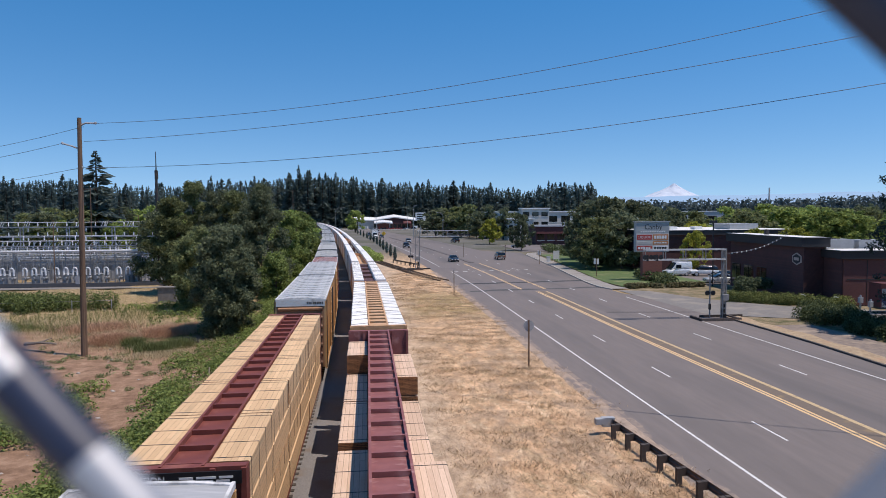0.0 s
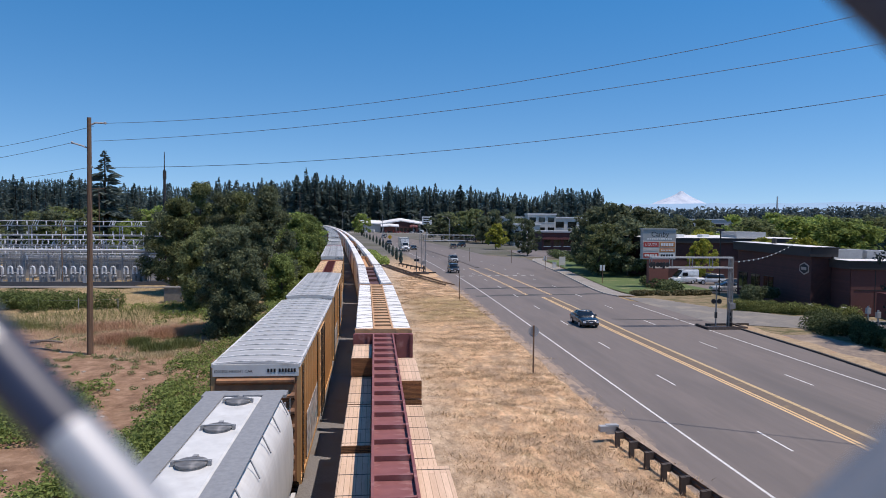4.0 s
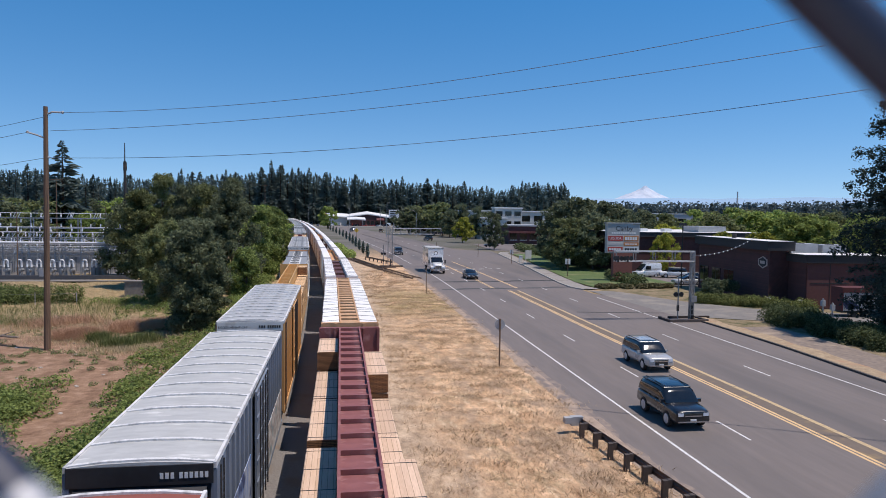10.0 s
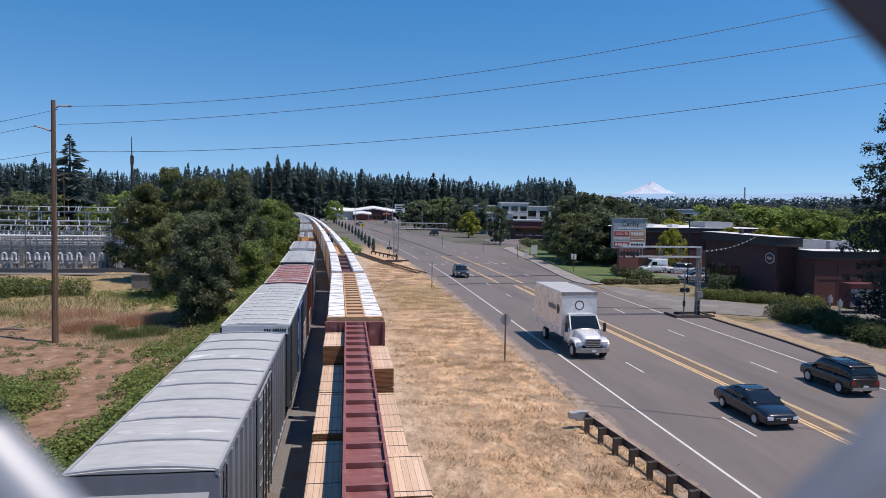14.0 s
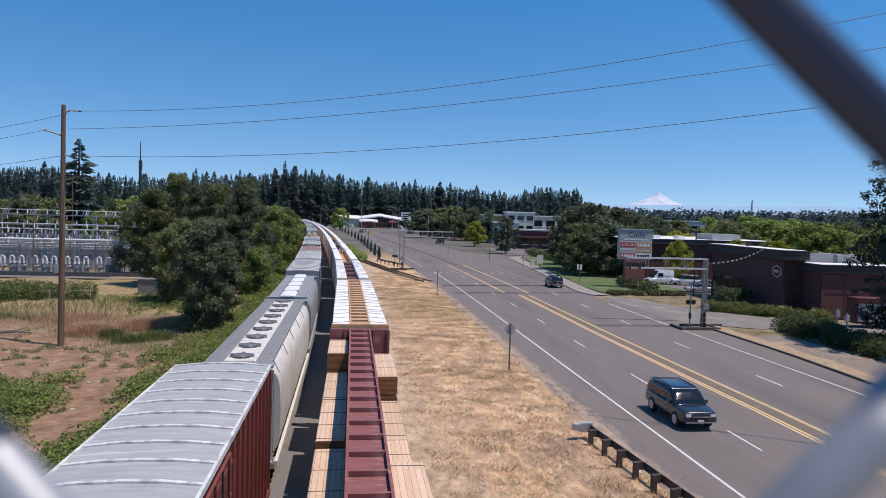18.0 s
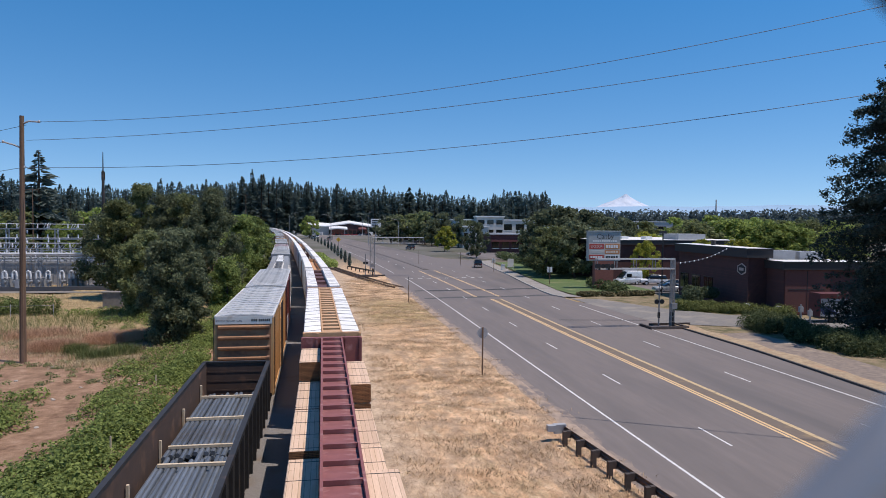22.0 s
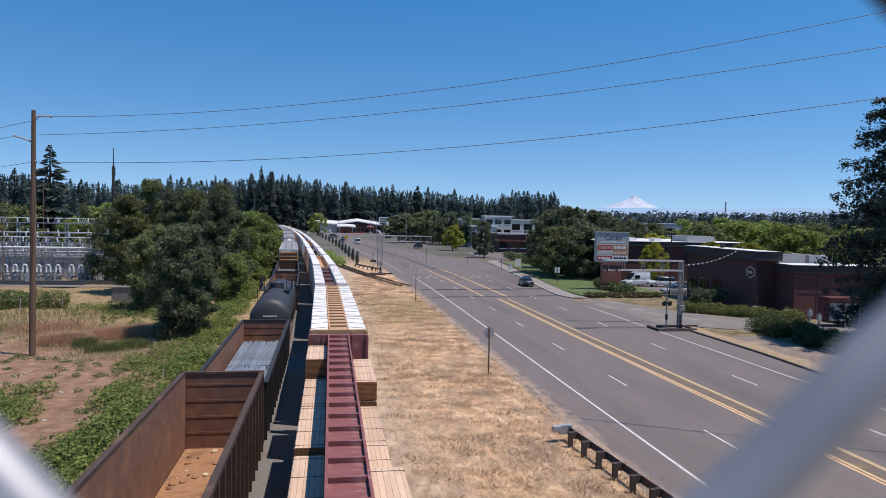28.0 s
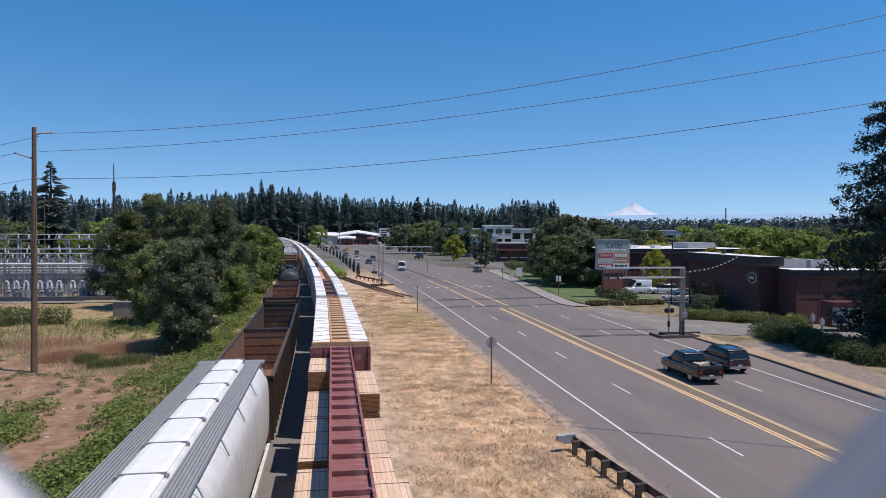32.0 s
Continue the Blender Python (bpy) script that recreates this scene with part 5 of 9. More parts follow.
SHOULDER = material("gravel_shoulder", (0.42, 0.32, 0.24), (0.25, 0.19, 0.145), 3, 0.95, 0.03, stain=(0.19, 0.155, 0.135), stain_scale=1.2, stain_at=0.52, stretch=(1, 0.5, 1))
g = Geo()
for y in np.arange(-40, 128, 0.8):
    x = line_at(ROAD_L, y)
    g.v += [(x - 0.95 - 0.5 * noise.noise((y * 0.21, 3, 0)) - 0.35 * noise.noise((y * 0.9, 5, 0)), y, -0.045), (x - 0.3, y, 0.012), (x + 0.1, y, 0.0225)]
for i in range(len(g.v) // 3 - 1):
    for k in (0, 1):
        g.face((3 * i + k, 3 * i + k + 1, 3 * i + k + 4, 3 * i + k + 3))
solid("shoulder", g, SHOULDER, "dusty gravel shoulder along the highway", "shoulder", kind="structure")
ribbon([(line_at(ROAD_L, y) + 0.08, line_at(ROAD_L, y) + 0.40 + 0.4 * noise.noise((y * 0.35, 8, 0)) + 0.2 * noise.noise((y * 1.3, 2, 0)), y) for y in np.arange(-40, 128, 0.5)], 0.0240, "blown_dust", material("dusty_asphalt", (0.30, 0.235, 0.185), (0.18, 0.148, 0.128), 4, 0.95, 0.02, stain=(0.155, 0.13, 0.12), stain_scale=1.4, stain_at=0.5), "dust and gravel blown over the asphalt edge", "dust")
# kerbs, verge and drive on the far side
# The kerb's shaded side is put into its dark colour.
ribbon([(kerb_x(y), kerb_x(y) + 0.2, y) for y in range(-60, 67, 3)], 0.16, "kerb_south", material("shade_dark_kerb", (0.12, 0.105, 0.09), (0.07, 0.06, 0.055), 4, 0.9, 0.01), "low concrete kerb along dry verge", "kerb", thick=0.2)
ribbon([(kerb_x(y) + 0.2, kerb_x(y) + 1.9 + 0.8 * noise.noise((y * 0.3, 0, 0)), y) for y in range(-60, 67, 1)], 0.12, "verge", material("dry_verge", (0.42, 0.32, 0.20), (0.24, 0.17, 0.105), 3, 0.95, 0.03, stain=(0.36, 0.22, 0.13), stain_scale=0.5), "strip of dry pale grass by the kerb", "verge")
ribbon([(kerb_x(y) + 1.3, kerb_x(y) + 5.6, y) for y in range(-60, 63, 3)], 0.10, "footpath", material("dusty_path", (0.26, 0.205, 0.16), (0.15, 0.12, 0.10), 2.2, 0.95, 0.02, stain=(0.34, 0.27, 0.20), stain_scale=0.4), "dusty asphalt footpath beside dry verge", "path")
ribbon([((35.5, 67.0), (34.5, 92.0)), ((38, 66.5), (38.5, 90.0)), ((41, 65.0), (42, 80.0)), ((46, 62.5), (47, 73.0)), ((58, 58), (60, 66))], 0.028, "side_drive", ASPHALT_PALE, "pale asphalt drive leaving the highway", "drive")
kerb_pts = [(34.0, 92.5), (33.3, 96), (33.6, 102), (35.2, 117), (37.2, 134), (39.2, 155), (41.3, 176), (43.5, 183), (48, 187)]
ribbon([((x, y), (x + 0.2, y)) for x, y in kerb_pts], 0.16, "kerb_north", CONCRETE, "curving concrete kerb by the pavement", "kerb", thick=0.2)
ribbon([((x + 0.2, y), (x + 2.7, y + 0.2)) for x, y in kerb_pts], 0.15, "pavement", material("dusty_pavement", (0.30, 0.275, 0.245), (0.23, 0.21, 0.185), 3, 0.9, 0.008, stain=(0.19, 0.17, 0.15), stain_scale=0.5), "pale concrete pavement beside the lawn", "pavement")
ribbon([((36.8, 95), (52, 99)), ((36.6, 103), (52, 108)), ((38.2, 117), (54, 124)), ((40.2, 134), (56, 140)), ((43, 155), (58, 160)), ((45, 176), (60, 180))], 0.12, "lawn", GRASS, "mown green lawn shaded by trees", "lawn")
ribbon([((44, 96), (80, 100)), ((46, 125), (90, 135))], 0.05, "car_park", ASPHALT, "asphalt car park behind shrubs", "car park")
ribbon([((44, 192), (130, 200)), ((46, 235), (130, 250))], 0.05, "side_street", ASPHALT, "side street leaving the highway", "road")

# ---------------------------------------------------------------- railway
rs = list(np.arange(-60, 200, 5.0)) + list(np.arange(200, 1000, 20.0))
ballast_rows = [[(track(s, -7.3)[0], track(s, -7.3)[1]), (track(s, 1.75)[0], track(s, 1.75)[1])] for s in rs]
bed = ribbon(ballast_rows, 0.15, "ballast", BALLAST, "grey crushed-stone track ballast", "ballast", thick=0.3)


def rail_line(off, s0, s1, name, curve=None, step=6.0, sunk=0.0):
    g = Geo()
    n = int((s1 - s0) / step)
    rings = []
    for i in range(n + 1):
        s = s0 + (s1 - s0) * i / n
        x, y, h = (curve or track)(s, off)
        c, d = math.cos(h), -math.sin(h)
        rings.append([(x + u * c, y + u * d, z - sunk) for u, z in ((-0.07, 0.17), (0.07, 0.17), (0.015, 0.21), (0.035, 0.35), (-0.035, 0.35), (-0.015, 0.21))])
    g.loft(rings)
    return solid(name, g, RAIL, "rusty steel running rail on ties", "rail", kind="structure")


for o in (-0.75, 0.75, -4.65 - 0.75, -4.65 + 0.75):
    rail_line(o, -60, 960, "rail")
tie_me = Geo().box(-1.3, 1.3, -0.11, 0.11, 0.1, 0.175).mesh("tie", TIE)
for i in range(230):
    s = 12 + i * 0.56
    x, y, h = track(s, -4.65)
    part("tie", tie_me, None, bed, at=pose(x, y, 0, 0, 0, -math.degrees(h)))


def spur(s, off):
    """The siding that leaves to the road side."""
    t = (s - 108) / 60
    x = 12.6 - 12.0 * t ** 0.85 if t > 0 else 12.6
    t2 = (s + 1 - 108) / 60
    h = (12.6 - 12.0 * max(t2, 1e-3) ** 0.85) - x
    return x + off * math.cos(h), s - off * math.sin(h), h


for o in (-0.75, 0.75):
    rail_line(o, 109, 160, "rail", spur, 3.0, 0.17)
for i in range(60):
    x, y, h = spur(111 + i * 0.8, 0)
    part("tie", tie_me, None, bed, at=pose(x, y, -0.15, 0, 0, -math.degrees(h)))

# ================================================================ foliage
RNG = np.random.default_rng(7)


def leaf_quads(n, blobs, size, rng, flat=0.0, shell=0.55):
    """Loose leaf sprays filling a set of ellipsoids (cx, cy, cz, rx, ry, rz), thicker to the outside."""
    b = np.array(blobs, float)
    vol = (b[:, 3] * b[:, 4] * b[:, 5]) ** (2 / 3)
    pick = rng.choice(len(b), n, p=vol / vol.sum())
    d = rng.normal(size=(n, 3))
    d /= np.linalg.norm(d, axis=1)[:, None]
    r = (shell + (1 - shell) * rng.random(n)) * (0.88 + 0.2 * rng.random(n))
    c = b[pick, :3] + d * r[:, None] * b[pick, 3:]
    nrm = d * 0.6 + rng.normal(size=(n, 3)) * 0.75 + np.array((0, 0, 0.25))
    nrm[:, 2] += flat
    nrm /= np.linalg.norm(nrm, axis=1)[:, None]
    a = np.cross(nrm, rng.normal(size=(n, 3)))
    a /= np.linalg.norm(a, axis=1)[:, None]
    e = np.cross(nrm, a)
    s = size * (0.6 + 0.8 * rng.random(n))[:, None]
    a, e = a * s, e * s * 0.55
    return np.stack([c - a, c - e, c + a, c + e], axis=1)


def blobs_crown(rng, n, w, d, z0, z1, r):
    """Lumps of a broad crown."""
    out = []
    for i in range(n):
        t = rng.random()
        z = z0 + (z1 - z0) * t
        k = math.sin(math.pi * min(0.97, 0.2 + 0.75 * t)) ** 0.7
        a = rng.random() * 6.283
        q = math.sqrt(rng.random()) * k
        rr = r * (0.65 + 0.6 * rng.random())
        out.append((q * w * math.cos(a), q * d * math.sin(a), z - rr * 0.35, rr, rr, rr * 0.8))
    return out


BARK = material("bark", (0.13, 0.095, 0.07), (0.075, 0.055, 0.04), 8, 0.9, 0.04, stretch=(1, 1, 0.3))
LEAF_DARK = leaf_material("dark_leaves", (0.20, 0.228, 0.128), (0.078, 0.094, 0.056), 0.45)
LEAF_MID = leaf_material("mid_leaves", (0.265, 0.295, 0.13), (0.095, 0.112, 0.052), 0.45)
LEAF_LIGHT = leaf_material("light_leaves", (0.40, 0.48, 0.14), (0.14, 0.19, 0.055), 0.45)
LEAF_YELLOW = leaf_material("yellow_leaves", (0.38, 0.37, 0.06), (0.18, 0.20, 0.04), 0.35)
LEAF_BANK = leaf_material("bank_leaves", (0.30, 0.365, 0.115), (0.095, 0.13, 0.04), 0.42)
# Needle colour lifted towards blue-grey to hold the haze of the far woods.
NEEDLE = leaf_material("haze_paled_needles", (0.20, 0.245, 0.215), (0.125, 0.158, 0.142), 0.48)
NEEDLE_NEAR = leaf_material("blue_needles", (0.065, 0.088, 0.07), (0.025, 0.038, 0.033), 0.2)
BRAMBLE = leaf_material("bramble_leaves", (0.37, 0.45, 0.14), (0.12, 0.165, 0.05), 0.45)


def trunk_geo(h, r, rng, limbs=5, spread=2.5, z0=0.0):
    g = Geo()
    g.tube([(0, 0, z0), (0.1, 0, h * 0.35), (0.05, 0.1, h * 0.7), (0, 0, h)], r, 8, 0, r * 0.25)
    for i in range(limbs):
        a = 6.283 * i / limbs + rng.random()
        z = h * (0.3 + 0.45 * rng.random())
        g.tube([(0, 0, z), (0.5 * spread * math.cos(a), 0.5 * spread * math.sin(a), z + h * 0.12), (spread * math.cos(a), spread * math.sin(a), z + h * 0.2)], r * 0.4, 6, 0, r * 0.1)
    return g


def broadleaf(x, y, w, d, h, label, leaf, n=6000, size=0.28, clear=0.15, lumps=26, seed=1, lump=None, name="tree", group=""):
    rng = np.random.default_rng(seed)
    t = thing(name, label, "tree", group, at=pose(x, y, gz(x, y) - 0.05))
    part("trunk", trunk_geo(h * 0.75, 0.022 * h, rng, 5, w * 0.5), BARK, t)
    n, size = int(n * 2.0), size * 0.66
    lumps, lump = lumps * 3, (lump or w * 0.35) * 0.66
    bl = blobs_crown(rng, lumps, w, d, h * clear + (lump or w * 0.35) * 0.5, h - (lump or w * 0.35) * 0.3, lump or w * 0.35)
    part("crown", quads_mesh("crown", leaf_quads(n, bl, size, rng, 0.0, 0.3), leaf), None, t)
    return t


def conifer_quads(h, r, rng, n, droop=0.3, base=0.08, size=1.0):
    """Drooping sprays set at random round a tapering stem."""
    out = []
    ph = rng.random(4) * 6.283
    for i in range(n):
        t = rng.random() ** 1.1
        a = 6.283 * rng.random()
        z = h * (base + (1 - base) * t)
        lump = 0.8 + 0.22 * math.sin(2 * a + 9 * t + ph[0]) + 0.16 * math.sin(31 * t + ph[1]) + 0.1 * math.sin(3 * a - 17 * t + ph[2])
        q = (r * (1 - t) ** 0.8 * lump * (0.6 + 0.5 * rng.random()) + 0.010 * h)
        c, s = math.cos(a), math.sin(a)
        wd = size * (0.009 * h + 0.17 * q)
        p0, p1 = np.array((c * q * 0.15, s * q * 0.15, z)), np.array((c * q, s * q, z - (droop - 0.5 * t * droop) * q))
        mid = (p0 + p1) / 2 + np.array((0, 0, 0.10 * q))
        side = np.array((-s, c, 0.25 * (rng.random() - 0.5))) * wd
        out.append([p0, mid - side, p1, mid + side])
        up = np.array((0, 0, 1)) * wd
        out.append([p0, mid - up, p1, mid + up * 0.5])
    out.append([np.array((-0.012 * h, 0, h * 0.93)), np.array((0, 0, h * 0.9)), np.array((0.012 * h, 0, h * 0.93)), np.array((0, 0, h * 1.01))])
    return np.array(out)


# big trees beside the line
broadleaf(-12.3, 61, 2.9, 2.9, 10.0, "dense dark green rounded tree in dry grass", LEAF_DARK, 20000, 0.17, 0.0, 46, 11, 1.15)
broadleaf(-26.6, 97, 3.5, 3.5, 13.4, "leafy green tree beside the substation", LEAF_MID, 12000, 0.24, 0.10, 40, 12, 1.45)
broadleaf(-24.6, 100, 2.6, 3.0, 15.6, "tall narrow leafy tree in a thicket", LEAF_MID, 10000, 0.24, 0.05, 38, 21, 1.25)
broadleaf(-20.6, 97, 3.2, 3.2, 14.3, "dull green leafy tree in a thicket", LEAF_DARK, 11000, 0.24, 0.05, 40, 13, 1.4)
broadleaf(-14.0, 92, 3.9, 3.9, 14.9, "tall dark leafy tree above the railway bank", LEAF_DARK, 16000, 0.24, 0.0, 50, 14, 1.45)
broadleaf(-17.6, 94, 2.9, 2.9, 14.2, "leafy green tree in a thicket", LEAF_MID, 10000, 0.24, 0.0, 36, 22, 1.3)
broadleaf(-18.6, 78, 3.1, 3.1, 9.4, "bushy green tree at the edge of a thicket", LEAF_MID, 12000, 0.2, 0.06, 40, 15, 1.2)
broadleaf(-11.9, 106, 2.6, 4.2, 11.2, "bright green young tree by the track", LEAF_BANK, 9000, 0.24, 0.0, 34, 16, 1.25)
broadleaf(-11.2, 84, 1.9, 3.6, 6.2, "bright green bush on the railway bank", LEAF_BANK, 8000, 0.18, 0.0, 30, 23, 1.05)
broadleaf(-12.5, 122, 3.2, 5, 11.2, "bright green bushy tree by the track", LEAF_BANK, 7000, 0.28, 0.0, 30, 17, 1.5)
broadleaf(-14.5, 150, 4, 6, 11.5, "green bushy tree by the track", LEAF_BANK, 5000, 0.38, 0.0, 26, 18, 1.8)
broadleaf(-33, 112, 3.6, 4, 11.5, "dark leafy tree behind the thicket", LEAF_DARK, 6000, 0.3, 0.05, 26, 19, 1.6)

# brambles and scrub
spots = []
rr = np.random.default_rng(21)
for y in np.arange(16, 128, 1.15):
    for k in range(7 if y < 60 else 4):
        x = track(y, -4.65)[0] - 4.1 - abs(rr.normal()) * (1.15 + 0.006 * y) - (0.3 if k else 0)
        if k and noise.noise((x * 0.45, y * 0.3, 2.0)) < -0.05:
            continue
        hgt = 0.22 + 0.6 * rr.random() ** 1.6 + max(0, (y - 60)) * 0.012
        spots.append((x, y + rr.random(), gz(x, y) + hgt * 0.3, 0.95, 0.95, hgt))
for cx, cy, sx, sy, n in ((-19.6, 37.0, 4.6, 6.0, 150), (-13.2, 40.3, 1.5, 1.3, 16), (-10.8, 30, 1.7, 7, 36), (-13.5, 38.5, 1.6, 1.2, 9), (-13.2, 49, 1.4, 1.4, 6), (-21.5, 80.5, 5, 1.8, 30), (-18.5, 74, 4, 2.5, 10), (-41, 82, 13, 2.2, 0), (-11.5, 26, 1.8, 5, 18), (-23, 29, 4.0, 4.0, 40), (-17, 66.5, 2.4, 1.0, 8)):
    for k in range(n):
        x, y = cx + rr.normal() * sx * 0.55, cy + rr.normal() * sy * 0.55
        if x > -8.6 or (-15.2 < x < -12.4 and 31 < y < 43):
            continue
        spots.append((x, y, gz(x, y) + 0.15, 0.9, 0.9, 0.35 + 0.4 * rr.random()))
hedge = [(-29.5 - 30 * rr.random(), 81.5 + rr.normal() * 1.3, 0.7 + 0.5 * rr.random(), 1.5, 1.3, 0.9 + 0.4 * rr.random()) for k in range(120)]
solid("bramble_hedge", quads_mesh("bramble_hedge", leaf_quads(60000, hedge, 0.11, rr, 0.6, 0.7), leaf_material("hedge_bramble", (0.17, 0.205, 0.07), (0.05, 0.07, 0.026), 0.35)), None, "wide dull green bramble hedge before the substation", "bramble", kind="stuff")
solid("bramble_thicket", quads_mesh("bramble_thicket", leaf_quads(200000, spots, 0.088, rr, 0.8, 0.72), BRAMBLE), None, "low bright green bramble thicket on the bank", "bramble", kind="stuff")

# dry grass and weeds
def blades(n, xs, ys, h, rng, lean=0.4, width=0.02, clump=None):
    if clump is None:
        x, y = xs[0] + (xs[1] - xs[0]) * rng.random(n), ys[0] + (ys[1] - ys[0]) * rng.random(n)
    else:
        c = rng.integers(0, len(clump), n)
        cc = np.array(clump)
        x, y = cc[c, 0] + rng.normal(size=n) * cc[c, 2], cc[c, 1] + rng.normal(size=n) * cc[c, 3]
    z = np.array([gz(a, b) for a, b in zip(x, y)]) - 0.03
    base = np.stack([x, y, z], 1)
    hh = h * (0.5 + rng.random(n))
    tip = base + np.stack([rng.normal(size=n) * lean * hh, rng.normal(size=n) * lean * hh, hh], 1)
    a = rng.random(n) * 6.283
    s = np.stack([np.cos(a), np.sin(a), 0 * a], 1) * width
    mid = base * 0.45 + tip * 0.55
    return np.stack([base - s, mid - s * 0.9, tip, mid + s], 1)


STRAW = leaf_material("straw", (0.74, 0.56, 0.37), (0.22, 0.15, 0.085), 0.25)
PINK_GRASS = leaf_material("pinkish_dry_grass", (0.72, 0.47, 0.32), (0.52, 0.33, 0.20), 0.2)
WEED = leaf_material("weeds", (0.24, 0.27, 0.10), (0.11, 0.13, 0.05), 0.25)
tufts = []
for i in range(520):
    x, y = 3.4 + 9.3 * rr.random(), 17 + 108 * rr.random() ** 1.2
    if x > line_at(ROAD_L, y) - 0.4:
        continue
    tufts.append((x, y, 0.55, 0.22))
solid("dry_grass", quads_mesh("dry_grass", np.concatenate([blades(40000, None, None, 0.17, rr, 1.1, 0.015, tufts), blades(22000, (3.2, 12.6), (16, 75), 0.10, rr, 1.4, 0.011)]), STRAW), None, "short dry straw-coloured grass beside the train", "grass", kind="stuff")
lows = []
for i in range(150):
    x, y = -9.5 - 17 * rr.random(), 38 + 30 * rr.random() ** 0.8
    lows += [(x + rr.normal() * 0.5, y + rr.normal() * 0.5, gz(x, y) + 0.03, 0.35, 0.35, 0.16 + 0.12 * rr.random()) for k in range(int(1 + 3 * rr.random()))]
solid("ground_plants", quads_mesh("ground_plants", leaf_quads(26000, lows, 0.055, rr, 0.5, 0.4), leaf_material("dusty_weed_leaves", (0.24, 0.27, 0.12), (0.10, 0.12, 0.05), 0.3)), None, "low dusty weeds scattered over bare dirt", "weeds", kind="stuff")
pk = [(-17.2, 62.2, 0.9, 0.6), (-15.9, 63.4, 0.9, 0.6), (-18.3, 61.4, 0.6, 0.5), (-21.2, 57.8, 0.7, 0.45), (-20.3, 58.4, 0.6, 0.4), (-24.5, 65, 1.5, 0.7)]
solid("tall_dry_grass", quads_mesh("tall_dry_grass", blades(34000, None, None, 0.75, rr, 0.45, 0.009, pk), PINK_GRASS), None, "patch of tall pinkish dry grass", "grass", kind="stuff")
wd = [(-31, 72, 6, 2), (-22, 76, 5, 1.5), (-18.8, 56.8, 0.4, 0.3), (-16.6, 54.4, 0.7, 0.35), (-15.4, 56.2, 0.8, 0.4), (-33, 66, 2.5, 0.9), (-26, 66, 2.0, 0.8)]
solid("weeds", quads_mesh("weeds", blades(11000, None, None, 0.7, rr, 0.35, 0.014, wd), WEED), None, "tall green weeds at the edge of bare dirt", "weeds", kind="stuff")
solid("meadow_grass", quads_mesh("meadow_grass", np.concatenate([blades(26000, (-60, -14), (66, 104), 0.2, rr, 0.8, 0.014), blades(14000, None, None, 0.34, rr, 0.5, 0.012, [(-24, 64, 4, 1.6), (-33, 69, 6, 2.5), (-18, 57, 3.5, 1.2), (-15, 53, 2, 1)])]), leaf_material("dull_meadow", (0.66, 0.54, 0.34), (0.36, 0.30, 0.17), 0.25)), None, "dry yellow meadow grass near the substation", "grass", kind="stuff")

# litter of stones and a branch on the dirt
STONE = material("pale_stone", (0.46, 0.41, 0.36), (0.32, 0.28, 0.24), 6, 0.9, 0.02, rand=0.2)
st_g = Geo()
rst = random.Random(4)
st_g.loft([[(0.5 * q * math.cos(a) * rst.uniform(0.8, 1.1), 0.5 * q * math.sin(a) * rst.uniform(0.8, 1.1), z) for a in [k * 0.898 for k in range(7)]] for q, z in ((0.7, -0.1), (1, 0.12), (0.75, 0.32), (0.2, 0.4))])
st_me = st_g.mesh("stone", STONE)
for i in range(70):
    x, y = rst.uniform(-24, -9.5), rst.uniform(26, 60)
    s = rst.uniform(0.08, 0.3)
    o = solid("stone", st_me, None, "pale stone lying on bare dirt", "stone", "stones on the dirt", at=pose(x, y, gz(x, y) - 0.02, 0, 0, rst.uniform(0, 360)) @ Matrix.Diagonal((s, s, s * 0.7, 1)))
br = Geo()
br.tube([(-27.8, 58.3, 0.35), (-26.3, 57.9, 0.5), (-25.2, 58.0, 0.35)], 0.14, 6, 0, 0.07)
br.tube([(-26.5, 57.9, 0.5), (-25.8, 58.6, 0.75)], 0.07, 5, 0, 0.03)
solid("fallen_log", br, material("grey_wood", (0.20, 0.17, 0.15), (0.11, 0.09, 0.08), 6, 0.9, 0.02), "grey broken log lying in dirt", "log")
cb = Geo().box(-25.6, -23.4, 86.2, 87.2, -0.2, 1.9)
cb.box(-25.7, -23.3, 86.1, 87.3, 1.9, 2.02)
solid("concrete_box", cb, material("stained_concrete", (0.24, 0.22, 0.20), (0.16, 0.15, 0.135), 3, 0.9, 0.01), "grey concrete utility box under trees", "utility box")
for x, y in ((-8.8, 30.5), (-9.6, 42)):
    solid("marker_stake", Geo().box(x - 0.03, x + 0.03, y - 0.03, y + 0.03, gz(x, y) - 0.1, gz(x, y) + 1.0), PALE_TIMBER, "thin pale wooden stake in brambles", "stake")
ff = thing("wire_fence", "sagging wire fence on thin posts", "fence", at=pose(0, 0, 0))
for i in range(9):
    x = -62 + i * 4.2
    part("fence_post", Geo().tube([(x, 79, gz(x, 79) - 0.2), (x, 79, gz(x, 79) + 1.3)], 0.04, 6), GREY_PAINT, ff)
part("fence_wire", Geo().tube([(-62, 79, 1.35), (-45, 79, 1.2), (-28.4, 79, 1.35)], 0.012, 4), GALV, ff)

# ---------------------------------------------------------------- woods behind
con = []
for k in range(6):
    rng = np.random.default_rng(40 + k)
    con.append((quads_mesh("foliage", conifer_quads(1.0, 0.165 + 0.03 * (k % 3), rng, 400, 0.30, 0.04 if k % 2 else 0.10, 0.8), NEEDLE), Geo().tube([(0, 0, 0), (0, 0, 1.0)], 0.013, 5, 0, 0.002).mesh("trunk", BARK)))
rng = np.random.default_rng(5)


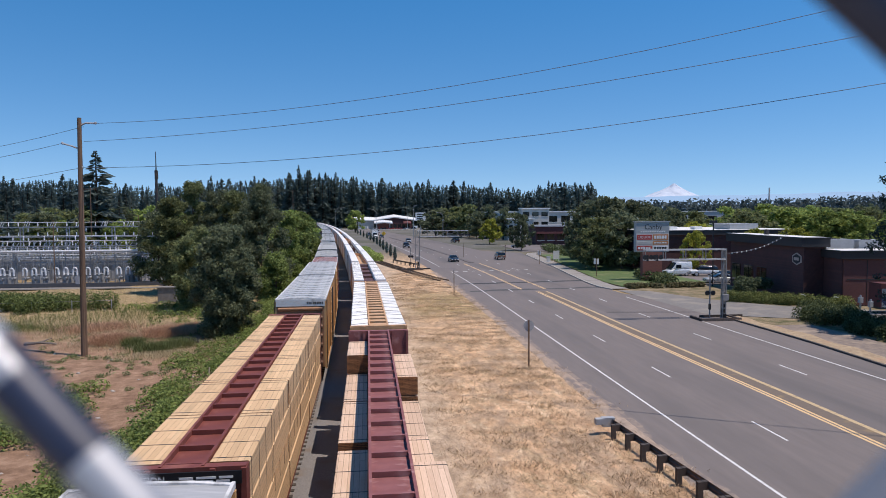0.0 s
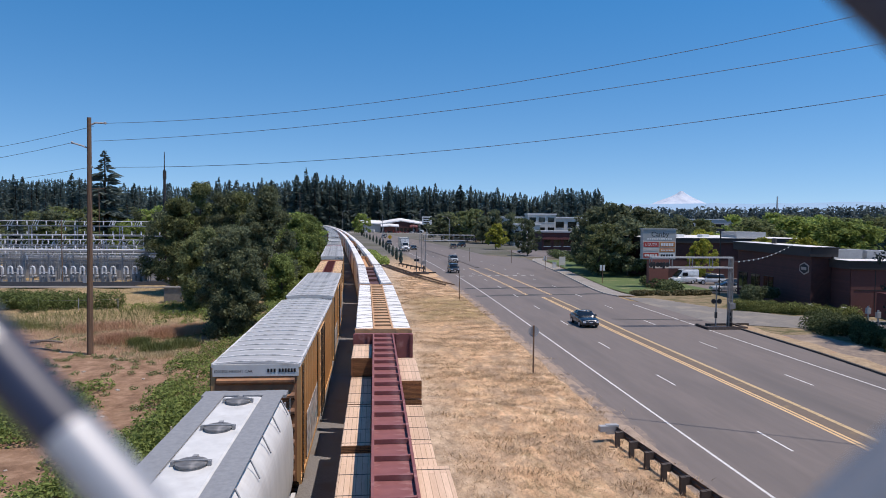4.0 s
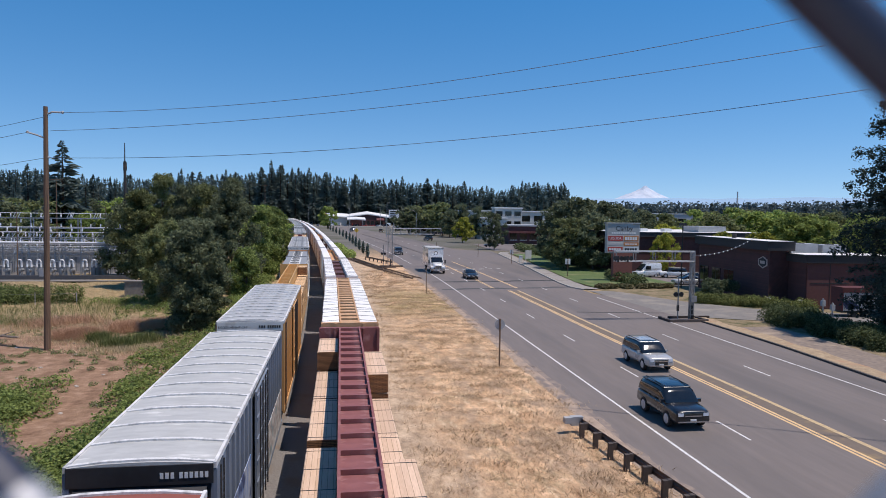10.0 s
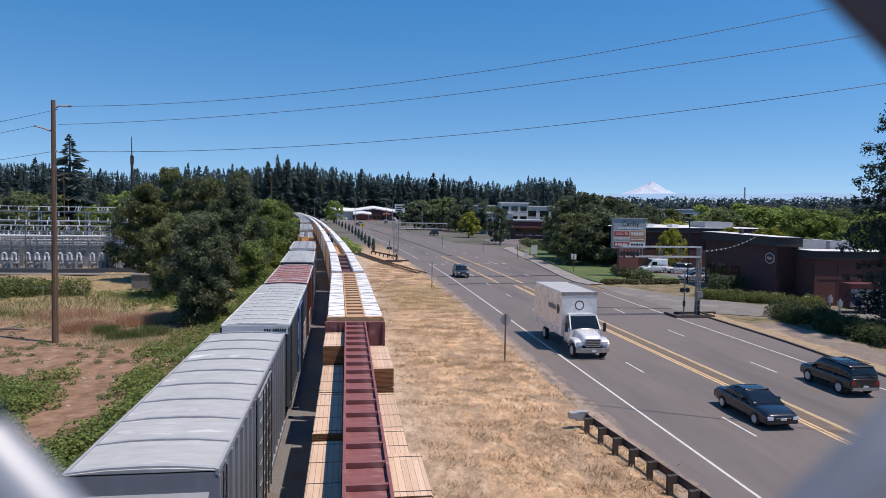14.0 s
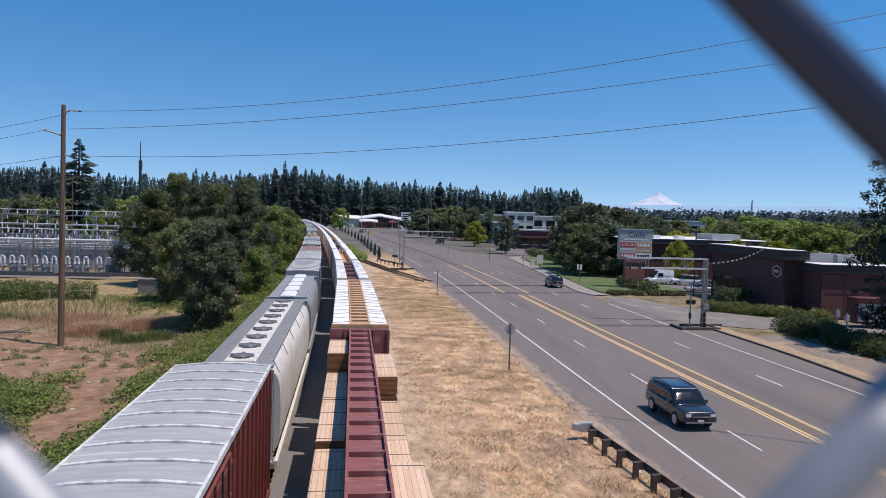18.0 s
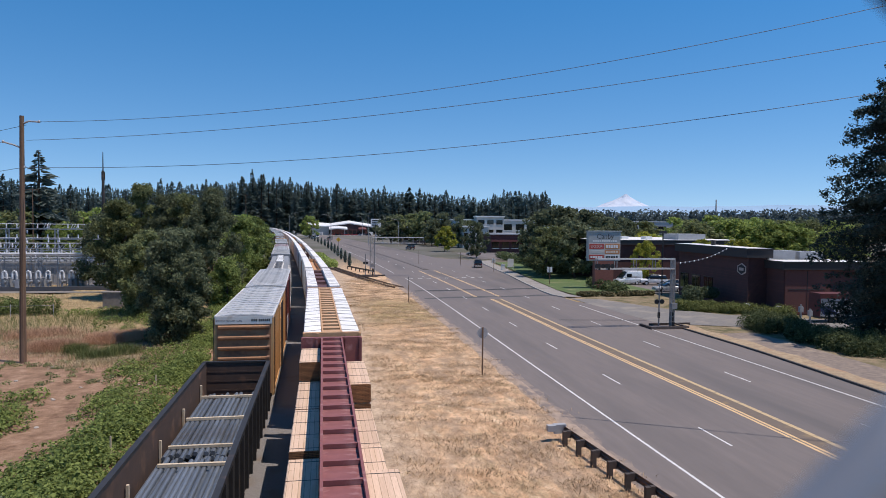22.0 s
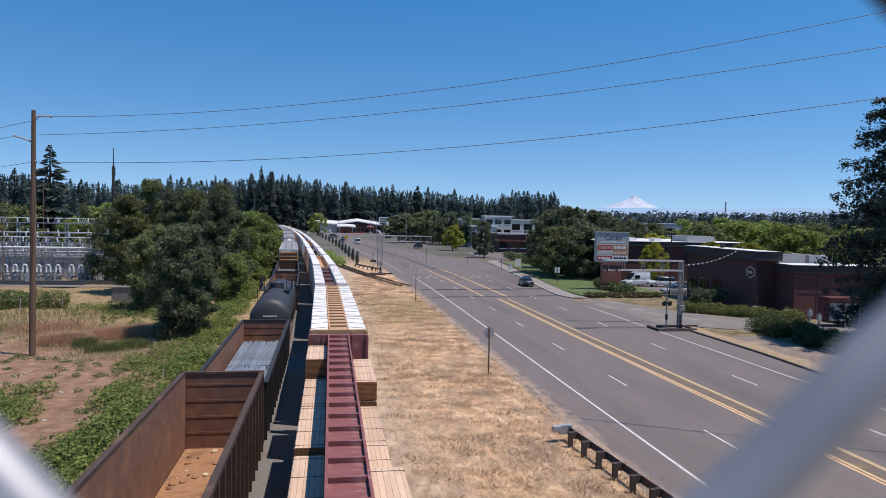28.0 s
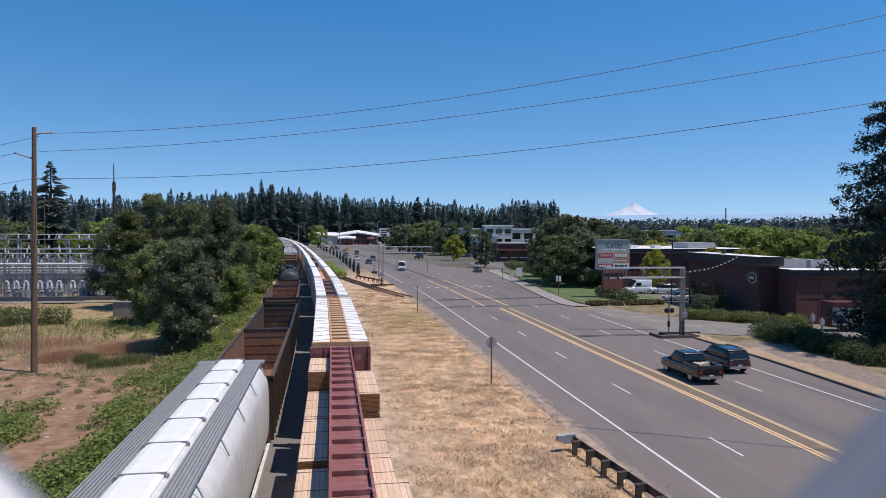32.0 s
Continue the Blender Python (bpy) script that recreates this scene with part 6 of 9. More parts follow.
def fir(x, y, h, k, wide=1.0, label="tall dark green fir in a wooded skyline"):
    t = thing("fir_tree", label, "tree", "firs of the far woods", at=pose(x, y, -0.1, 0, 0, rng.random() * 360) @ Matrix.Diagonal((h * wide, h * wide, h, 1)))
    part("trunk", con[k][1], None, t)
    part("foliage", con[k][0], None, t)


SKYLINE_U = (-0.62, -0.462, -0.405, -0.355, -0.244, -0.137, -0.098, -0.058, -0.01, 0.072, 0.155, 0.215, 0.241, 0.262, 0.337, 0.352, 0.60)
SKYLINE_V = (0.052, 0.052, 0.054, 0.042, 0.045, 0.053, 0.062, 0.059, 0.052, 0.048, 0.0455, 0.040, 0.036, 0.046, 0.045, 0.032, 0.027)


def skyline(u):
    return float(np.interp(u, SKYLINE_U, SKYLINE_V))


def depth(u):
    return 360 + 150 * rng.random() if u < -0.15 else 590 + 60 * rng.random() if u < 0.16 else 440 + 60 * rng.random()


for i in range(195):
    u = -0.57 + 0.93 * (i + rng.random() * 0.9) / 195
    y = depth(u)
    fir(u * y, y, max(9, 10.6 + y * (skyline(u) + 0.004 * noise.noise((u * 26, 3, 0)) + 0.010 * (rng.random() ** 2.2 * 1.3 - 0.62))), int(rng.integers(0, 6)), 1.1 + 0.9 * rng.random() ** 2)
for u, v in ((-0.098, 0.073), (-0.112, 0.063), (-0.085, 0.066), (-0.06, 0.063), (-0.02, 0.058), (0.02, 0.055), (-0.16, 0.058), (-0.22, 0.058), (-0.235, 0.052), (0.28, 0.049), (0.31, 0.049), (0.33, 0.048)):
    y = depth(u)
    fir(u * y, y, 10.6 + v * y, int(rng.integers(0, 6)), 1.25)
fill = []
for i in range(420):
    u = -0.62 + 0.965 * (i + rng.random()) / 420
    y = depth(u) + 80
    h = 10.6 + y * (skyline(u) * (0.84 + 0.17 * rng.random()))
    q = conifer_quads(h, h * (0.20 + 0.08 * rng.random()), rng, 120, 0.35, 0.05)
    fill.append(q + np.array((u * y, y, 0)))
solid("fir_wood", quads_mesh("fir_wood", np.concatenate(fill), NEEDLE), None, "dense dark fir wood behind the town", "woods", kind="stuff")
fir(-60, 160, 25.4, 2, 1.6, "tall lone fir behind the substation")
fir(-56, 162, 16, 3, 1.7)
for i in range(16):
    y = 190 + 60 * rng.random()
    u = -0.56 + 0.33 * rng.random()
    fir(u * y, y, 11 + 8 * rng.random(), int(rng.integers(0, 6)), 1.7)

rb = {}
for key, lf, sd in (("dark", LEAF_DARK, 61), ("mid", LEAF_MID, 62), ("light", LEAF_LIGHT, 63), ("yellow", LEAF_YELLOW, 64)):
    r2 = np.random.default_rng(sd)
    rb[key] = [(quads_mesh("crown", leaf_quads(5600, blobs_crown(r2, 90, 0.44, 0.44, 0.16, 0.95, 0.085), 0.024, r2, 0.0, 0.4), lf), trunk_geo(0.7, 0.022, r2, 4, 0.25).mesh("trunk", BARK)) for q in range(2)]
    rb[key].append((quads_mesh("crown", leaf_quads(2000, blobs_crown(r2, 60, 0.44, 0.44, 0.16, 0.95, 0.095), 0.042, r2, 0.0, 0.4), lf), rb[key][0][1]))


def tree(x, y, h, key, k=0, wide=1.0, label="leafy green tree among buildings"):
    k = 2 if y > 215 else k
    t = thing("tree", label, "tree", "leafy trees across the town", at=pose(x, y, -0.05, 0, 0, rng.random() * 360) @ Matrix.Diagonal((h * wide, h * wide, h, 1)))
    part("trunk", rb[key][k][1], None, t)
    part("crown", rb[key][k][0], None, t)


def by(u, y):
    return u * y


# u: sideways per metre ahead
for u, y, top, key, wd_ in ((0.13, 330, 15.5, "mid", 1.0), (0.15, 320, 16.5, "mid", 0.9), (0.175, 305, 16, "dark", 1.0), (0.11, 345, 15, "mid", 0.9), (0.16, 300, 13, "dark", 0.9), (0.20, 285, 14.5, "dark", 0.9), (0.228, 200, 11.6, "dark", 0.75), (0.180, 245, 9.7, "yellow", 1.0), (0.22, 300, 12, "mid", 1.0),
                          (0.325, 155, 11.5, "dark", 1.0), (0.335, 140, 14.2, "dark", 1.0), (0.365, 135, 15.0, "dark", 1.0), (0.40, 140, 14.4, "dark", 1.0), (0.345, 128, 11, "mid", 1.1), (0.385, 126, 11.5, "dark", 1.1), (0.43, 170, 13, "dark", 1.1), (0.46, 200, 13, "dark", 1.1), (0.49, 210, 12.6, "mid", 1.1),
                          (0.50, 118, 7.9, "yellow", 0.8), (0.50, 150, 9.2, "yellow", 1.1), (0.455, 190, 11, "dark", 1.2), (0.555, 150, 12.8, "light", 1.2), (0.585, 140, 12.2, "mid", 1.3), (0.62, 150, 13.4, "light", 1.2), (0.655, 145, 12.4, "light", 1.3), (0.69, 150, 13.0, "light", 1.2), (0.72, 140, 12.4, "light", 1.3), (0.755, 138, 12.0, "light", 1.2), (0.79, 150, 12.8, "mid", 1.2), (0.84, 140, 12.4, "light", 1.2), (0.64, 190, 13.6, "mid", 1.2), (0.57, 200, 13.4, "mid", 1.2), (0.70, 200, 13.8, "dark", 1.2), (0.78, 200, 14, "dark", 1.2), (0.86, 190, 13.5, "mid", 1.2), (0.66, 115, 8.5, "yellow", 1.1), (0.60, 118, 8.2, "yellow", 1.0)):
    tree(by(u, y), y, top, key, int(rng.integers(0, 2)), wd_)
tree(-7.8, 430, 14.5, "light", 0, 1.0)
for i in range(40):
    u = 0.10 + 0.85 * rng.random()
    y = 320 + 260 * rng.random()
    tree(u * y, y, 11.5 + y * 0.008 * rng.random() + 2 * rng.random(), "dark" if rng.random() < 0.7 else "mid", int(rng.integers(0, 2)), 1.4, "dark green tree in the hazy distance")
for i in range(26):
    u = -0.60 + 0.34 * rng.random()
    y = 150 + 90 * rng.random()
    tree(u * y, y, 9 + 6 * rng.random(), ("mid", "dark", "light")[i % 3], int(rng.integers(0, 2)), 1.1, "leafy tree behind the substation")
for i in range(22):
    y = 180 + 20 * i
    x = track(y, -4.65)[0] - 8 - 10 * rng.random()
    tree(x, y, 8 + 5 * rng.random(), ("light", "mid")[i % 2], int(rng.integers(0, 2)), 1.2, "green tree along the railway")
# the near conifer by the road
big = thing("conifer", "tall dark blue-green conifer with drooping sprays", "tree", at=pose(51.8, 53.5, -0.1))
part("trunk", Geo().tube([(0, 0, 0), (0.1, 0, 12), (0, 0, 27)], 0.42, 9, 0, 0.04), BARK, big)
r3 = np.random.default_rng(77)
limbs, bl = Geo(), []
for i in range(250):
    t = r3.random() ** 1.0
    z = 0.9 + 25.3 * t
    q = float(np.interp(z, [0, 4, 9, 14, 20, 27], [5.0, 6.2, 6.8, 6.8, 5.0, 0.5])) * (0.5 + 0.6 * r3.random())
    a = r3.random() * 6.283
    tip = Vector((q * math.cos(a), q * math.sin(a), z - 0.16 * q + 0.3))
    limbs.tube([(0, 0, z), tuple(tip * 0.5 + Vector((0, 0, z * 0.5 + 0.2))), tuple(tip)], 0.06, 4, 0, 0.015)
    for f in np.linspace(0.3, 1.0, 6):
        bl.append((tip.x * f, tip.y * f, z + (tip.z - z) * f - 0.3 * r3.random(), 0.7, 0.7, 0.35 + 0.6 * r3.random()))
part("branchwork", limbs, BARK, big)
part("foliage", quads_mesh("foliage", leaf_quads(115000, bl, 0.13, r3, 0.2, 0.1), NEEDLE_NEAR), None, big)

# ---------------------------------------------------------------- mountain and hills
# Snow greyed and blued, with the distance haze put into its colour.
SNOW = material("haze_tinted_snowy_rock", (0.56, 0.60, 0.66), (0.42, 0.48, 0.57), 0.02, 0.9, stain=(0.27, 0.36, 0.47), stain_scale=0.014, stain_at=0.54)
# Hill colour near the sky's: the distance haze is painted in.
HILL = material("haze_tinted_hills", (0.27, 0.40, 0.53), (0.24, 0.36, 0.49), 0.004, 1.0)
mx, my = 0.4655 * 4450, 4450
g = Geo()
na, nr = 48, 10
for j in range(nr):
    f = j / (nr - 1)
    for i in range(na):
        a = 6.283 * i / na
        r = 8 + 290 * f ** 1.15
        rr_ = r * (1 + 0.22 * noise.noise((math.cos(a) * 2, math.sin(a) * 2, f * 3)))
        z = 10 + 0.0470 * my - 122 * f ** 0.85 + 8 * noise.noise((math.cos(a) * 3, math.sin(a) * 3, f * 5)) * f
        g.v.append((mx + rr_ * math.cos(a), my + rr_ * math.sin(a) * 0.6, z))
for j in range(nr - 1):
    for i in range(na):
        k = (i + 1) % na
        g.face((j * na + i, j * na + k, (j + 1) * na + k, (j + 1) * na + i))
g.face(tuple(range(na - 1, -1, -1)))
solid("mountain", g, SNOW, "distant snow-covered volcano above haze", "mountain", kind="structure")
g = Geo()
n = 80
for i in range(n + 1):
    u = 0.05 + 1.3 * i / n
    y = 4300
    z = 10.6 + y * (float(np.interp(u, [0.4, 0.5, 0.75], [0.0262, 0.0272, 0.0335])) + 0.0022 * noise.noise((u * 7, 0, 0)) + 0.002 * noise.noise((u * 30, 4, 0))) * min(1, max(0.3, (u - 0.05) * 3))
    g.v += [(u * y * 0.9, y * 0.9, -20), (u * y, y, z), (u * y * 1.04, y * 1.04, -20)]
for i in range(n):
    g.face((3 * i, 3 * i + 3, 3 * i + 4, 3 * i + 1))
    g.face((3 * i + 1, 3 * i + 4, 3 * i + 5, 3 * i + 2))
solid("far_hills", g, HILL, "low foothills tinted haze blue on the horizon", "hills", kind="structure")
g = Geo()
# Leaf colour of the farthest woods has distance haze mixed in.
FARWOOD = leaf_material("haze_tinted_leaves", (0.13, 0.165, 0.16), (0.08, 0.105, 0.105), 0.3)
far = []
for i in range(900):
    u = -0.9 + 2.2 * i / 900
    y = 700 + 400 * rng.random()
    h = 10.6 + y * (float(np.interp(u, [0.3, 0.45, 0.6, 0.75], [0.0185, 0.0205, 0.0225, 0.0265])) + 0.004 * rng.random() if u > 0.3 else 0.005 + 0.008 * rng.random())
    far.append((u * y, y, h * 0.5, 4 + 4 * rng.random(), 5, h * 0.5))
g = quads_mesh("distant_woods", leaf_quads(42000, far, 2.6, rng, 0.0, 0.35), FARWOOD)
solid("distant_woods", g, FARWOOD, "dark haze-tinted woods beyond the town", "woods", kind="stuff")
# ================================================================ poles and wires
WOOD_POLE = material("weathered_pole_wood", (0.19, 0.115, 0.07), (0.12, 0.075, 0.047), 5, 0.85, 0.02, stretch=(3, 3, 0.3), stain=(0.24, 0.15, 0.10), stain_scale=0.8)
pole = thing("utility_pole", "tall brown wooden utility pole on bare dirt", "utility pole", at=pose(-21.45, 53.9, 0))
part("shaft", Geo().tube([(0, 0, -0.3), (0.08, 0, 9), (0.15, 0, 18.0)], 0.24, 10, 0, 0.15), WOOD_POLE, pole)
part("bracket_arm", Geo().tube([(0.15, 0, 17.4), (0.6, 0, 17.62), (1.3, 0, 17.6)], 0.07, 6), GREY_PAINT, pole)
part("bracket_arm", Geo().tube([(0.1, 0, 15.7), (-0.4, 0, 15.9), (-1.1, 0, 16.1)], 0.07, 6), GREY_PAINT, pole)
for x, z in ((1.3, 17.6), (-1.1, 16.1), (0.28, 14.3)):
    part("insulator", Geo().loft([[(x + q * math.cos(k * 0.785), q * math.sin(k * 0.785), z + d) for k in range(8)] for q, d in ((0.05, -0.08), (0.1, -0.02), (0.06, 0.02), (0.1, 0.06), (0.04, 0.12))]), GREY_PAINT, pole)
part("meter_box", Geo().box(-0.35, -0.1, -0.3, 0.0, 5.6, 6.2), GREY_PAINT, pole)
WIRE = material("dark_cable", (0.11, 0.13, 0.17), (0.08, 0.10, 0.13), 3, 0.6)
for (x0, z0, a, b) in ((-20.15, 17.6, -2.09, 8.65), (-21.0, 16.25, -0.49, 5.95), (-21.2, 14.3, -1.89, 6.93)):
    pts = []
    for i in range(25):
        t = i / 24
        pts.append((x0 + (40 - x0) * t, 53.9 - 31.9 * t, z0 + a * t + b * t * t))
    solid("power_line", Geo().tube(pts, 0.017, 5), WIRE, "dark overhead power cable against blue sky", "cable", "overhead cables")
for (x0, z0) in ((-21.0, 17.35), (-22.55, 16.1), (-21.5, 14.25)):
    pts = [(x0 - 48.7 * t, 53.9 + 41.1 * t, z0 - 4.5 * t * (1 - t) + 0.4 * t) for t in [i / 12 for i in range(13)]]
    solid("power_line", Geo().tube(pts, 0.017, 5), WIRE, "dark overhead power cable against blue sky", "cable", "overhead cables")


def far_pole(x, y, h, r=0.16, name="utility_pole", label="dark wooden pole rising above trees", arms=0):
    t = thing(name, label, "utility pole", at=pose(x, y, 0))
    part("shaft", Geo().tube([(0, 0, -0.3), (0, 0, h)], r, 8, 0, r * 0.5), WOOD_POLE, t)
    for k in range(arms):
        part("crossarm", Geo().box(-1.2, 1.2, -0.06, 0.06, h - 0.6 - k * 1.1, h - 0.46 - k * 1.1), WOOD_POLE, t)
    return t


for x, y, h in ((40, 22, 24.5), (-70, 95, 18.2)):
    far_pole(x, y, h, 0.24, arms=1)
mast = thing("radio_mast", "slender dark steel mast above the trees", "mast", at=pose(-44.2, 150, 0))
part("shaft", Geo().tube([(0, 0, -0.2), (0, 0, 20.5)], 0.35, 10, 0, 0.26), STEEL_DARK, mast)
part("whip", Geo().tube([(0, 0, 20.5), (0, 0, 24.3)], 0.14, 6, 0, 0.08), STEEL_DARK, mast)
for k in range(3):
    part("antenna_panel", Geo().box(0.3 * math.cos(k * 2.09) - 0.08, 0.3 * math.cos(k * 2.09) + 0.08, 0.3 * math.sin(k * 2.09) - 0.08, 0.3 * math.sin(k * 2.09) + 0.08, 18.6, 20.3), STEEL_DARK, mast)
far_pole(-57.5, 150, 17, 0.14, arms=1)
far_pole(-32, 300, 22, 0.2, arms=1)
tower = thing("lattice_tower", "thin grey tower on the far horizon", "tower", at=pose(0.62 * 900, 900, 0))
part("shaft", Geo().loft([[(q * math.cos(k * 2.09), q * math.sin(k * 2.09), z) for k in range(3)] for q, z in ((3, 0), (1.4, 30), (1.0, 47))]), GREY_PAINT, tower)

# ================================================================ substation
SS_STEEL = material("substation_steel", (0.35, 0.36, 0.37), (0.26, 0.27, 0.28), 3, 0.5, 0, 0.3)
PORCELAIN = material("white_porcelain", (0.74, 0.75, 0.76), (0.62, 0.63, 0.65), 2, 0.35)
SS_GREY = material("switchgear_grey", (0.30, 0.315, 0.33), (0.23, 0.24, 0.255), 2, 0.55)
wall = Geo().box(-100, -30.5, 107.4, 107.7, -0.3, 0.75)
solid("low_wall", wall, material("dark_low_wall", (0.10, 0.10, 0.105), (0.075, 0.075, 0.08), 2, 0.8), "low dark wall in front of the substation", "wall")
ribbon([(-110, -27, 104.6), (-110, -27, 107.3)], 0.14, "service_road", ASPHALT_PALE, "pale service road by the substation", "road")
ribbon([(-115, -33.5, 107.8), (-115, -33.5, 150)], 0.14, "substation_yard", BALLAST, "grey gravel yard of the substation", "yard")


def bushing_mesh():
    g = Geo()
    pts = [Vector((0, 0, 0.0)), Vector((-0.01, 0, 0.5)), Vector((-0.03, 0, 0.95))]
    g.tube([tuple(p) for p in pts], 0.13, 8, 0, 0.09)
    g.v, g.f, g.m = [], [], []
    rings = []
    for i in range(12):
        f = i / 11
        p = pts[0].lerp(pts[2], f)
        q = 0.17 if i % 2 else 0.13
        rings.append([(p.x + q * math.cos(k * 0.785), q * math.sin(k * 0.785), p.z) for k in range(8)])
    g.loft(rings)
    return g.mesh("bushing", PORCELAIN)


BUSH = bushing_mesh()
CAB = Geo().box(-0.6, 0.6, -0.5, 0.5, 0, 1.5).box(-0.5, 0.5, -0.62, -0.5, 0.2, 1.3).box(-0.66, 0.66, -0.56, 0.56, 1.5, 1.6)
CAB = CAB.mesh("cabinet", SS_GREY)
TANK = Geo().tube([(-0.75, 0, 0), (0.75, 0, 0)], 0.22, 10).mesh("breaker_tank", SS_GREY)
brk = thing("circuit_breaker", "grey breaker with white porcelain bushings", "circuit breaker", "breakers in the substation")
part("cabinet", CAB, None, brk, at=pose(0, 0.6, 0.1))
for k in range(3):
    x = -1.35 + k * 1.35
    part("breaker_tank", TANK, None, brk, at=pose(x, 0, 1.1, 0, 0, 90))
    for sx in (-1, 1):
        part("bushing", BUSH, None, brk, at=pose(x + sx * 0.3, -0.3, 1.55, 0, 0, 180 if sx < 0 else 0))
    part("bushing_bridge", shared("bridge", lambda: Geo().tube([(-0.27, -0.3, 2.42), (-0.2, -0.3, 2.62), (0, -0.3, 2.72), (0.2, -0.3, 2.62), (0.27, -0.3, 2.42)], 0.12, 8).mesh("bushing_bridge", PORCELAIN)), None, brk, at=pose(x, 0, 0))
    part("support_leg", shared("ssleg", lambda: Geo().box(-0.1, 0.1, -0.1, 0.1, 0, 1.2).mesh("support_leg", SS_GREY)), None, brk, at=pose(x, -0.2, 0.1))
brk.matrix_world = pose(-37.2, 111, 0.12)
for i in range(1, 12):
    copy_thing(brk, pose(-37.2 - 4.6 * i, 111, 0.12))


def rack(x0, x1, y, z, n, levels, label):
    t = thing("bus_rack", label, "bus rack", "racks of the substation", at=pose(0, y, 0))
    for i in range(n):
        x = x0 + (x1 - x0) * i / (n - 1)
        g = Geo()
        for dx in (-0.25, 0.25):
            g.box(x + dx - 0.07, x + dx + 0.07, -0.07, 0.07, 0, z)
        for k in range(int(z / 1.1)):
            a, b = (-0.25, 0.25) if k % 2 else (0.25, -0.25)
            g.tube([(x + a, 0, 0.3 + k * 1.1), (x + b, 0, 1.2 + k * 1.1)], 0.035, 4)
        part("column", g, SS_STEEL, t)
    for lv in levels:
        part("beam", Geo().box(x0 - 0.4, x1 + 0.4, -0.09, 0.09, lv - 0.08, lv + 0.08), SS_STEEL, t)
        m = int((x1 - x0) / 1.6)
        me = shared("post_ins", lambda: Geo().loft([[(q * math.cos(k * 1.047), q * math.sin(k * 1.047), d) for k in range(6)] for q, d in ((0.06, 0), (0.13, 0.12), (0.07, 0.22), (0.13, 0.34), (0.07, 0.44), (0.12, 0.56), (0.05, 0.66))]).mesh("post_insulator", PORCELAIN))
        for i in range(m):
            x = x0 + 0.8 + i * 1.6
            part("post_insulator", me, None, t, at=pose(x, 0, lv + 0.14 if i % 3 else lv - 0.8))
    part("bus_bar", Geo().tube([(x0, -0.3, levels[0] + 0.85), (x1, -0.3, levels[0] + 0.85)], 0.05, 6), PORCELAIN, t)
    return t


rack(-98, -36, 112.5, 6.2, 11, (6.1, 4.5), "long grey steel bus rack with insulators")
main_bus = thing("main_bus", "heavy pale tubular bus above the breakers", "bus rack", "racks of the substation")
for z, y, q, m_ in ((5.35, 112.1, 0.16, PORCELAIN), (4.95, 112.9, 0.07, SS_GREY), (4.7, 113.6, 0.06, PORCELAIN), (4.2, 112.9, 0.06, SS_GREY), (3.9, 113.9, 0.07, SS_STEEL), (3.55, 112.4, 0.06, SS_GREY)):
    part("bus_tube", Geo().tube([(-98, y, z), (-34.5, y, z)], q, 8), m_, main_bus)
for i in range(17):
    part("bus_post", shared("bus_post", lambda: Geo().box(-0.07, 0.07, -0.07, 0.07, 0.1, 5.3).box(-0.05, 0.05, -0.6, 1.6, 4.1, 4.2).mesh("bus_post", SS_GREY)), None, main_bus, at=pose(-36 - 3.7 * i, 112.4, 0))
bay = thing("switch_bay", "grey steel switch bay crowded with insulators", "switch bay", "switch bays of the substation")
for x in (-1.6, 0, 1.6):
    part("bay_post", shared("bay_post", lambda: Geo().box(-0.06, 0.06, -0.06, 0.06, 0, 4.9).mesh("bay_post", SS_GREY)), None, bay, at=pose(x, 0, 0))
    part("bay_post", shared("bay_post", lambda: Geo()), None, bay, at=pose(x + 0.5, 1.4, 0))
    part("post_bushing", shared("bay_ins", lambda: Geo().loft([[(q * math.cos(k * 1.047), q * math.sin(k * 1.047), d) for k in range(6)] for q, d in ((0.05, 0), (0.12, 0.1), (0.06, 0.2), (0.12, 0.3), (0.06, 0.4), (0.12, 0.5), (0.06, 0.6), (0.12, 0.7), (0.05, 0.85))]).mesh("post_bushing", PORCELAIN)), None, bay, at=pose(x + 0.3, 0.1, 4.9))
    part("post_bushing", shared("bay_ins", lambda: Geo()), None, bay, at=pose(x + 0.9, 0.4, 3.6, 0, 28, 0))
    part("blade", shared("bay_blade", lambda: Geo().tube([(0, 0, 0), (0.55, 0, 0.8)], 0.035, 5).mesh("blade", PORCELAIN)), None, bay, at=pose(x + 0.3, 0.1, 5.7))
for z in (2.9, 3.55, 4.9):
    part("bay_beam", shared(("bay_beam", z), lambda: Geo().box(-2.2, 2.6, -0.07, 0.07, z - 0.08, z + 0.08).box(-0.05, 0.05, 0, 1.4, z - 0.05, z + 0.05).mesh("bay_beam", SS_GREY)), None, bay)
part("control_cabinet", shared("bay_cab", lambda: Geo().box(-0.5, 0.5, -0.4, 0.4, 0, 1.7).box(-0.54, 0.54, -0.44, 0.44, 1.7, 1.78).mesh("control_cabinet", SS_GREY)), None, bay, at=pose(0.9, 0.9, 0))
part("drop_wire", Geo().tube([(-1.6, 0.1, 5.7), (-0.4, 0.5, 5.1), (0.6, 0.9, 3.7)], 0.03, 4).tube([(0.2, 0.1, 5.7), (1.0, 0.3, 4.9), (1.9, 0.5, 4.2)], 0.03, 4), SS_STEEL, bay)
bay.matrix_world = pose(-38.6, 114.6, 0.12)
for i in range(1, 13):
    copy_thing(bay, pose(-38.6 - 4.7 * i, 114.6 + (i % 2) * 0.5, 0.12))
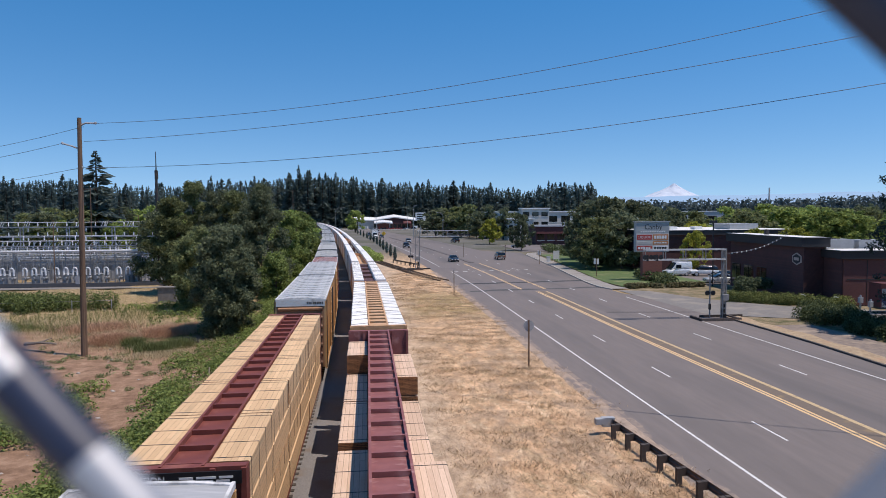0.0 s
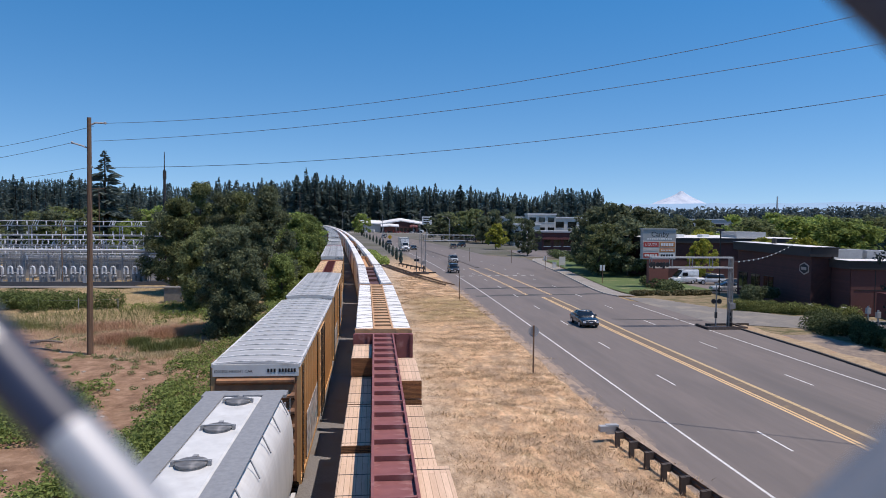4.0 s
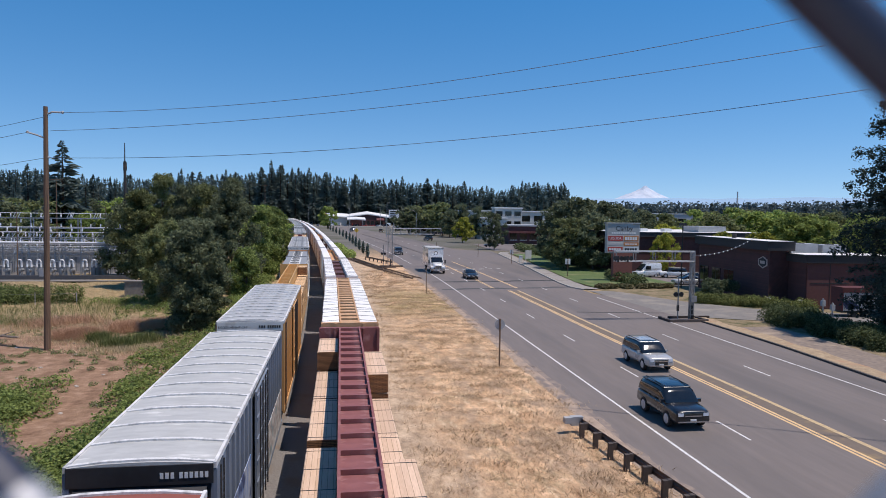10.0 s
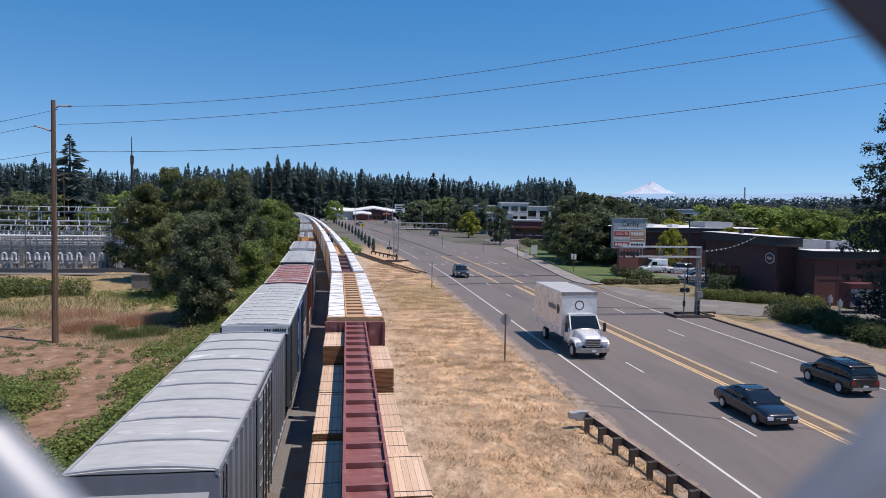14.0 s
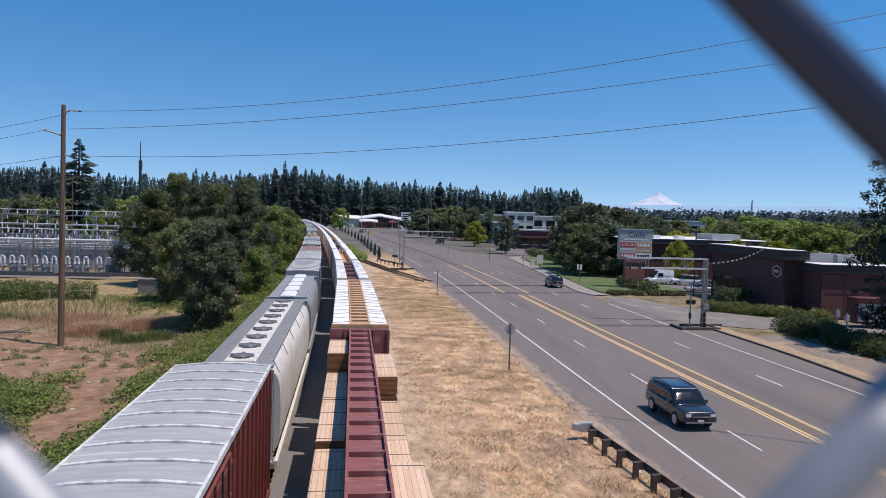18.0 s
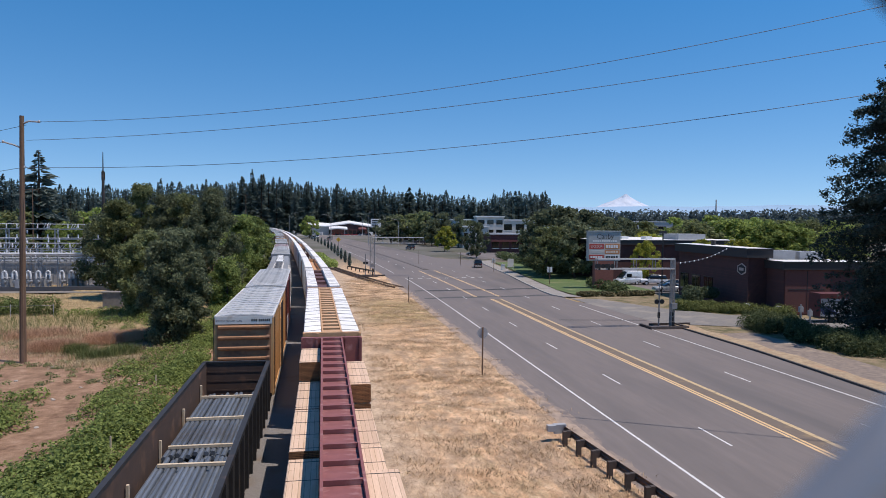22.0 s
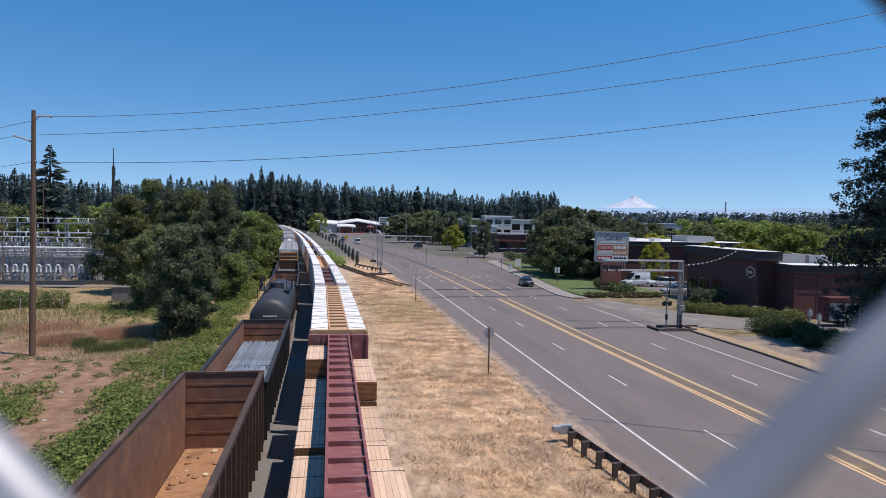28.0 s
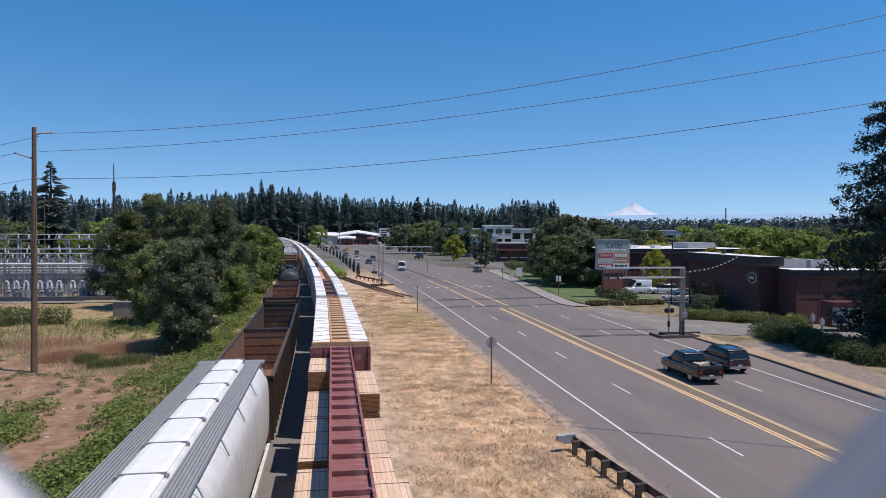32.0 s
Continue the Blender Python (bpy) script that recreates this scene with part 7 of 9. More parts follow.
for i in range(6):
    copy_thing(bay, pose(-40.5 - 6.6 * i, 119.2, 0.12))
rack(-98, -36.5, 117.5, 6.9, 9, (6.75, 5.6), "grey steel bus rack with white insulators")
rack(-98, -37, 126, 9.0, 9, (8.9, 7.2), "tall grey steel rack with switches")
for i in range(14):
    x = -37.6 - 4.3 * i
    t = thing("disconnect_switch", "open grey disconnect switch on a rack", "switch", "switches on the racks", at=pose(x, 126, 8.98))
    part("switch_base", Geo().box(-0.5, 0.5, -0.1, 0.1, 0, 0.1), SS_STEEL, t)
    for k in (-0.4, 0, 0.4):
        part("switch_arm", Geo().tube([(k, 0, 0.1), (k + 0.35, 0, 0.75 + 0.1 * (i % 3))], 0.05, 5), PORCELAIN, t)
for x, y, h in ((-47.5, 109.5, 10.2), (-41.0, 128, 11), (-62, 109.5, 10)):
    far_pole(x, y, h, 0.1, "yard_light", "thin pale yard light post", 0)
ctl = thing("control_house", "pale metal control house in the yard", "shed", at=pose(-50, 121, 0.1))
part("wall", Geo().box(-12, 13, 0, 5, 0, 3.4), material("pale_metal_wall", (0.46, 0.46, 0.46), (0.36, 0.36, 0.365), 2, 0.6), ctl)
for k in range(6):
    part("louvre", Geo().box(-10.5 + 4 * k, -9.3 + 4 * k, -0.04, 0, 0.2, 2.6), SS_GREY, ctl)
part("roof", Geo().prism([(-12.3, 3.4), (13.3, 3.4), (13.3, 3.55), (-12.3, 3.55)], -0.3, 5.3), SS_GREY, ctl)

# ================================================================ right-hand road furniture
guard = thing("guardrail", "dark weathered guardrail on wooden posts by the road", "guardrail")
GUARD_WOOD = material("dark_post_wood", (0.085, 0.065, 0.055), (0.05, 0.04, 0.035), 6, 0.85, 0.02, rand=0.15)
GUARD_STEEL = material("rusted_beam", (0.16, 0.13, 0.115), (0.10, 0.08, 0.07), 4, 0.6, 0.005, 0.4, stain=(0.2, 0.12, 0.08), stain_scale=1.0)


def gx(y):
    return float(np.interp(y, [-40, 10, 21, 31.5], [13.1, 13.0, 12.35, 11.3]))


post_me = Geo().box(-0.1, 0.1, -0.1, 0.1, -0.1, 0.72).box(0.1, 0.28, -0.09, 0.09, 0.42, 0.74).mesh("guard_post", GUARD_WOOD)
for i in range(32):
    y = 30.6 - i * 1.4
    part("guard_post", post_me, None, guard, at=pose(gx(y), y, 0))
rings = []
for i in range(30):
    y = 31.6 - i * 1.6
    x = gx(y) + 0.3
    rings.append([(x + d, y, z) for d, z in ((0, 0.42), (0.07, 0.46), (0.07, 0.53), (0.0, 0.58), (0.07, 0.63), (0.07, 0.70), (0, 0.75), (-0.012, 0.75), (0.05, 0.70), (0.05, 0.63), (-0.015, 0.58), (0.05, 0.53), (0.05, 0.46), (-0.012, 0.42))])
part("beam", Geo().loft(rings), GUARD_STEEL, guard)
part("end_terminal", Geo().box(gx(31.6) - 0.15, gx(31.6) + 0.45, 31.4, 31.7, 0.36, 0.8).box(gx(31.6) - 0.5, gx(31.6) - 0.1, 31.3, 31.6, 0.5, 0.78), GREY_PAINT, guard)
g2 = thing("guardrail", "short rusty guardrail by the railway siding", "guardrail")
for i in range(7):
    part("guard_post", post_me, None, g2, at=pose(5.6 + i * 0.75, 154 - i * 2.6, 0))
part("beam", Geo().loft([[(5.6 + 0.75 * k + 0.3, 154 - 2.6 * k, z) for z in (0.42, 0.75)] + [(5.6 + 0.75 * k + 0.36, 154 - 2.6 * k, z) for z in (0.75, 0.42)] for k in (0, 6)]), GUARD_STEEL, g2)


def road_sign(x, y, h, shape, label, face=SS_GREY, turn=0, w=0.38):
    t = thing("road_sign", label, "road sign", at=pose(x, y, gz(x, y), 0, 0, turn))
    part("post", Geo().box(-0.045, 0.045, -0.045, 0.045, -0.1, h), WOOD_POLE, t)
    if shape == "round":
        g = Geo().loft([[(w * math.cos(6.283 * k / 24), d, h - 0.42 + w * math.sin(6.283 * k / 24)) for k in range(24)] for d in (0.05, 0.065)])
    elif shape == "diamond":
        g = Geo().loft([[(w * 1.2 * math.cos(1.5708 * k), d, h - 0.45 + w * 1.2 * math.sin(1.5708 * k)) for k in range(4)] for d in (0.05, 0.065)])
    else:
        g = Geo().box(-w, w, 0.05, 0.065, h - 1.0, h - 0.05)
    part("sign_plate", g, face, t)
    return t


road_sign(11.0, 46.0, 3.35, "round", "round grey sign back on a brown post", GREY_PAINT)
road_sign(11.3, 89.7, 3.3, "plain", "narrow sign edge-on on a brown post", GREY_PAINT, 88, 0.25)
YEL = material("sign_yellow", (0.70, 0.42, 0.03), (0.62, 0.37, 0.03), 3, 0.5)
road_sign(6.0, 262, 4.2, "diamond", "yellow diamond warning sign", YEL, 0, 0.75)
road_sign(36.5, 143, 3.0, "plain", "small white rectangular sign by the lawn", WHITE_PAINT, 0, 0.35)
road_sign(33.8, 166, 3.2, "plain", "thin road sign on the median", GREY_PAINT, 60, 0.3)
road_sign(24.2, 172, 3.4, "plain", "thin road sign on the median", GREY_PAINT, 80, 0.3)
road_sign(38.5, 112, 3.2, "plain", "small white sign in the lawn", WHITE_PAINT, 0, 0.45)
bd = thing("notice_board", "white notice board beside the pavement", "notice board", at=pose(42.2, 150, 0.1))
part("board", Geo().box(-0.7, 0.7, -0.05, 0.05, 0.5, 2.4), WHITE_PAINT, bd)
for s in (-1, 1):
    part("leg", Geo().box(s * 0.6 - 0.06, s * 0.6 + 0.06, -0.04, 0.04, -0.1, 0.5), WHITE_PAINT, bd)
ct = thing("info_box", "white cabinet standing on the verge", "cabinet", at=pose(39.6, 147, 0.1))
part("case", Geo().box(-0.35, 0.35, -0.3, 0.3, 0, 1.3).box(-0.4, 0.4, -0.35, 0.35, 1.3, 1.38), WHITE_PAINT, ct)


def signal_gantry(px_, py_, reach, z0, z1, label, mirror, hw, cases):
    """A railway-crossing mast with a lattice arm over the road."""
    t = thing("signal_gantry", label, "signal gantry", at=pose(px_, py_, 0))
    for dx in (-hw, hw):
        for dy in (-hw, hw):
            part("mast_leg", Geo().box(dx - 0.045, dx + 0.045, dy - 0.045, dy + 0.045, 0, z1 + 0.1), MAST, t)
    n = int(z1 / (hw * 3.4))
    for k in range(n):
        z, dz = 0.2 + k * (z1 - 0.3) / n, (z1 - 0.3) / n
        a, b = (-hw, hw) if k % 2 else (hw, -hw)
        g = Geo()
        for d in (-hw, hw):
            g.tube([(a, d, z), (b, d, z + dz)], 0.025, 4)
            g.tube([(d, a, z), (d, b, z + dz)], 0.025, 4)
        part("lacing", g, MAST, t)
    e = -reach if mirror else reach
    for d in (-0.3, 0.3):
        for z in (z0, z1):
            part("arm_chord", Geo().box(min(0, e), max(0, e), d - 0.05, d + 0.05, z - 0.07, z + 0.07), ARM_WHITE, t)
    n = int(reach / 1.7)
    for i in range(n + 1):
        x = e * i / n
        g = Geo()
        for d in (-0.3, 0.3):
            g.box(x - 0.035, x + 0.035, d - 0.035, d + 0.035, z0, z1)
        g.box(x - 0.035, x + 0.035, -0.3, 0.3, z0 - 0.035, z0 + 0.035)
        if i < n and not mirror:
            g.tube([(x, 0.3, z0), (e * (i + 1) / n, 0.3, z1)], 0.03, 4)
        part("arm_brace", g, MAST, t)
    for x in (e * 0.98, e * 0.86):
        s = part("signal_head", Geo().box(x - 0.08, x + 0.08, -0.52, -0.35, z0 - 0.1, z0 + 0.55), BLACK_PAINT, t)
        for dx in (-0.32, 0.32):
            part("signal_disc", Geo().loft([[(x + dx + q * math.cos(k * 0.524), -0.56 + dd, z0 + 0.3 + q * math.sin(k * 0.524)) for k in range(12)] for q, dd in ((0.24, 0.0), (0.24, 0.04))]), BLACK_PAINT, s)
    part("equipment_case", Geo().box(-0.3, 0.3, -0.55, -0.2, 1.9, 2.5), MAST, t)
    m = part("side_mast", Geo().tube([(-1.3, 0.3, 0), (-1.3, 0.3, 4.3)], 0.07, 8), MAST, t)
    for dx in (-0.3, 0.3):
        part("flasher", Geo().loft([[(-1.3 + dx + q * math.cos(k * 0.524), 0.2 + dd, 2.6 + q * math.sin(k * 0.524)) for k in range(12)] for q, dd in ((0.25, 0.0), (0.25, 0.08))]), BLACK_PAINT, m)
    part("cross_arm", Geo().box(-1.4, -1.2, 0.2, 0.4, 0.9, 1.5), BLACK_PAINT, m)
    for k in range(3):
        part("case_bracket", Geo().box(-0.12 + 0.05 * k, 0.16 + 0.05 * k, -0.3 + 0.1 * k, 0.1 + 0.1 * k, 0.1 + 0.5 * k, 0.5 + 0.5 * k), BLACK_PAINT, t)
    for sx in (-3.0, 0.9):
        part("base_guard", Geo().box(sx - 0.14, sx + 0.14, -1.5, 0.9, 0.0, 0.26), GUARD_WOOD, t)
    part("base_guard", Geo().box(-3.1, 1.0, -1.72, -1.54, 0.0, 0.30), GUARD_STEEL, t)
    part("base_guard", Geo().box(-2.0, 2.6, 0.92, 1.1, 0.0, 0.24), GUARD_WOOD, t)
    return t


MAST = material("galvanised_mast", (0.30, 0.30, 0.295), (0.20, 0.20, 0.20), 3, 0.6, 0, 0.2, stain=(0.13, 0.12, 0.115), stain_scale=1.2, stain_at=0.58)
ARM_WHITE = material("weathered_white_steel", (0.66, 0.64, 0.61), (0.52, 0.50, 0.48), 2, 0.55, stain=(0.36, 0.33, 0.31), stain_scale=0.9, stain_at=0.62)
signal_gantry(35.75, 65.3, 8.4, 6.05, 7.05, "grey lattice crossing gantry over the road edge", True, 0.16, 1)
signal_gantry(9.6, 133.2, 10.0, 6.5, 7.6, "grey lattice crossing gantry with flashing-light heads", False, 0.42, 2)

# bulbs on strings
lights = thing("string_lights", "string of small white bulbs over the car park", "string lights")
for (a, b) in (((36.1, 65.4, 6.6), (49.6, 76, 8.2)),):
    a, b = Vector(a), Vector(b)
    pts = [a.lerp(b, i / 14) - Vector((0, 0, 0.5 * math.sin(math.pi * i / 14))) for i in range(15)]
    part("cord", Geo().tube([tuple(p) for p in pts], 0.012, 4), WIRE, lights)
    for p in pts[1:-1]:
        part("bulb", shared("bulb", lambda: Geo().loft([[(q * math.cos(k * 1.047), q * math.sin(k * 1.047), z) for k in range(6)] for q, z in ((0.02, 0.06), (0.08, 0), (0.06, -0.08), (0.01, -0.11))]).mesh("bulb", WHITE_PAINT)), None, lights, at=Matrix.Translation(p))

# pylon sign
CREAM = material("cream_panel", (0.60, 0.55, 0.50), (0.52, 0.48, 0.43), 2, 0.6)
SIGN_GREY = material("sign_grey", (0.36, 0.38, 0.38), (0.30, 0.32, 0.32), 2, 0.6)
SIGN_RED = material("sign_red", (0.46, 0.06, 0.045), (0.38, 0.05, 0.04), 2, 0.5)
SIGN_ORANGE = material("sign_orange", (0.55, 0.24, 0.09), (0.46, 0.2, 0.08), 2, 0.5)
py = thing("pylon_sign", "grey and cream shopping-centre pylon sign", "sign", at=pose(45.15, 105, 0))
part("base", Geo().box(-1.6, 1.6, -0.5, 0.5, 0, 4.6), material("sign_brick", (0.26, 0.10, 0.075), (0.19, 0.07, 0.055), 6, 0.85), py)
part("frame", Geo().box(-2.75, 2.75, -0.45, 0.45, 4.6, 9.4).box(-2.9, 2.9, -0.55, 0.55, 9.35, 9.5), SIGN_GREY, py)
part("title_lettering", lettering("Canby", 1.15, INK), None, py, at=pose(0.1, -0.46, 8.55, 90, 0, 0))
part("cream_field", Geo().box(-2.7, 2.7, -0.48, -0.45, 4.7, 7.55), CREAM, py)
for k in range(11):
    part("letter_bar", shared("letterbar", lambda: Geo().box(0, 0.28, -0.49, -0.45, 7.72, 7.95).mesh("letter_bar", WHITE_PAINT)), None, py, at=pose(-2.0 + k * 0.38, 0, 0))
for (x0, x1, z0, z1, m, wrd) in ((-2.6, -0.1, 6.55, 7.35, SIGN_RED, "LIQUOR"), (0.05, 2.6, 6.5, 7.4, SIGN_ORANGE, ""), (-2.6, -0.1, 5.9, 6.3, CREAM, ""), (0.05, 2.6, 5.75, 6.35, SIGN_ORANGE, ""), (-2.6, -0.1, 4.85, 5.6, SIGN_RED, ""), (0.05, 2.6, 4.85, 5.6, WHITE_PAINT, "")):
    pn = part("tenant_panel", Geo().box(x0, x1, -0.5, -0.47, z0, z1), m, py)
    if wrd:
        part("lettering", lettering(wrd, 0.55, WHITE_PAINT), None, pn, at=pose((x0 + x1) / 2, -0.51, (z0 + z1) / 2, 90, 0, 0))
    else:
        for k in range(5):
            w = (x1 - x0) * 0.13
            part("letter_bar", Geo().box(x0 + 0.2 + k * (w + 0.1), x0 + 0.2 + k * (w + 0.1) + w, -0.515, -0.5, z0 + 0.2, z1 - 0.2), INK if m in (WHITE_PAINT, CREAM) else WHITE_PAINT, pn)

# ================================================================ buildings
def brick_material(name, c1, c2, mortar):
    m = bpy.data.materials.new(name)
    m.use_nodes = True
    N, L = m.node_tree.nodes, m.node_tree.links
    tc, mp, br = N.new("ShaderNodeTexCoord"), N.new("ShaderNodeMapping"), N.new("ShaderNodeTexBrick")
    mp.inputs["Rotation"].default_value = (radians(90), 0, radians(45))
    L.new(tc.outputs["Object"], mp.inputs[0])
    L.new(mp.outputs[0], br.inputs["Vector"])
    for i, c in (("Color1", c1), ("Color2", c2), ("Mortar", mortar)):
        br.inputs[i].default_value = (*c, 1)
    br.inputs["Scale"].default_value, br.inputs["Mortar Size"].default_value = 1.0, 0.008
    br.inputs["Brick Width"].default_value, br.inputs["Row Height"].default_value = 0.4, 0.2
    n = N.new("ShaderNodeTexNoise")
    n.inputs["Scale"].default_value = 0.8
    L.new(tc.outputs["Object"], n.inputs["Vector"])
    hs = N.new("ShaderNodeHueSaturation")
    mr = N.new("ShaderNodeMapRange")
    mr.inputs[3].default_value, mr.inputs[4].default_value = 0.8, 1.2
    L.new(n.outputs["Fac"], mr.inputs[0])
    L.new(mr.outputs[0], hs.inputs["Value"])
    L.new(br.outputs[0], hs.inputs["Color"])
    L.new(hs.outputs[0], N["Principled BSDF"].inputs[0])
    N["Principled BSDF"].inputs["Roughness"].default_value = 0.85
    return m


BRICK = brick_material("dark_red_brick", (0.098, 0.040, 0.038), (0.076, 0.033, 0.032), (0.064, 0.037, 0.035))
FASCIA = material("slate_fascia", (0.040, 0.036, 0.037), (0.03, 0.027, 0.028), 2, 0.75)
ROOF_WHITE = material("white_membrane", (0.74, 0.73, 0.70), (0.64, 0.63, 0.6), 0.8, 0.7, stain=(0.52, 0.5, 0.47), stain_scale=0.3)


def block(parent, x0, x1, y0, y1, z, fh=1.25, over=0.5, wall=BRICK):
    part("wall", Geo().box(x0, x1, y0, y1, -0.1, z - fh), wall, parent)
    part("fascia", Geo().box(x0 - over, x1 + over, y0 - over, y1 + over, z - fh, z - 0.12), FASCIA, parent)
    part("parapet_cap", Geo().box(x0 - over - 0.08, x1 + over + 0.08, y0 - over - 0.08, y1 + over + 0.08, z - 0.12, z), BLACK_PAINT, parent)
    part("roof_membrane", Geo().box(x0 - over + 0.15, x1 + over - 0.15, y0 - over + 0.15, y1 + over - 0.15, z, z + 0.02), ROOF_WHITE, parent)


REST = pose(51.15, 75.65, 0, 0, 0, -5.2)
bl = thing("brick_restaurant", "dark brick restaurant with slate fascia and flat white roof", "restaurant", at=REST)
block(bl, 0.5, 2.9, 0.5, 20.3, 7.75, 1.15)
block(bl, 2.92, 13.0, -3.2, 0.48, 6.35, 0.95, 0.35)
block(bl, 3.42, 13.0, 0.84, 12.0, 6.3, 0.95, 0.0)
part("far_parapet", Geo().box(3.42, 3.6, 0.9, 12.0, 6.3, 7.5), ROOF_WHITE, bl, "white inner face of the parapet")
for y in (9.5, 13.2, 17):
    w = part("window", Geo().box(0.44, 0.5, y, y + 2.6, 1.0, 3.4), GLASS_DARK, bl)
    part("window_frame", Geo().box(0.40, 0.44, y - 0.08, y + 2.68, 3.4, 3.5).box(0.40, 0.44, y + 1.26, y + 1.34, 1.0, 3.4), BLACK_PAINT, w)
# Lighter panel paints the sunlit stretch of the brick front.
part("brick_panel", Geo().box(3.0, 8.6, -3.32, -3.2, 0.1, 5.35), material("sunlit_brick_tone", (0.15, 0.058, 0.050), (0.12, 0.047, 0.042), 3, 0.85), bl)
part("panel_joint", Geo().box(3.4, 8.0, -3.35, -3.32, 3.0, 3.08), FASCIA, bl)
part("panel_joint", Geo().box(5.7, 5.76, -3.35, -3.32, 0.4, 5.3), FASCIA, bl)
part("soffit_band", Geo().box(0.02, 0.06, -0.02, 20.6, 6.75, 6.85), material("band_grey", (0.075, 0.066, 0.066), (0.06, 0.053, 0.053), 2, 0.75), bl)
EMB = material("emblem_pale", (0.50, 0.42, 0.38), (0.42, 0.35, 0.32), 2, 0.5)
em = Geo()
hexo = [(1.2 * math.cos(1.0472 * k + 0.5236), 0.76 * math.sin(1.0472 * k + 0.5236)) for k in range(6)]
em.loft([[(0.46 - d, 1.9 + a, 5.1 + b) for a, b in hexo] for d in (0.0, 0.06)])
emb = part("emblem", em, EMB, bl, "orange hexagonal emblem plate")
em = Geo()
em.loft([[(0.40 - d, 1.9 + a * 0.8, 5.1 + b * 0.8) for a, b in hexo] for d in (0.0, 0.03)])
part("emblem_field", em, FASCIA, emb)
part("emblem_bar", Geo().box(0.34, 0.37, 1.35, 2.45, 4.92, 5.28), EMB, emb)
for x, y, a, b, h, m in ((5.4, 2.4, 3.2, 2.4, 1.15, GREY_PAINT), (9.0, 2.2, 3.0, 2.2, 1.05, GREY_PAINT), (4.4, 5.5, 1.2, 1.2, 0.9, ROOF_WHITE)):
    u = thing("rooftop_unit", "boxy pale rooftop air-conditioning unit", "rooftop unit", "rooftop units", at=REST @ pose(x, y, 6.32))
    part("case", Geo().box(-a / 2, a / 2, -b / 2, b / 2, 0, h), m, u)
    part("fan_grille", Geo().loft([[(0.5 * math.cos(k * 0.524), 0.5 * math.sin(k * 0.524), z) for k in range(12)] for z in (h, h + 0.06)]), FASCIA, u)
u = thing("rooftop_vent", "dark exhaust vent on the roof", "vent", at=REST @ pose(1.7, 12, 7.77))
part("duct", Geo().tube([(0, 0, 0), (0, 0, 0.7)], 0.3, 10), FASCIA, u)
for x, y in ((50.9, 74.9), (53.0, 72.0)):
    u = thing("utility_meter", "white utility box on the brick wall", "utility box", at=pose(x, y, 0))
    part("case", Geo().box(-0.25, 0.25, -0.2, 0.2, 0.0, 1.1), WHITE_PAINT, u)
# painted trailer by the shrubs
tr = thing("trailer", "red, white and blue painted box trailer", "trailer", at=pose(55.6, 66.4, 0, 0, 0, -6) @ Matrix.Diagonal((0.72, 0.9, 0.98, 1)))
# Tree shade is put into the colours: white body grey, red darkened.
part("body", Geo().box(-3.0, 3.0, -1.1, 1.1, 0.75, 2.75), GREY_PAINT, tr)
TRAILER_RED_SHADED = material("tree_shaded_trailer_red", (0.11, 0.025, 0.023), (0.08, 0.019, 0.018), 2, 0.7)
part("red_band", Geo().box(-3.1, 3.1, -1.15, 1.15, 2.75, 3.3), TRAILER_RED_SHADED, tr)
NAVY = material("navy_paint", (0.03, 0.045, 0.12), (0.025, 0.035, 0.10), 2, 0.5)
g = Geo()
g.poly([(-3.3, -1.112, 1.7), (-1.6, -1.112, 2.0), (-0.2, -1.112, 1.0), (-2.4, -1.112, 0.95)])
part("navy_stripe", g, NAVY, tr)
part("red_corner", Geo().box(-3.12, -2.95, -1.14, 1.14, 0.75, 3.3), TRAILER_RED_SHADED, tr)
for x in (-1.2, 0.2):
    part("wheel", Geo().loft([[(x + 0.38 * math.cos(k * 0.524), yy, 0.38 + 0.38 * math.sin(k * 0.524)) for k in range(12)] for yy in (-1.12, -0.85)]), RUBBER, tr)
part("chassis", Geo().box(-3.0, 4.0, -0.9, 0.9, 0.5, 0.75), BLACK_PAINT, tr)
for x, y, h in ((50.2, 64.6, 2.2), (51.0, 64.2, 1.8)):
    u = thing("utility_post", "grey utility post beside the shrubs", "post", at=pose(x, y, 0))
    part("shaft", Geo().tube([(0, 0, -0.1), (0, 0, h)], 0.09, 8), GREY_PAINT, u)
    part("box", Geo().box(-0.2, 0.2, -0.15, 0.15, h - 0.8, h - 0.2), GREY_PAINT, u)
# shopping centre behind
sc = thing("shopping_centre", "long brick shop row with slate parapet", "shops")
block(sc, 52, 82, 122, 150, 7.6, 0.9, 0.5)
part("roof_box", Geo().box(68.9, 74.7, 124, 130, 7.6, 8.75), GREY_PAINT, sc)
for x in (58, 63, 70):
    part("rooftop_fan", Geo().box(x, x + 1.4, 126, 128, 7.6, 8.2), WHITE_PAINT, sc)
lp = thing("lamp_post", "dark car-park lamp post with boxy head", "lamp post", at=pose(50.3, 95, 0))
part("shaft", Geo().tube([(0, 0, 0), (0, 0, 9.3)], 0.09, 8), BLACK_PAINT, lp)
part("lamp_head", Geo().box(-0.45, 0.45, -0.3, 0.3, 9.3, 9.65), BLACK_PAINT, lp)


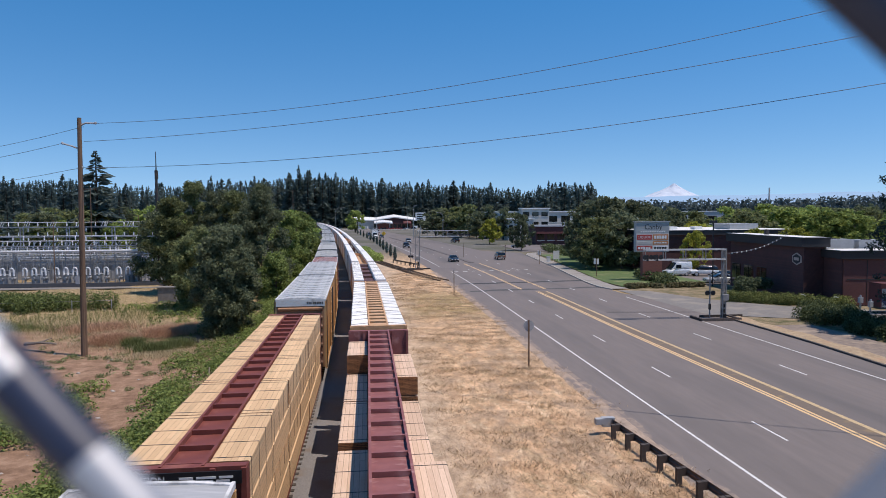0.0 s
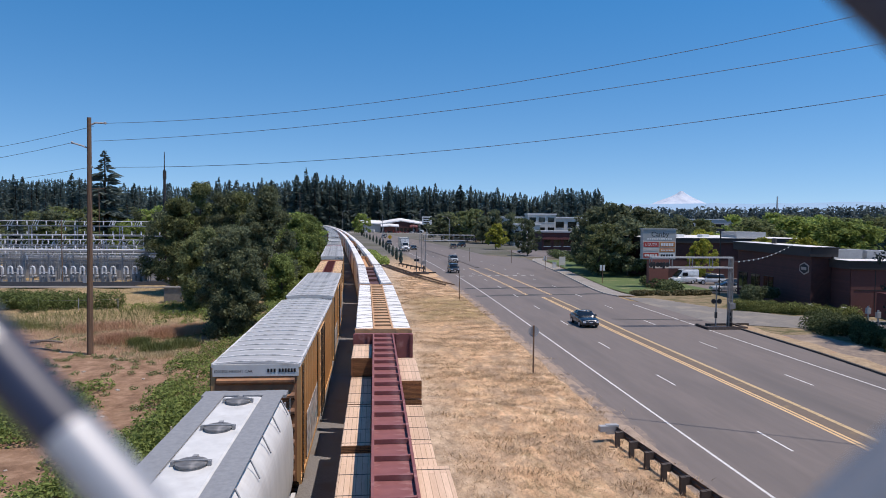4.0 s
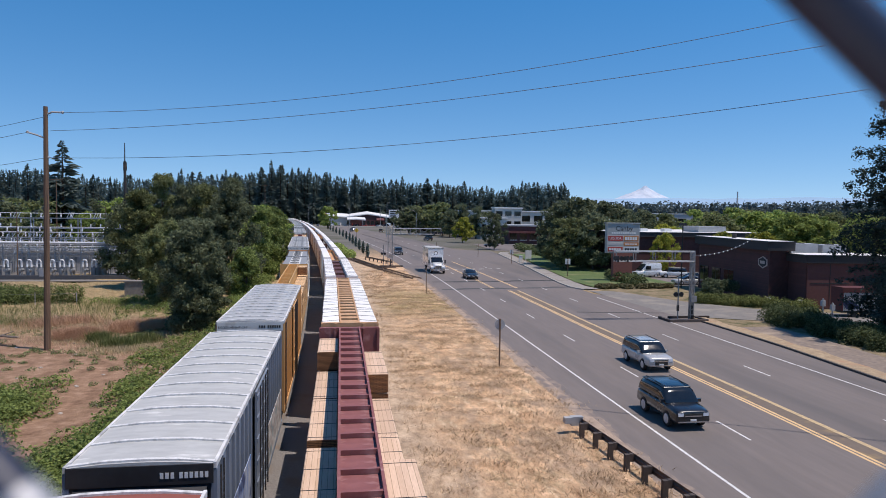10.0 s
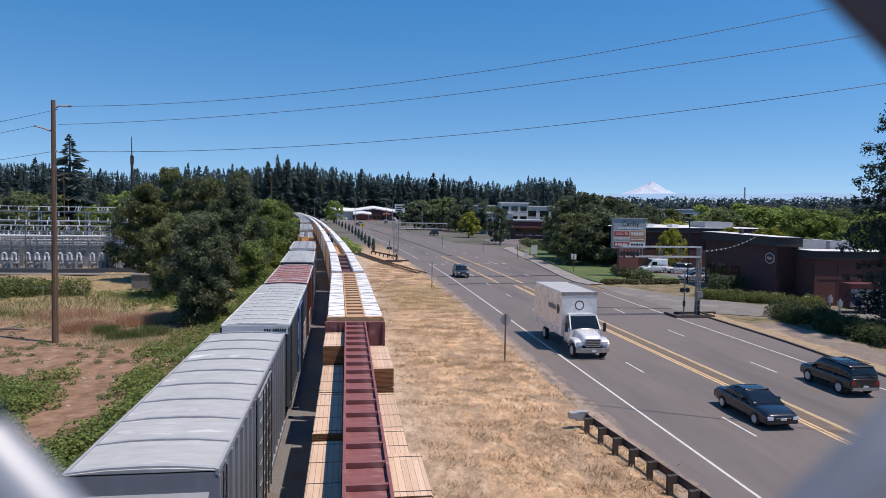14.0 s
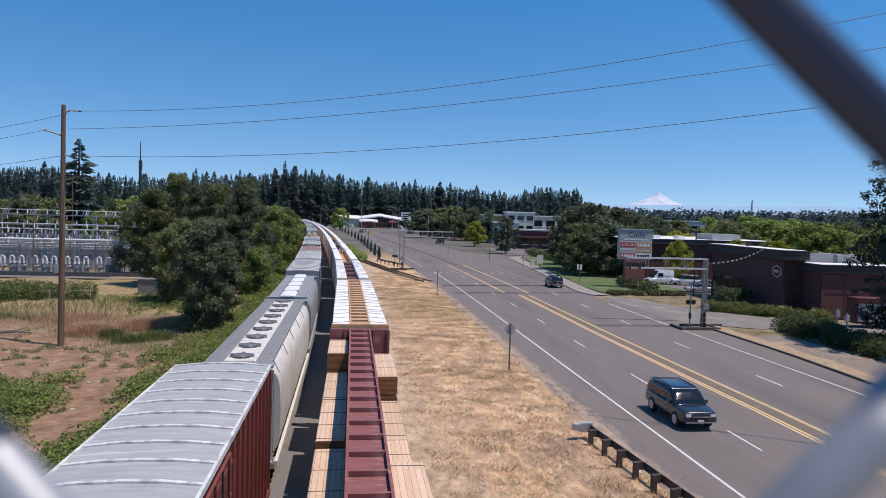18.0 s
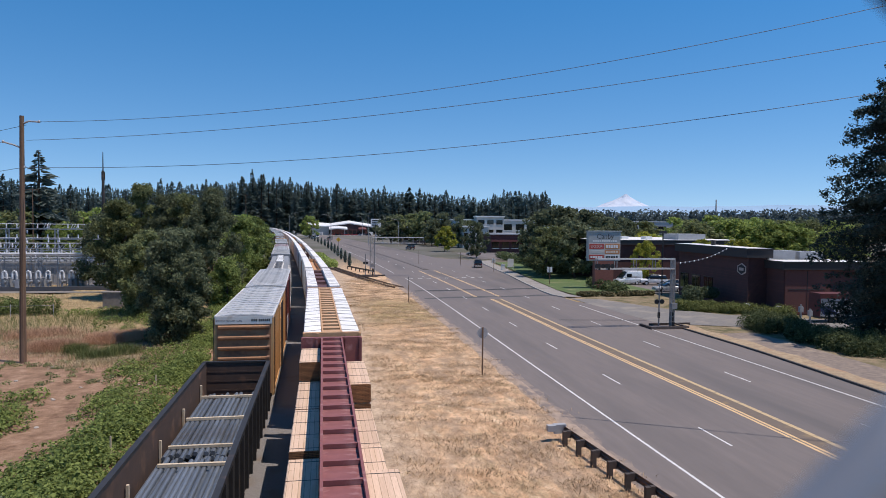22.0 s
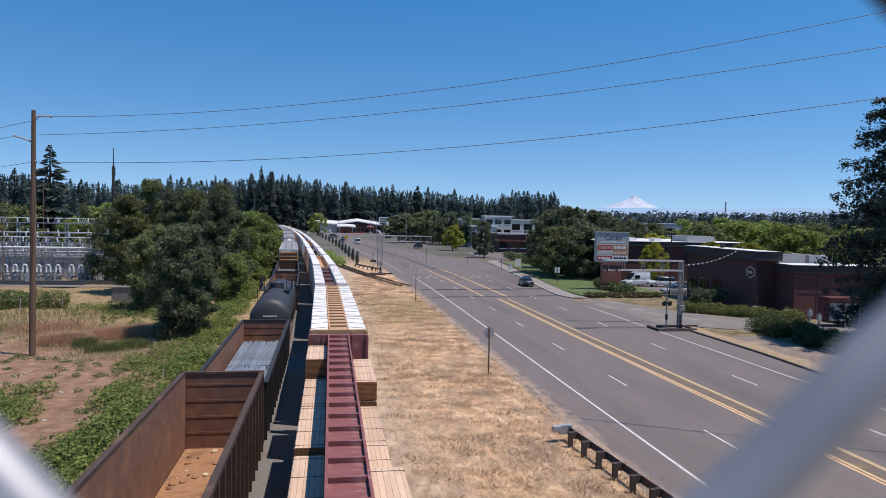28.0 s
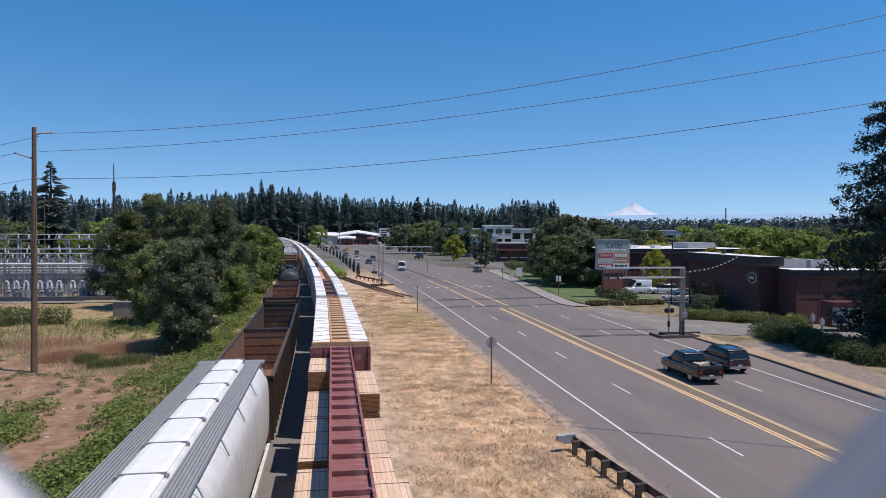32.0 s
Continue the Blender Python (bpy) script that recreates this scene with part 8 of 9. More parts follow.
def shop(x0, x1, y0, y1, z, wall, label, awning=None, windows=4, floors=1, parapet=None, roofm=None):
    b = thing("shop_building", label, "building", "buildings of the town", at=pose(0, 0, 0))
    part("wall", Geo().box(x0, x1, y0, y1, -0.1, z), wall, b)
    part("roof", Geo().box(x0 - 0.4, x1 + 0.4, y0 - 0.4, y1 + 0.4, z, z + 0.5), roofm or WHITE_PAINT, b)
    fh = z / floors
    for f in range(floors):
        for i in range(windows):
            w = (x1 - x0) / windows
            xa = x0 + i * w + w * 0.15
            wn_ = part("window", Geo().box(xa, xa + w * 0.7, y0 - 0.03, y0, f * fh + fh * 0.25, f * fh + fh * 0.72), GLASS_DARK, b)
            part("sill", Geo().box(xa - 0.1, xa + w * 0.7 + 0.1, y0 - 0.12, y0 - 0.03, f * fh + fh * 0.22, f * fh + fh * 0.25), WHITE_PAINT, wn_)
    if awning:
        part("awning", Geo().prism([(x0, z * 0.62), (x1, z * 0.62), (x1, z * 0.72), (x0, z * 0.72)], y0 - 1.2, y0), awning, b)
    return b


PALE_WALL = material("pale_stucco", (0.56, 0.54, 0.50), (0.48, 0.46, 0.42), 1, 0.8)
TAN_WALL = material("tan_stucco", (0.42, 0.35, 0.27), (0.35, 0.29, 0.22), 1, 0.8)
MAROON = material("maroon_awning", (0.16, 0.05, 0.045), (0.12, 0.04, 0.036), 2, 0.7)
shop(59, 77, 236, 250, 6.4, BRICK, "brick shop with maroon awning and white entrance", MAROON, 5, roofm=GREY_PAINT)
shop(57, 98, 302, 330, 11.8, PALE_WALL, "pale two-storey commercial building", None, 7, 2)
shop(67.5, 80, 296, 301.5, 13.2, PALE_WALL, "white stepped modern building", None, 3, 3)
shop(58, 69, 280, 292, 8.8, PALE_WALL, "low pale office with flat roof", None, 4)
shop(95, 135, 330, 350, 10.5, WHITE_PAINT, "long white flat-roofed building", None, 8)
shop(38, 52, 330, 345, 8.0, TAN_WALL, "tan low shop behind trees", None, 4)
shop(180, 330, 520, 560, 12.5, GREY_PAINT, "huge pale warehouse in the distance", None, 12, roofm=WHITE_PAINT)
shop(330, 460, 640, 690, 12.0, WHITE_PAINT, "huge white warehouse in the distance", None, 12)
gs = thing("fuel_station", "white-roofed fuel station with brick shop", "fuel station", at=pose(20, 540, 0))
part("forecourt", Geo().box(-40, 30, -40, 20, 0.03, 0.06), ASPHALT_PALE, gs)
part("shop_wall", Geo().box(-13, 15, 2, 14, 0.05, 7.2), BRICK, gs)
part("gable_wall", Geo().prism([(-9, 7.2), (12, 7.2), (1.5, 9.4)], 2.2, 3), BRICK, gs)


def station_roof(x0, xm, x1, ze, zm, y0, y1, rise):
    g = Geo()
    g.loft([[(x0, y, ze + d), (xm, y, zm + d), (x1, y, ze + d), (x1, y, ze + 0.8 + d), (xm, y, zm + 0.8 + d), (x0, y, ze + 0.8 + d)] for y, d in ((y0, 0), (y1, rise))])
    return g


part("gable_roof", station_roof(-16, 1, 18.5, 6.3, 9.0, 1.5, 16, 1.8), WHITE_PAINT, gs)
part("canopy", station_roof(-15, -8, -1, 4.4, 5.0, -12, -1, 1.4), WHITE_PAINT, gs)
part("awning", station_roof(8, 11, 14, 4.0, 4.4, -4, 1.4, 1.2), MAROON, gs)
for k in range(5):
    part("shop_window", Geo().box(-3 + 3.4 * k, -0.6 + 3.4 * k, 1.94, 2.0, 1.2, 3.8), GLASS_DARK, gs)
part("side_shop", Geo().box(-30, -15, 4, 16, 0.05, 6.2), PALE_WALL, gs, "pale low shop beside the fuel station")
part("side_roof", station_roof(-31, -23, -14.5, 6.2, 6.6, 3, 17, 2.4), WHITE_PAINT, gs)
for x in (-13, -3):
    for y in (-10.5, -2.5):
        part("canopy_column", Geo().box(x - 0.25, x + 0.25, y - 0.25, y + 0.25, 0.05, 5.2), GREY_PAINT, gs)
for x in (-11, -8, -5):
    part("pump", Geo().box(x - 0.5, x + 0.5, -6.8, -6.2, 0.05, 2.0), SIGN_RED, gs)
sg = thing("roadside_sign", "white box sign on a tall post", "sign", at=pose(31.2, 405, -0.6))
part("post", Geo().tube([(0, 0, 0), (0, 0, 8)], 0.25, 8), GREY_PAINT, sg)
part("sign_box", Geo().box(-3, 3, -0.4, 0.4, 8, 13), WHITE_PAINT, sg)
for k in range(3):
    part("letter_bar", Geo().box(-2.2, 2.0 - 0.4 * k, -0.45, -0.4, 11.6 - k * 1.3, 12.3 - k * 1.3), INK, sg)


def street_lamp(x, y, h, reach, label="grey street lamp with a curved arm"):
    t = thing("street_lamp", label, "street lamp", "street lamps", at=pose(x, y, 0))
    part("shaft", Geo().tube([(0, 0, 0), (0, 0, h * 0.9)], 0.14, 8, 0, 0.09), GREY_PAINT, t)
    part("arm", Geo().tube([(0, 0, h * 0.88), (reach * 0.3, 0, h * 0.97), (reach, 0, h)], 0.06, 6), GREY_PAINT, t)
    part("lamp_head", Geo().box(reach - 0.1, reach + 0.8, -0.18, 0.18, h - 0.12, h + 0.06), GREY_PAINT, t)


for x, y, h, r in ((-24, 520, 17, 6), (4, 330, 14, -4), (20, 300, 15, 0.6), (30, 520, 15, -4), (-46, 640, 18, 5), (33, 300, 12, -3)):
    street_lamp(x, y, h, r)
ma = thing("signal_mast_arm", "grey traffic-signal mast arm over the junction", "traffic signal", at=pose(20, 560, 0))
part("shaft", Geo().tube([(0, 0, 0), (0, 0, 9)], 0.3, 8), GREY_PAINT, ma)
part("arm", Geo().tube([(0, 0, 8), (-34, 0, 9.5)], 0.22, 6), GREY_PAINT, ma)
for x in (-8, -16, -24, -32):
    part("signal_head", Geo().box(x - 0.5, x + 0.5, -0.3, 0.3, 7.4, 9.4), YEL, ma)

# shrubs
sh = np.random.default_rng(99)
SHRUB = leaf_material("hedge_leaves", (0.175, 0.21, 0.095), (0.05, 0.07, 0.03), 0.35)


def shrub_bed(name, label, pts, n, size, leaf, seed):
    r = np.random.default_rng(seed)
    return solid(name, quads_mesh(name, leaf_quads(n, pts, size, r, 0.3, 0.7), leaf), None, label, "shrub", kind="stuff")


bed1 = []
for i in range(150):
    t = sh.random()
    y = 66.5 - 18 * t
    x0 = float(np.interp(y, [48, 58, 67], [42.2, 41.6, 43.2]))
    bed1.append((x0 + 0.5 + 5.2 * sh.random(), y + sh.normal() * 0.5, 0.45, 0.85, 0.85, 0.75 + 0.6 * sh.random()))
shrub_bed("juniper_bed", "spreading green juniper shrubs by the path", bed1, 60000, 0.09, SHRUB, 3)
bed2 = [(43.4 + 10.4 * t, 77.6 - 7.2 * t + 1.5 * sh.random(), 0.25 + 0.2 * sh.random(), 0.75, 0.7, 0.45 + 0.75 * sh.random() ** 1.5) for t in [k / 110 for k in range(111)]]
shrub_bed("hedge_bed", "low clipped hedge along the drive", bed2, 40000, 0.08, leaf_material("mixed_hedge_leaves", (0.30, 0.32, 0.11), (0.06, 0.085, 0.03), 0.35), 4)
bed3 = [(46.6 + 3.6 * sh.random(), 81 + 4 * sh.random(), 0.6 + 1.2 * sh.random(), 0.9, 0.9, 0.8) for i in range(22)]
shrub_bed("rhododendron", "rounded dark shrubs beside the restaurant", bed3, 16000, 0.11, leaf_material("grey_shrub", (0.15, 0.18, 0.10), (0.05, 0.07, 0.04), 0.3), 5)
bed4 = [(37.5 + 12 * sh.random(), 94 + 1.6 * sh.random(), 0.3, 1.0, 0.8, 0.4) for i in range(26)]
shrub_bed("lavender_bed", "dry brownish shrubs by the car park", bed4, 6000, 0.15, leaf_material("dry_shrub", (0.16, 0.14, 0.07), (0.06, 0.06, 0.03), 0.2), 6)
hb = [(50.2 + 0.078 * (y - 154) + sh.normal() * 0.5, y, 0.9, 1.9, 2.0, 1.3) for y in np.arange(150, 204, 3.4)]
shrub_bed("dark_hedge", "dark rounded hedge along the lawn", hb, 7000, 0.2, SHRUB, 17)
bed5 = [(44.3 + 0.13 * (y - 95) + sh.normal() * 0.8, y, 0.7, 1.7, 1.7, 1.0) for y in list(np.arange(97, 112, 2.2)) + list(np.arange(138, 178, 3.0))]
shrub_bed("round_shrubs", "clipped round shrubs along the pavement", bed5, 7000, 0.22, SHRUB, 7)
bed6 = [(1.0 + 0.55 * (170 - y) * 0.13 + sh.normal() * 0.6, y, 0.6, 1.4, 2.0, 1.1) for y in np.arange(160, 205, 2.0)]
shrub_bed("weedy_shrubs", "weedy green shrubs between train and road", bed6, 5000, 0.25, BRAMBLE, 8)
cyp_me = quads_mesh("foliage", leaf_quads(420, [(0, 0, 0.9, 0.34, 0.34, 1.0), (0, 0, 1.9, 0.22, 0.22, 0.7)], 0.16, sh), NEEDLE)
cyp_tr = Geo().tube([(0, 0, -0.1), (0, 0, 1.0)], 0.05, 5).mesh("trunk", BARK)
for i in range(13):
    y = 163 + i * 14 + 0.7 * i * i
    x = line_at(ROAD_L, y) - 4.6
    t = thing("cypress", "small dark columnar evergreen by the road", "tree", "row of small evergreens", at=pose(x, y, 0) @ Matrix.Diagonal((1.3, 1.3, 1.25, 1)))
    part("trunk", cyp_tr, None, t)
    part("foliage", cyp_me, None, t)

# ================================================================ vehicles
RIM = material("alloy_rim", (0.62, 0.62, 0.63), (0.5, 0.5, 0.51), 3, 0.4, 0, 0.35)
HEADLAMP = material("headlamp_lens", (0.75, 0.77, 0.80), (0.65, 0.67, 0.7), 3, 0.12)
TAILLAMP = material("tail_lens", (0.35, 0.02, 0.02), (0.28, 0.015, 0.015), 3, 0.2)
CHROME = material("bright_trim", (0.55, 0.55, 0.56), (0.45, 0.45, 0.46), 3, 0.2, 0, 0.9)


def paint(name, c):
    return material(name, c, tuple(0.9 * v for v in c), 1.0, 0.28, 0, 0.15, coat=0.8)


def tyre_mesh(r, w):
    def make():
        g = Geo()
        g.loft([[(x, q * math.cos(6.283 * k / 18), q * math.sin(6.283 * k / 18)) for k in range(18)] for q, x in ((r * 0.6, -w / 2), (r * 0.94, -w / 2), (r, -w / 3), (r, w / 3), (r * 0.94, w / 2), (r * 0.6, w / 2))])
        return g.mesh("tyre", RUBBER)
    return shared(("tyre", r, w), make)


def rim_mesh(r, w):
    def make():
        g = Geo()
        g.loft([[(x, q * math.cos(6.283 * k / 14), q * math.sin(6.283 * k / 14)) for k in range(14)] for q, x in ((r * 0.64, w * 0.48), (r * 0.6, w * 0.54), (r * 0.3, w * 0.52), (r * 0.05, w * 0.56))])
        return g.mesh("rim", RIM)
    return shared(("rim", r, w), make)


def wheels(v, xs, ys, r, w=0.22):
    for y in ys:
        for s in (-1, 1):
            wh = part("wheel", tyre_mesh(r, w), None, v, at=pose(s * xs, y, r, 0, 0, 0 if s > 0 else 180))
            part("rim", rim_mesh(r, w), None, wh)


def shell(st, m=0):
    """Rings (y, z0, z1, half-width at the sill, half-width at the top), front at +y, rounded between and across."""
    g = Geo()
    a = np.array(st, float)
    rows = []
    for i in range(len(a) - 1):
        p0, p1, p2, p3 = a[max(i - 1, 0)], a[i], a[i + 1], a[min(i + 2, len(a) - 1)]
        for t in (0, 0.33, 0.67):
            c = 0.5 * (2 * p1 + (p2 - p0) * t + (2 * p0 - 5 * p1 + 4 * p2 - p3) * t * t + (3 * p1 - p0 - 3 * p2 + p3) * t ** 3)
            rows.append(p1 + (p2 - p1) * t if len(a) < 4 else 0.6 * c + 0.4 * (p1 + (p2 - p1) * t))
    rows.append(a[-1])
    rings = []
    for y, z0, z1, w0, w1 in rows:
        h = z1 - z0
        half = [(w0 * 0.90, z0), (w0 * 0.98, z0 + h * 0.08), (w0, z0 + h * 0.28), (w0 * 0.72 + w1 * 0.28, z0 + h * 0.62), (w0 * 0.3 + w1 * 0.7, z0 + h * 0.85), (w1 * 0.93, z0 + h * 0.96), (w1 * 0.7, z1), (w1 * 0.3, z1 + 0.02 * min(1.0, h))]
        rings.append([(x, y, z) for x, z in half] + [(-x, y, z) for x, z in reversed(half)])
    g.loft(rings)
    return g


def road_car(kind, label, col, length=4.6, name="car"):
    v = thing(name, label, {"sedan": "car", "suv": "car", "van": "van", "pickup": "pickup"}[kind], "road vehicles")
    L, w = length / 2, 0.9
    if kind == "sedan":
        low = [(-L, 0.42, 0.82, 0.76, 0.7), (-L + 0.15, 0.3, 0.98, 0.86, 0.8), (-L + 0.9, 0.25, 1.0, 0.9, 0.86), (-0.2, 0.25, 0.97, 0.92, 0.9), (L - 1.5, 0.25, 0.97, 0.92, 0.86), (L - 0.6, 0.25, 0.90, 0.91, 0.82), (L - 0.2, 0.26, 0.82, 0.88, 0.78), (L - 0.04, 0.30, 0.74, 0.82, 0.74), (L, 0.36, 0.68, 0.74, 0.68)]
        cab = [(-L + 0.75, 0.97, 1.02, 0.8, 0.72), (-L + 1.35, 0.97, 1.38, 0.86, 0.64), (-0.55, 0.96, 1.45, 0.88, 0.66), (0.2, 0.95, 1.42, 0.88, 0.68), (L - 1.15, 0.93, 0.98, 0.86, 0.80)]
        roof = [(-L + 1.4, 1.385, 1.41, 0.62, 0.58), (-0.5, 1.455, 1.48, 0.66, 0.6), (0.2, 1.43, 1.455, 0.64, 0.58)]
        r, axle = 0.33, (-L + 0.95, L - 0.95)
    elif kind == "suv":
        low = [(-L, 0.5, 1.02, 0.84, 0.80), (-L + 0.12, 0.42, 1.10, 0.93, 0.88), (-0.2, 0.40, 1.10, 0.95, 0.92), (L - 1.3, 0.40, 1.13, 0.95, 0.89), (L - 0.5, 0.40, 1.09, 0.95, 0.86), (L - 0.16, 0.40, 1.03, 0.92, 0.84), (L - 0.03, 0.42, 0.97, 0.88, 0.82), (L, 0.48, 0.92, 0.84, 0.78)]
        cab = [(-L + 0.06, 1.08, 1.14, 0.86, 0.82), (-L + 0.32, 1.08, 1.72, 0.9, 0.76), (0.0, 1.08, 1.80, 0.92, 0.77), (0.6, 1.09, 1.74, 0.92, 0.77), (L - 1.12, 1.09, 1.15, 0.9, 0.85)]
        roof = [(-L + 0.26, 1.72, 1.76, 0.76, 0.70), (-0.3, 1.80, 1.83, 0.78, 0.72), (0.56, 1.745, 1.775, 0.76, 0.70)]
        r, axle = 0.40, (-L + 0.95, L - 0.92)
    elif kind == "van":
        low = [(-L, 0.5, 1.25, 0.9, 0.9), (-L + 0.1, 0.35, 1.3, 0.98, 0.98), (L - 1.3, 0.3, 1.25, 1.0, 0.98), (L - 0.4, 0.32, 1.05, 0.98, 0.9), (L, 0.45, 0.85, 0.85, 0.8)]
        cab = [(-L + 0.05, 1.28, 2.4, 0.94, 0.86), (-L + 0.2, 1.28, 2.52, 0.98, 0.88), (L - 2.0, 1.25, 2.5, 1.0, 0.88), (L - 1.75, 1.24, 2.4, 0.99, 0.86), (L - 0.75, 1.18, 1.24, 0.92, 0.86)]
        roof = [(-L + 0.1, 2.52, 2.56, 0.86, 0.8), (L - 1.95, 2.5, 2.54, 0.86, 0.8)]
        r, axle = 0.36, (-L + 1.1, L - 1.0)
    else:
        low = [(-L, 0.5, 1.08, 0.9, 0.9), (-L + 0.1, 0.42, 1.12, 0.96, 0.95), (-0.5, 0.36, 1.12, 0.98, 0.96), (L - 1.7, 0.36, 1.14, 0.98, 0.94), (L - 0.4, 0.4, 1.08, 0.96, 0.88), (L, 0.5, 0.92, 0.86, 0.8)]
        cab = [(-0.75, 1.1, 1.16, 0.9, 0.86), (-0.55, 1.1, 1.78, 0.92, 0.74), (0.7, 1.1, 1.84, 0.94, 0.76), (1.0, 1.1, 1.76, 0.93, 0.74), (L - 1.35, 1.12, 1.16, 0.9, 0.84)]
        roof = [(-0.6, 1.785, 1.81, 0.74, 0.68), (0.7, 1.845, 1.87, 0.75, 0.68), (0.95, 1.77, 1.795, 0.72, 0.66)]
        r, axle = 0.42, (-L + 1.15, L - 1.05)
    part("body", shell(low), col, v, smooth=True)
    if kind == "van":
        part("cab_body", shell(cab), col, v)
        part("windscreen", shell([(L - 1.72, 1.32, 2.3, 0.92, 0.82), (L - 0.72, 1.27, 1.30, 0.86, 0.82)]).move(pose(0, 0.05, 0.03)), GLASS_DARK, v)
        for s in (-1, 1):
            part("side_window", Geo().box(min(s * 0.96, s * 1.0), max(s * 0.96, s * 1.0), L - 2.5, L - 1.55, 1.4, 2.0), GLASS_DARK, v)
    else:
        part("glasshouse", shell(cab), GLASS_DARK, v, smooth=True)
        for y in ((cab[1][0] + cab[2][0]) / 2 + 0.2, cab[-2][0] - 0.15):
            for s in (-1, 1):
                zt = cab[2][2]
                part("pillar", Geo().loft([[(s * 0.91 - 0.02, y - 0.05, cab[2][1]), (s * 0.91 + 0.02, y - 0.05, cab[2][1]), (s * 0.91 + 0.02, y + 0.05, cab[2][1]), (s * 0.91 - 0.02, y + 0.05, cab[2][1])], [(s * 0.70 - 0.02, y - 0.05, zt), (s * 0.70 + 0.02, y - 0.05, zt), (s * 0.70 + 0.02, y + 0.05, zt), (s * 0.70 - 0.02, y + 0.05, zt)]]), col, v)
    part("roof", shell(roof), col, v, smooth=True)
    if kind == "pickup":
        part("bed_floor", Geo().box(-0.78, 0.78, -L + 0.12, -0.85, 1.121, 1.13), BLACK_PAINT, v)
        for s in (-1, 1):
            part("bed_rail", Geo().box(min(s * 0.8, s * 0.95), max(s * 0.8, s * 0.95), -L + 0.05, -0.8, 1.1, 1.32), col, v)
        part("tailgate", Geo().box(-0.92, 0.92, -L + 0.0, -L + 0.1, 0.7, 1.32), col, v)
        for k in range(4):
            part("cargo", Geo().box(-0.6 + 0.3 * k, -0.4 + 0.3 * k, -L + 0.4 + 0.2 * k, -L + 1.4, 1.12, 1.36), PALE_TIMBER, v)
    if kind == "suv":
        for s in (-1, 1):
            part("roof_bar", Geo().tube([(s * 0.66, -L + 0.6, 1.86), (s * 0.66, 0.45, 1.84)], 0.025, 5), BLACK_PAINT, v)
    zf = low[-2][2]
    for s in (-1, 1):
        part("headlight", Geo().box(s * 0.66 - 0.14, s * 0.66 + 0.14, L - 0.16, L + 0.014, zf - 0.22, zf - 0.06), HEADLAMP, v)
        part("tail_light", Geo().box(s * 0.74 - 0.1, s * 0.74 + 0.1, -L - 0.01, -L + 0.06, low[0][2] - 0.3, low[0][2] - 0.04), TAILLAMP, v)
        part("mirror", Geo().box(s * 1.0 - 0.1, s * 1.0 + 0.1, cab[-2][0] + 0.25, cab[-2][0] + 0.37, cab[2][1] + 0.02, cab[2][1] + 0.18), col, v)
    part("grille", Geo().box(-0.45, 0.45, L - 0.03, L + 0.012, 0.5, zf - 0.12), BLACK_PAINT, v)
    part("rear_bumper", Geo().box(-0.82, 0.82, -L - 0.06, -L + 0.05, 0.42, 0.6), CHROME if kind in ("pickup", "suv") else col, v)
    part("plate", Geo().box(-0.16, 0.16, -L - 0.075, -L - 0.06, 0.62, 0.72), WHITE_PAINT, v)
    if kind == "suv":
        part("grille_bar", Geo().box(-0.46, 0.46, L + 0.012, L + 0.03, 0.74, 0.79), CHROME, v)
        part("front_bumper", Geo().box(-0.80, 0.80, L - 0.08, L + 0.035, 0.44, 0.50), CHROME, v)
    elif kind == "sedan":
        part("grille_bar", Geo().box(-0.40, 0.40, L + 0.012, L + 0.024, zf - 0.15, zf - 0.115), CHROME, v)
        part("front_bumper", Geo().box(-0.78, 0.78, L - 0.14, L + 0.03, 0.36, 0.47), col, v)
    part("plate", Geo().box(-0.16, 0.16, L + 0.012, L + 0.036, 0.51, 0.61), WHITE_PAINT, v)
    wheels(v, {"suv": 0.86, "van": 0.88, "sedan": 0.83}.get(kind, 0.84), axle, r)
    return v


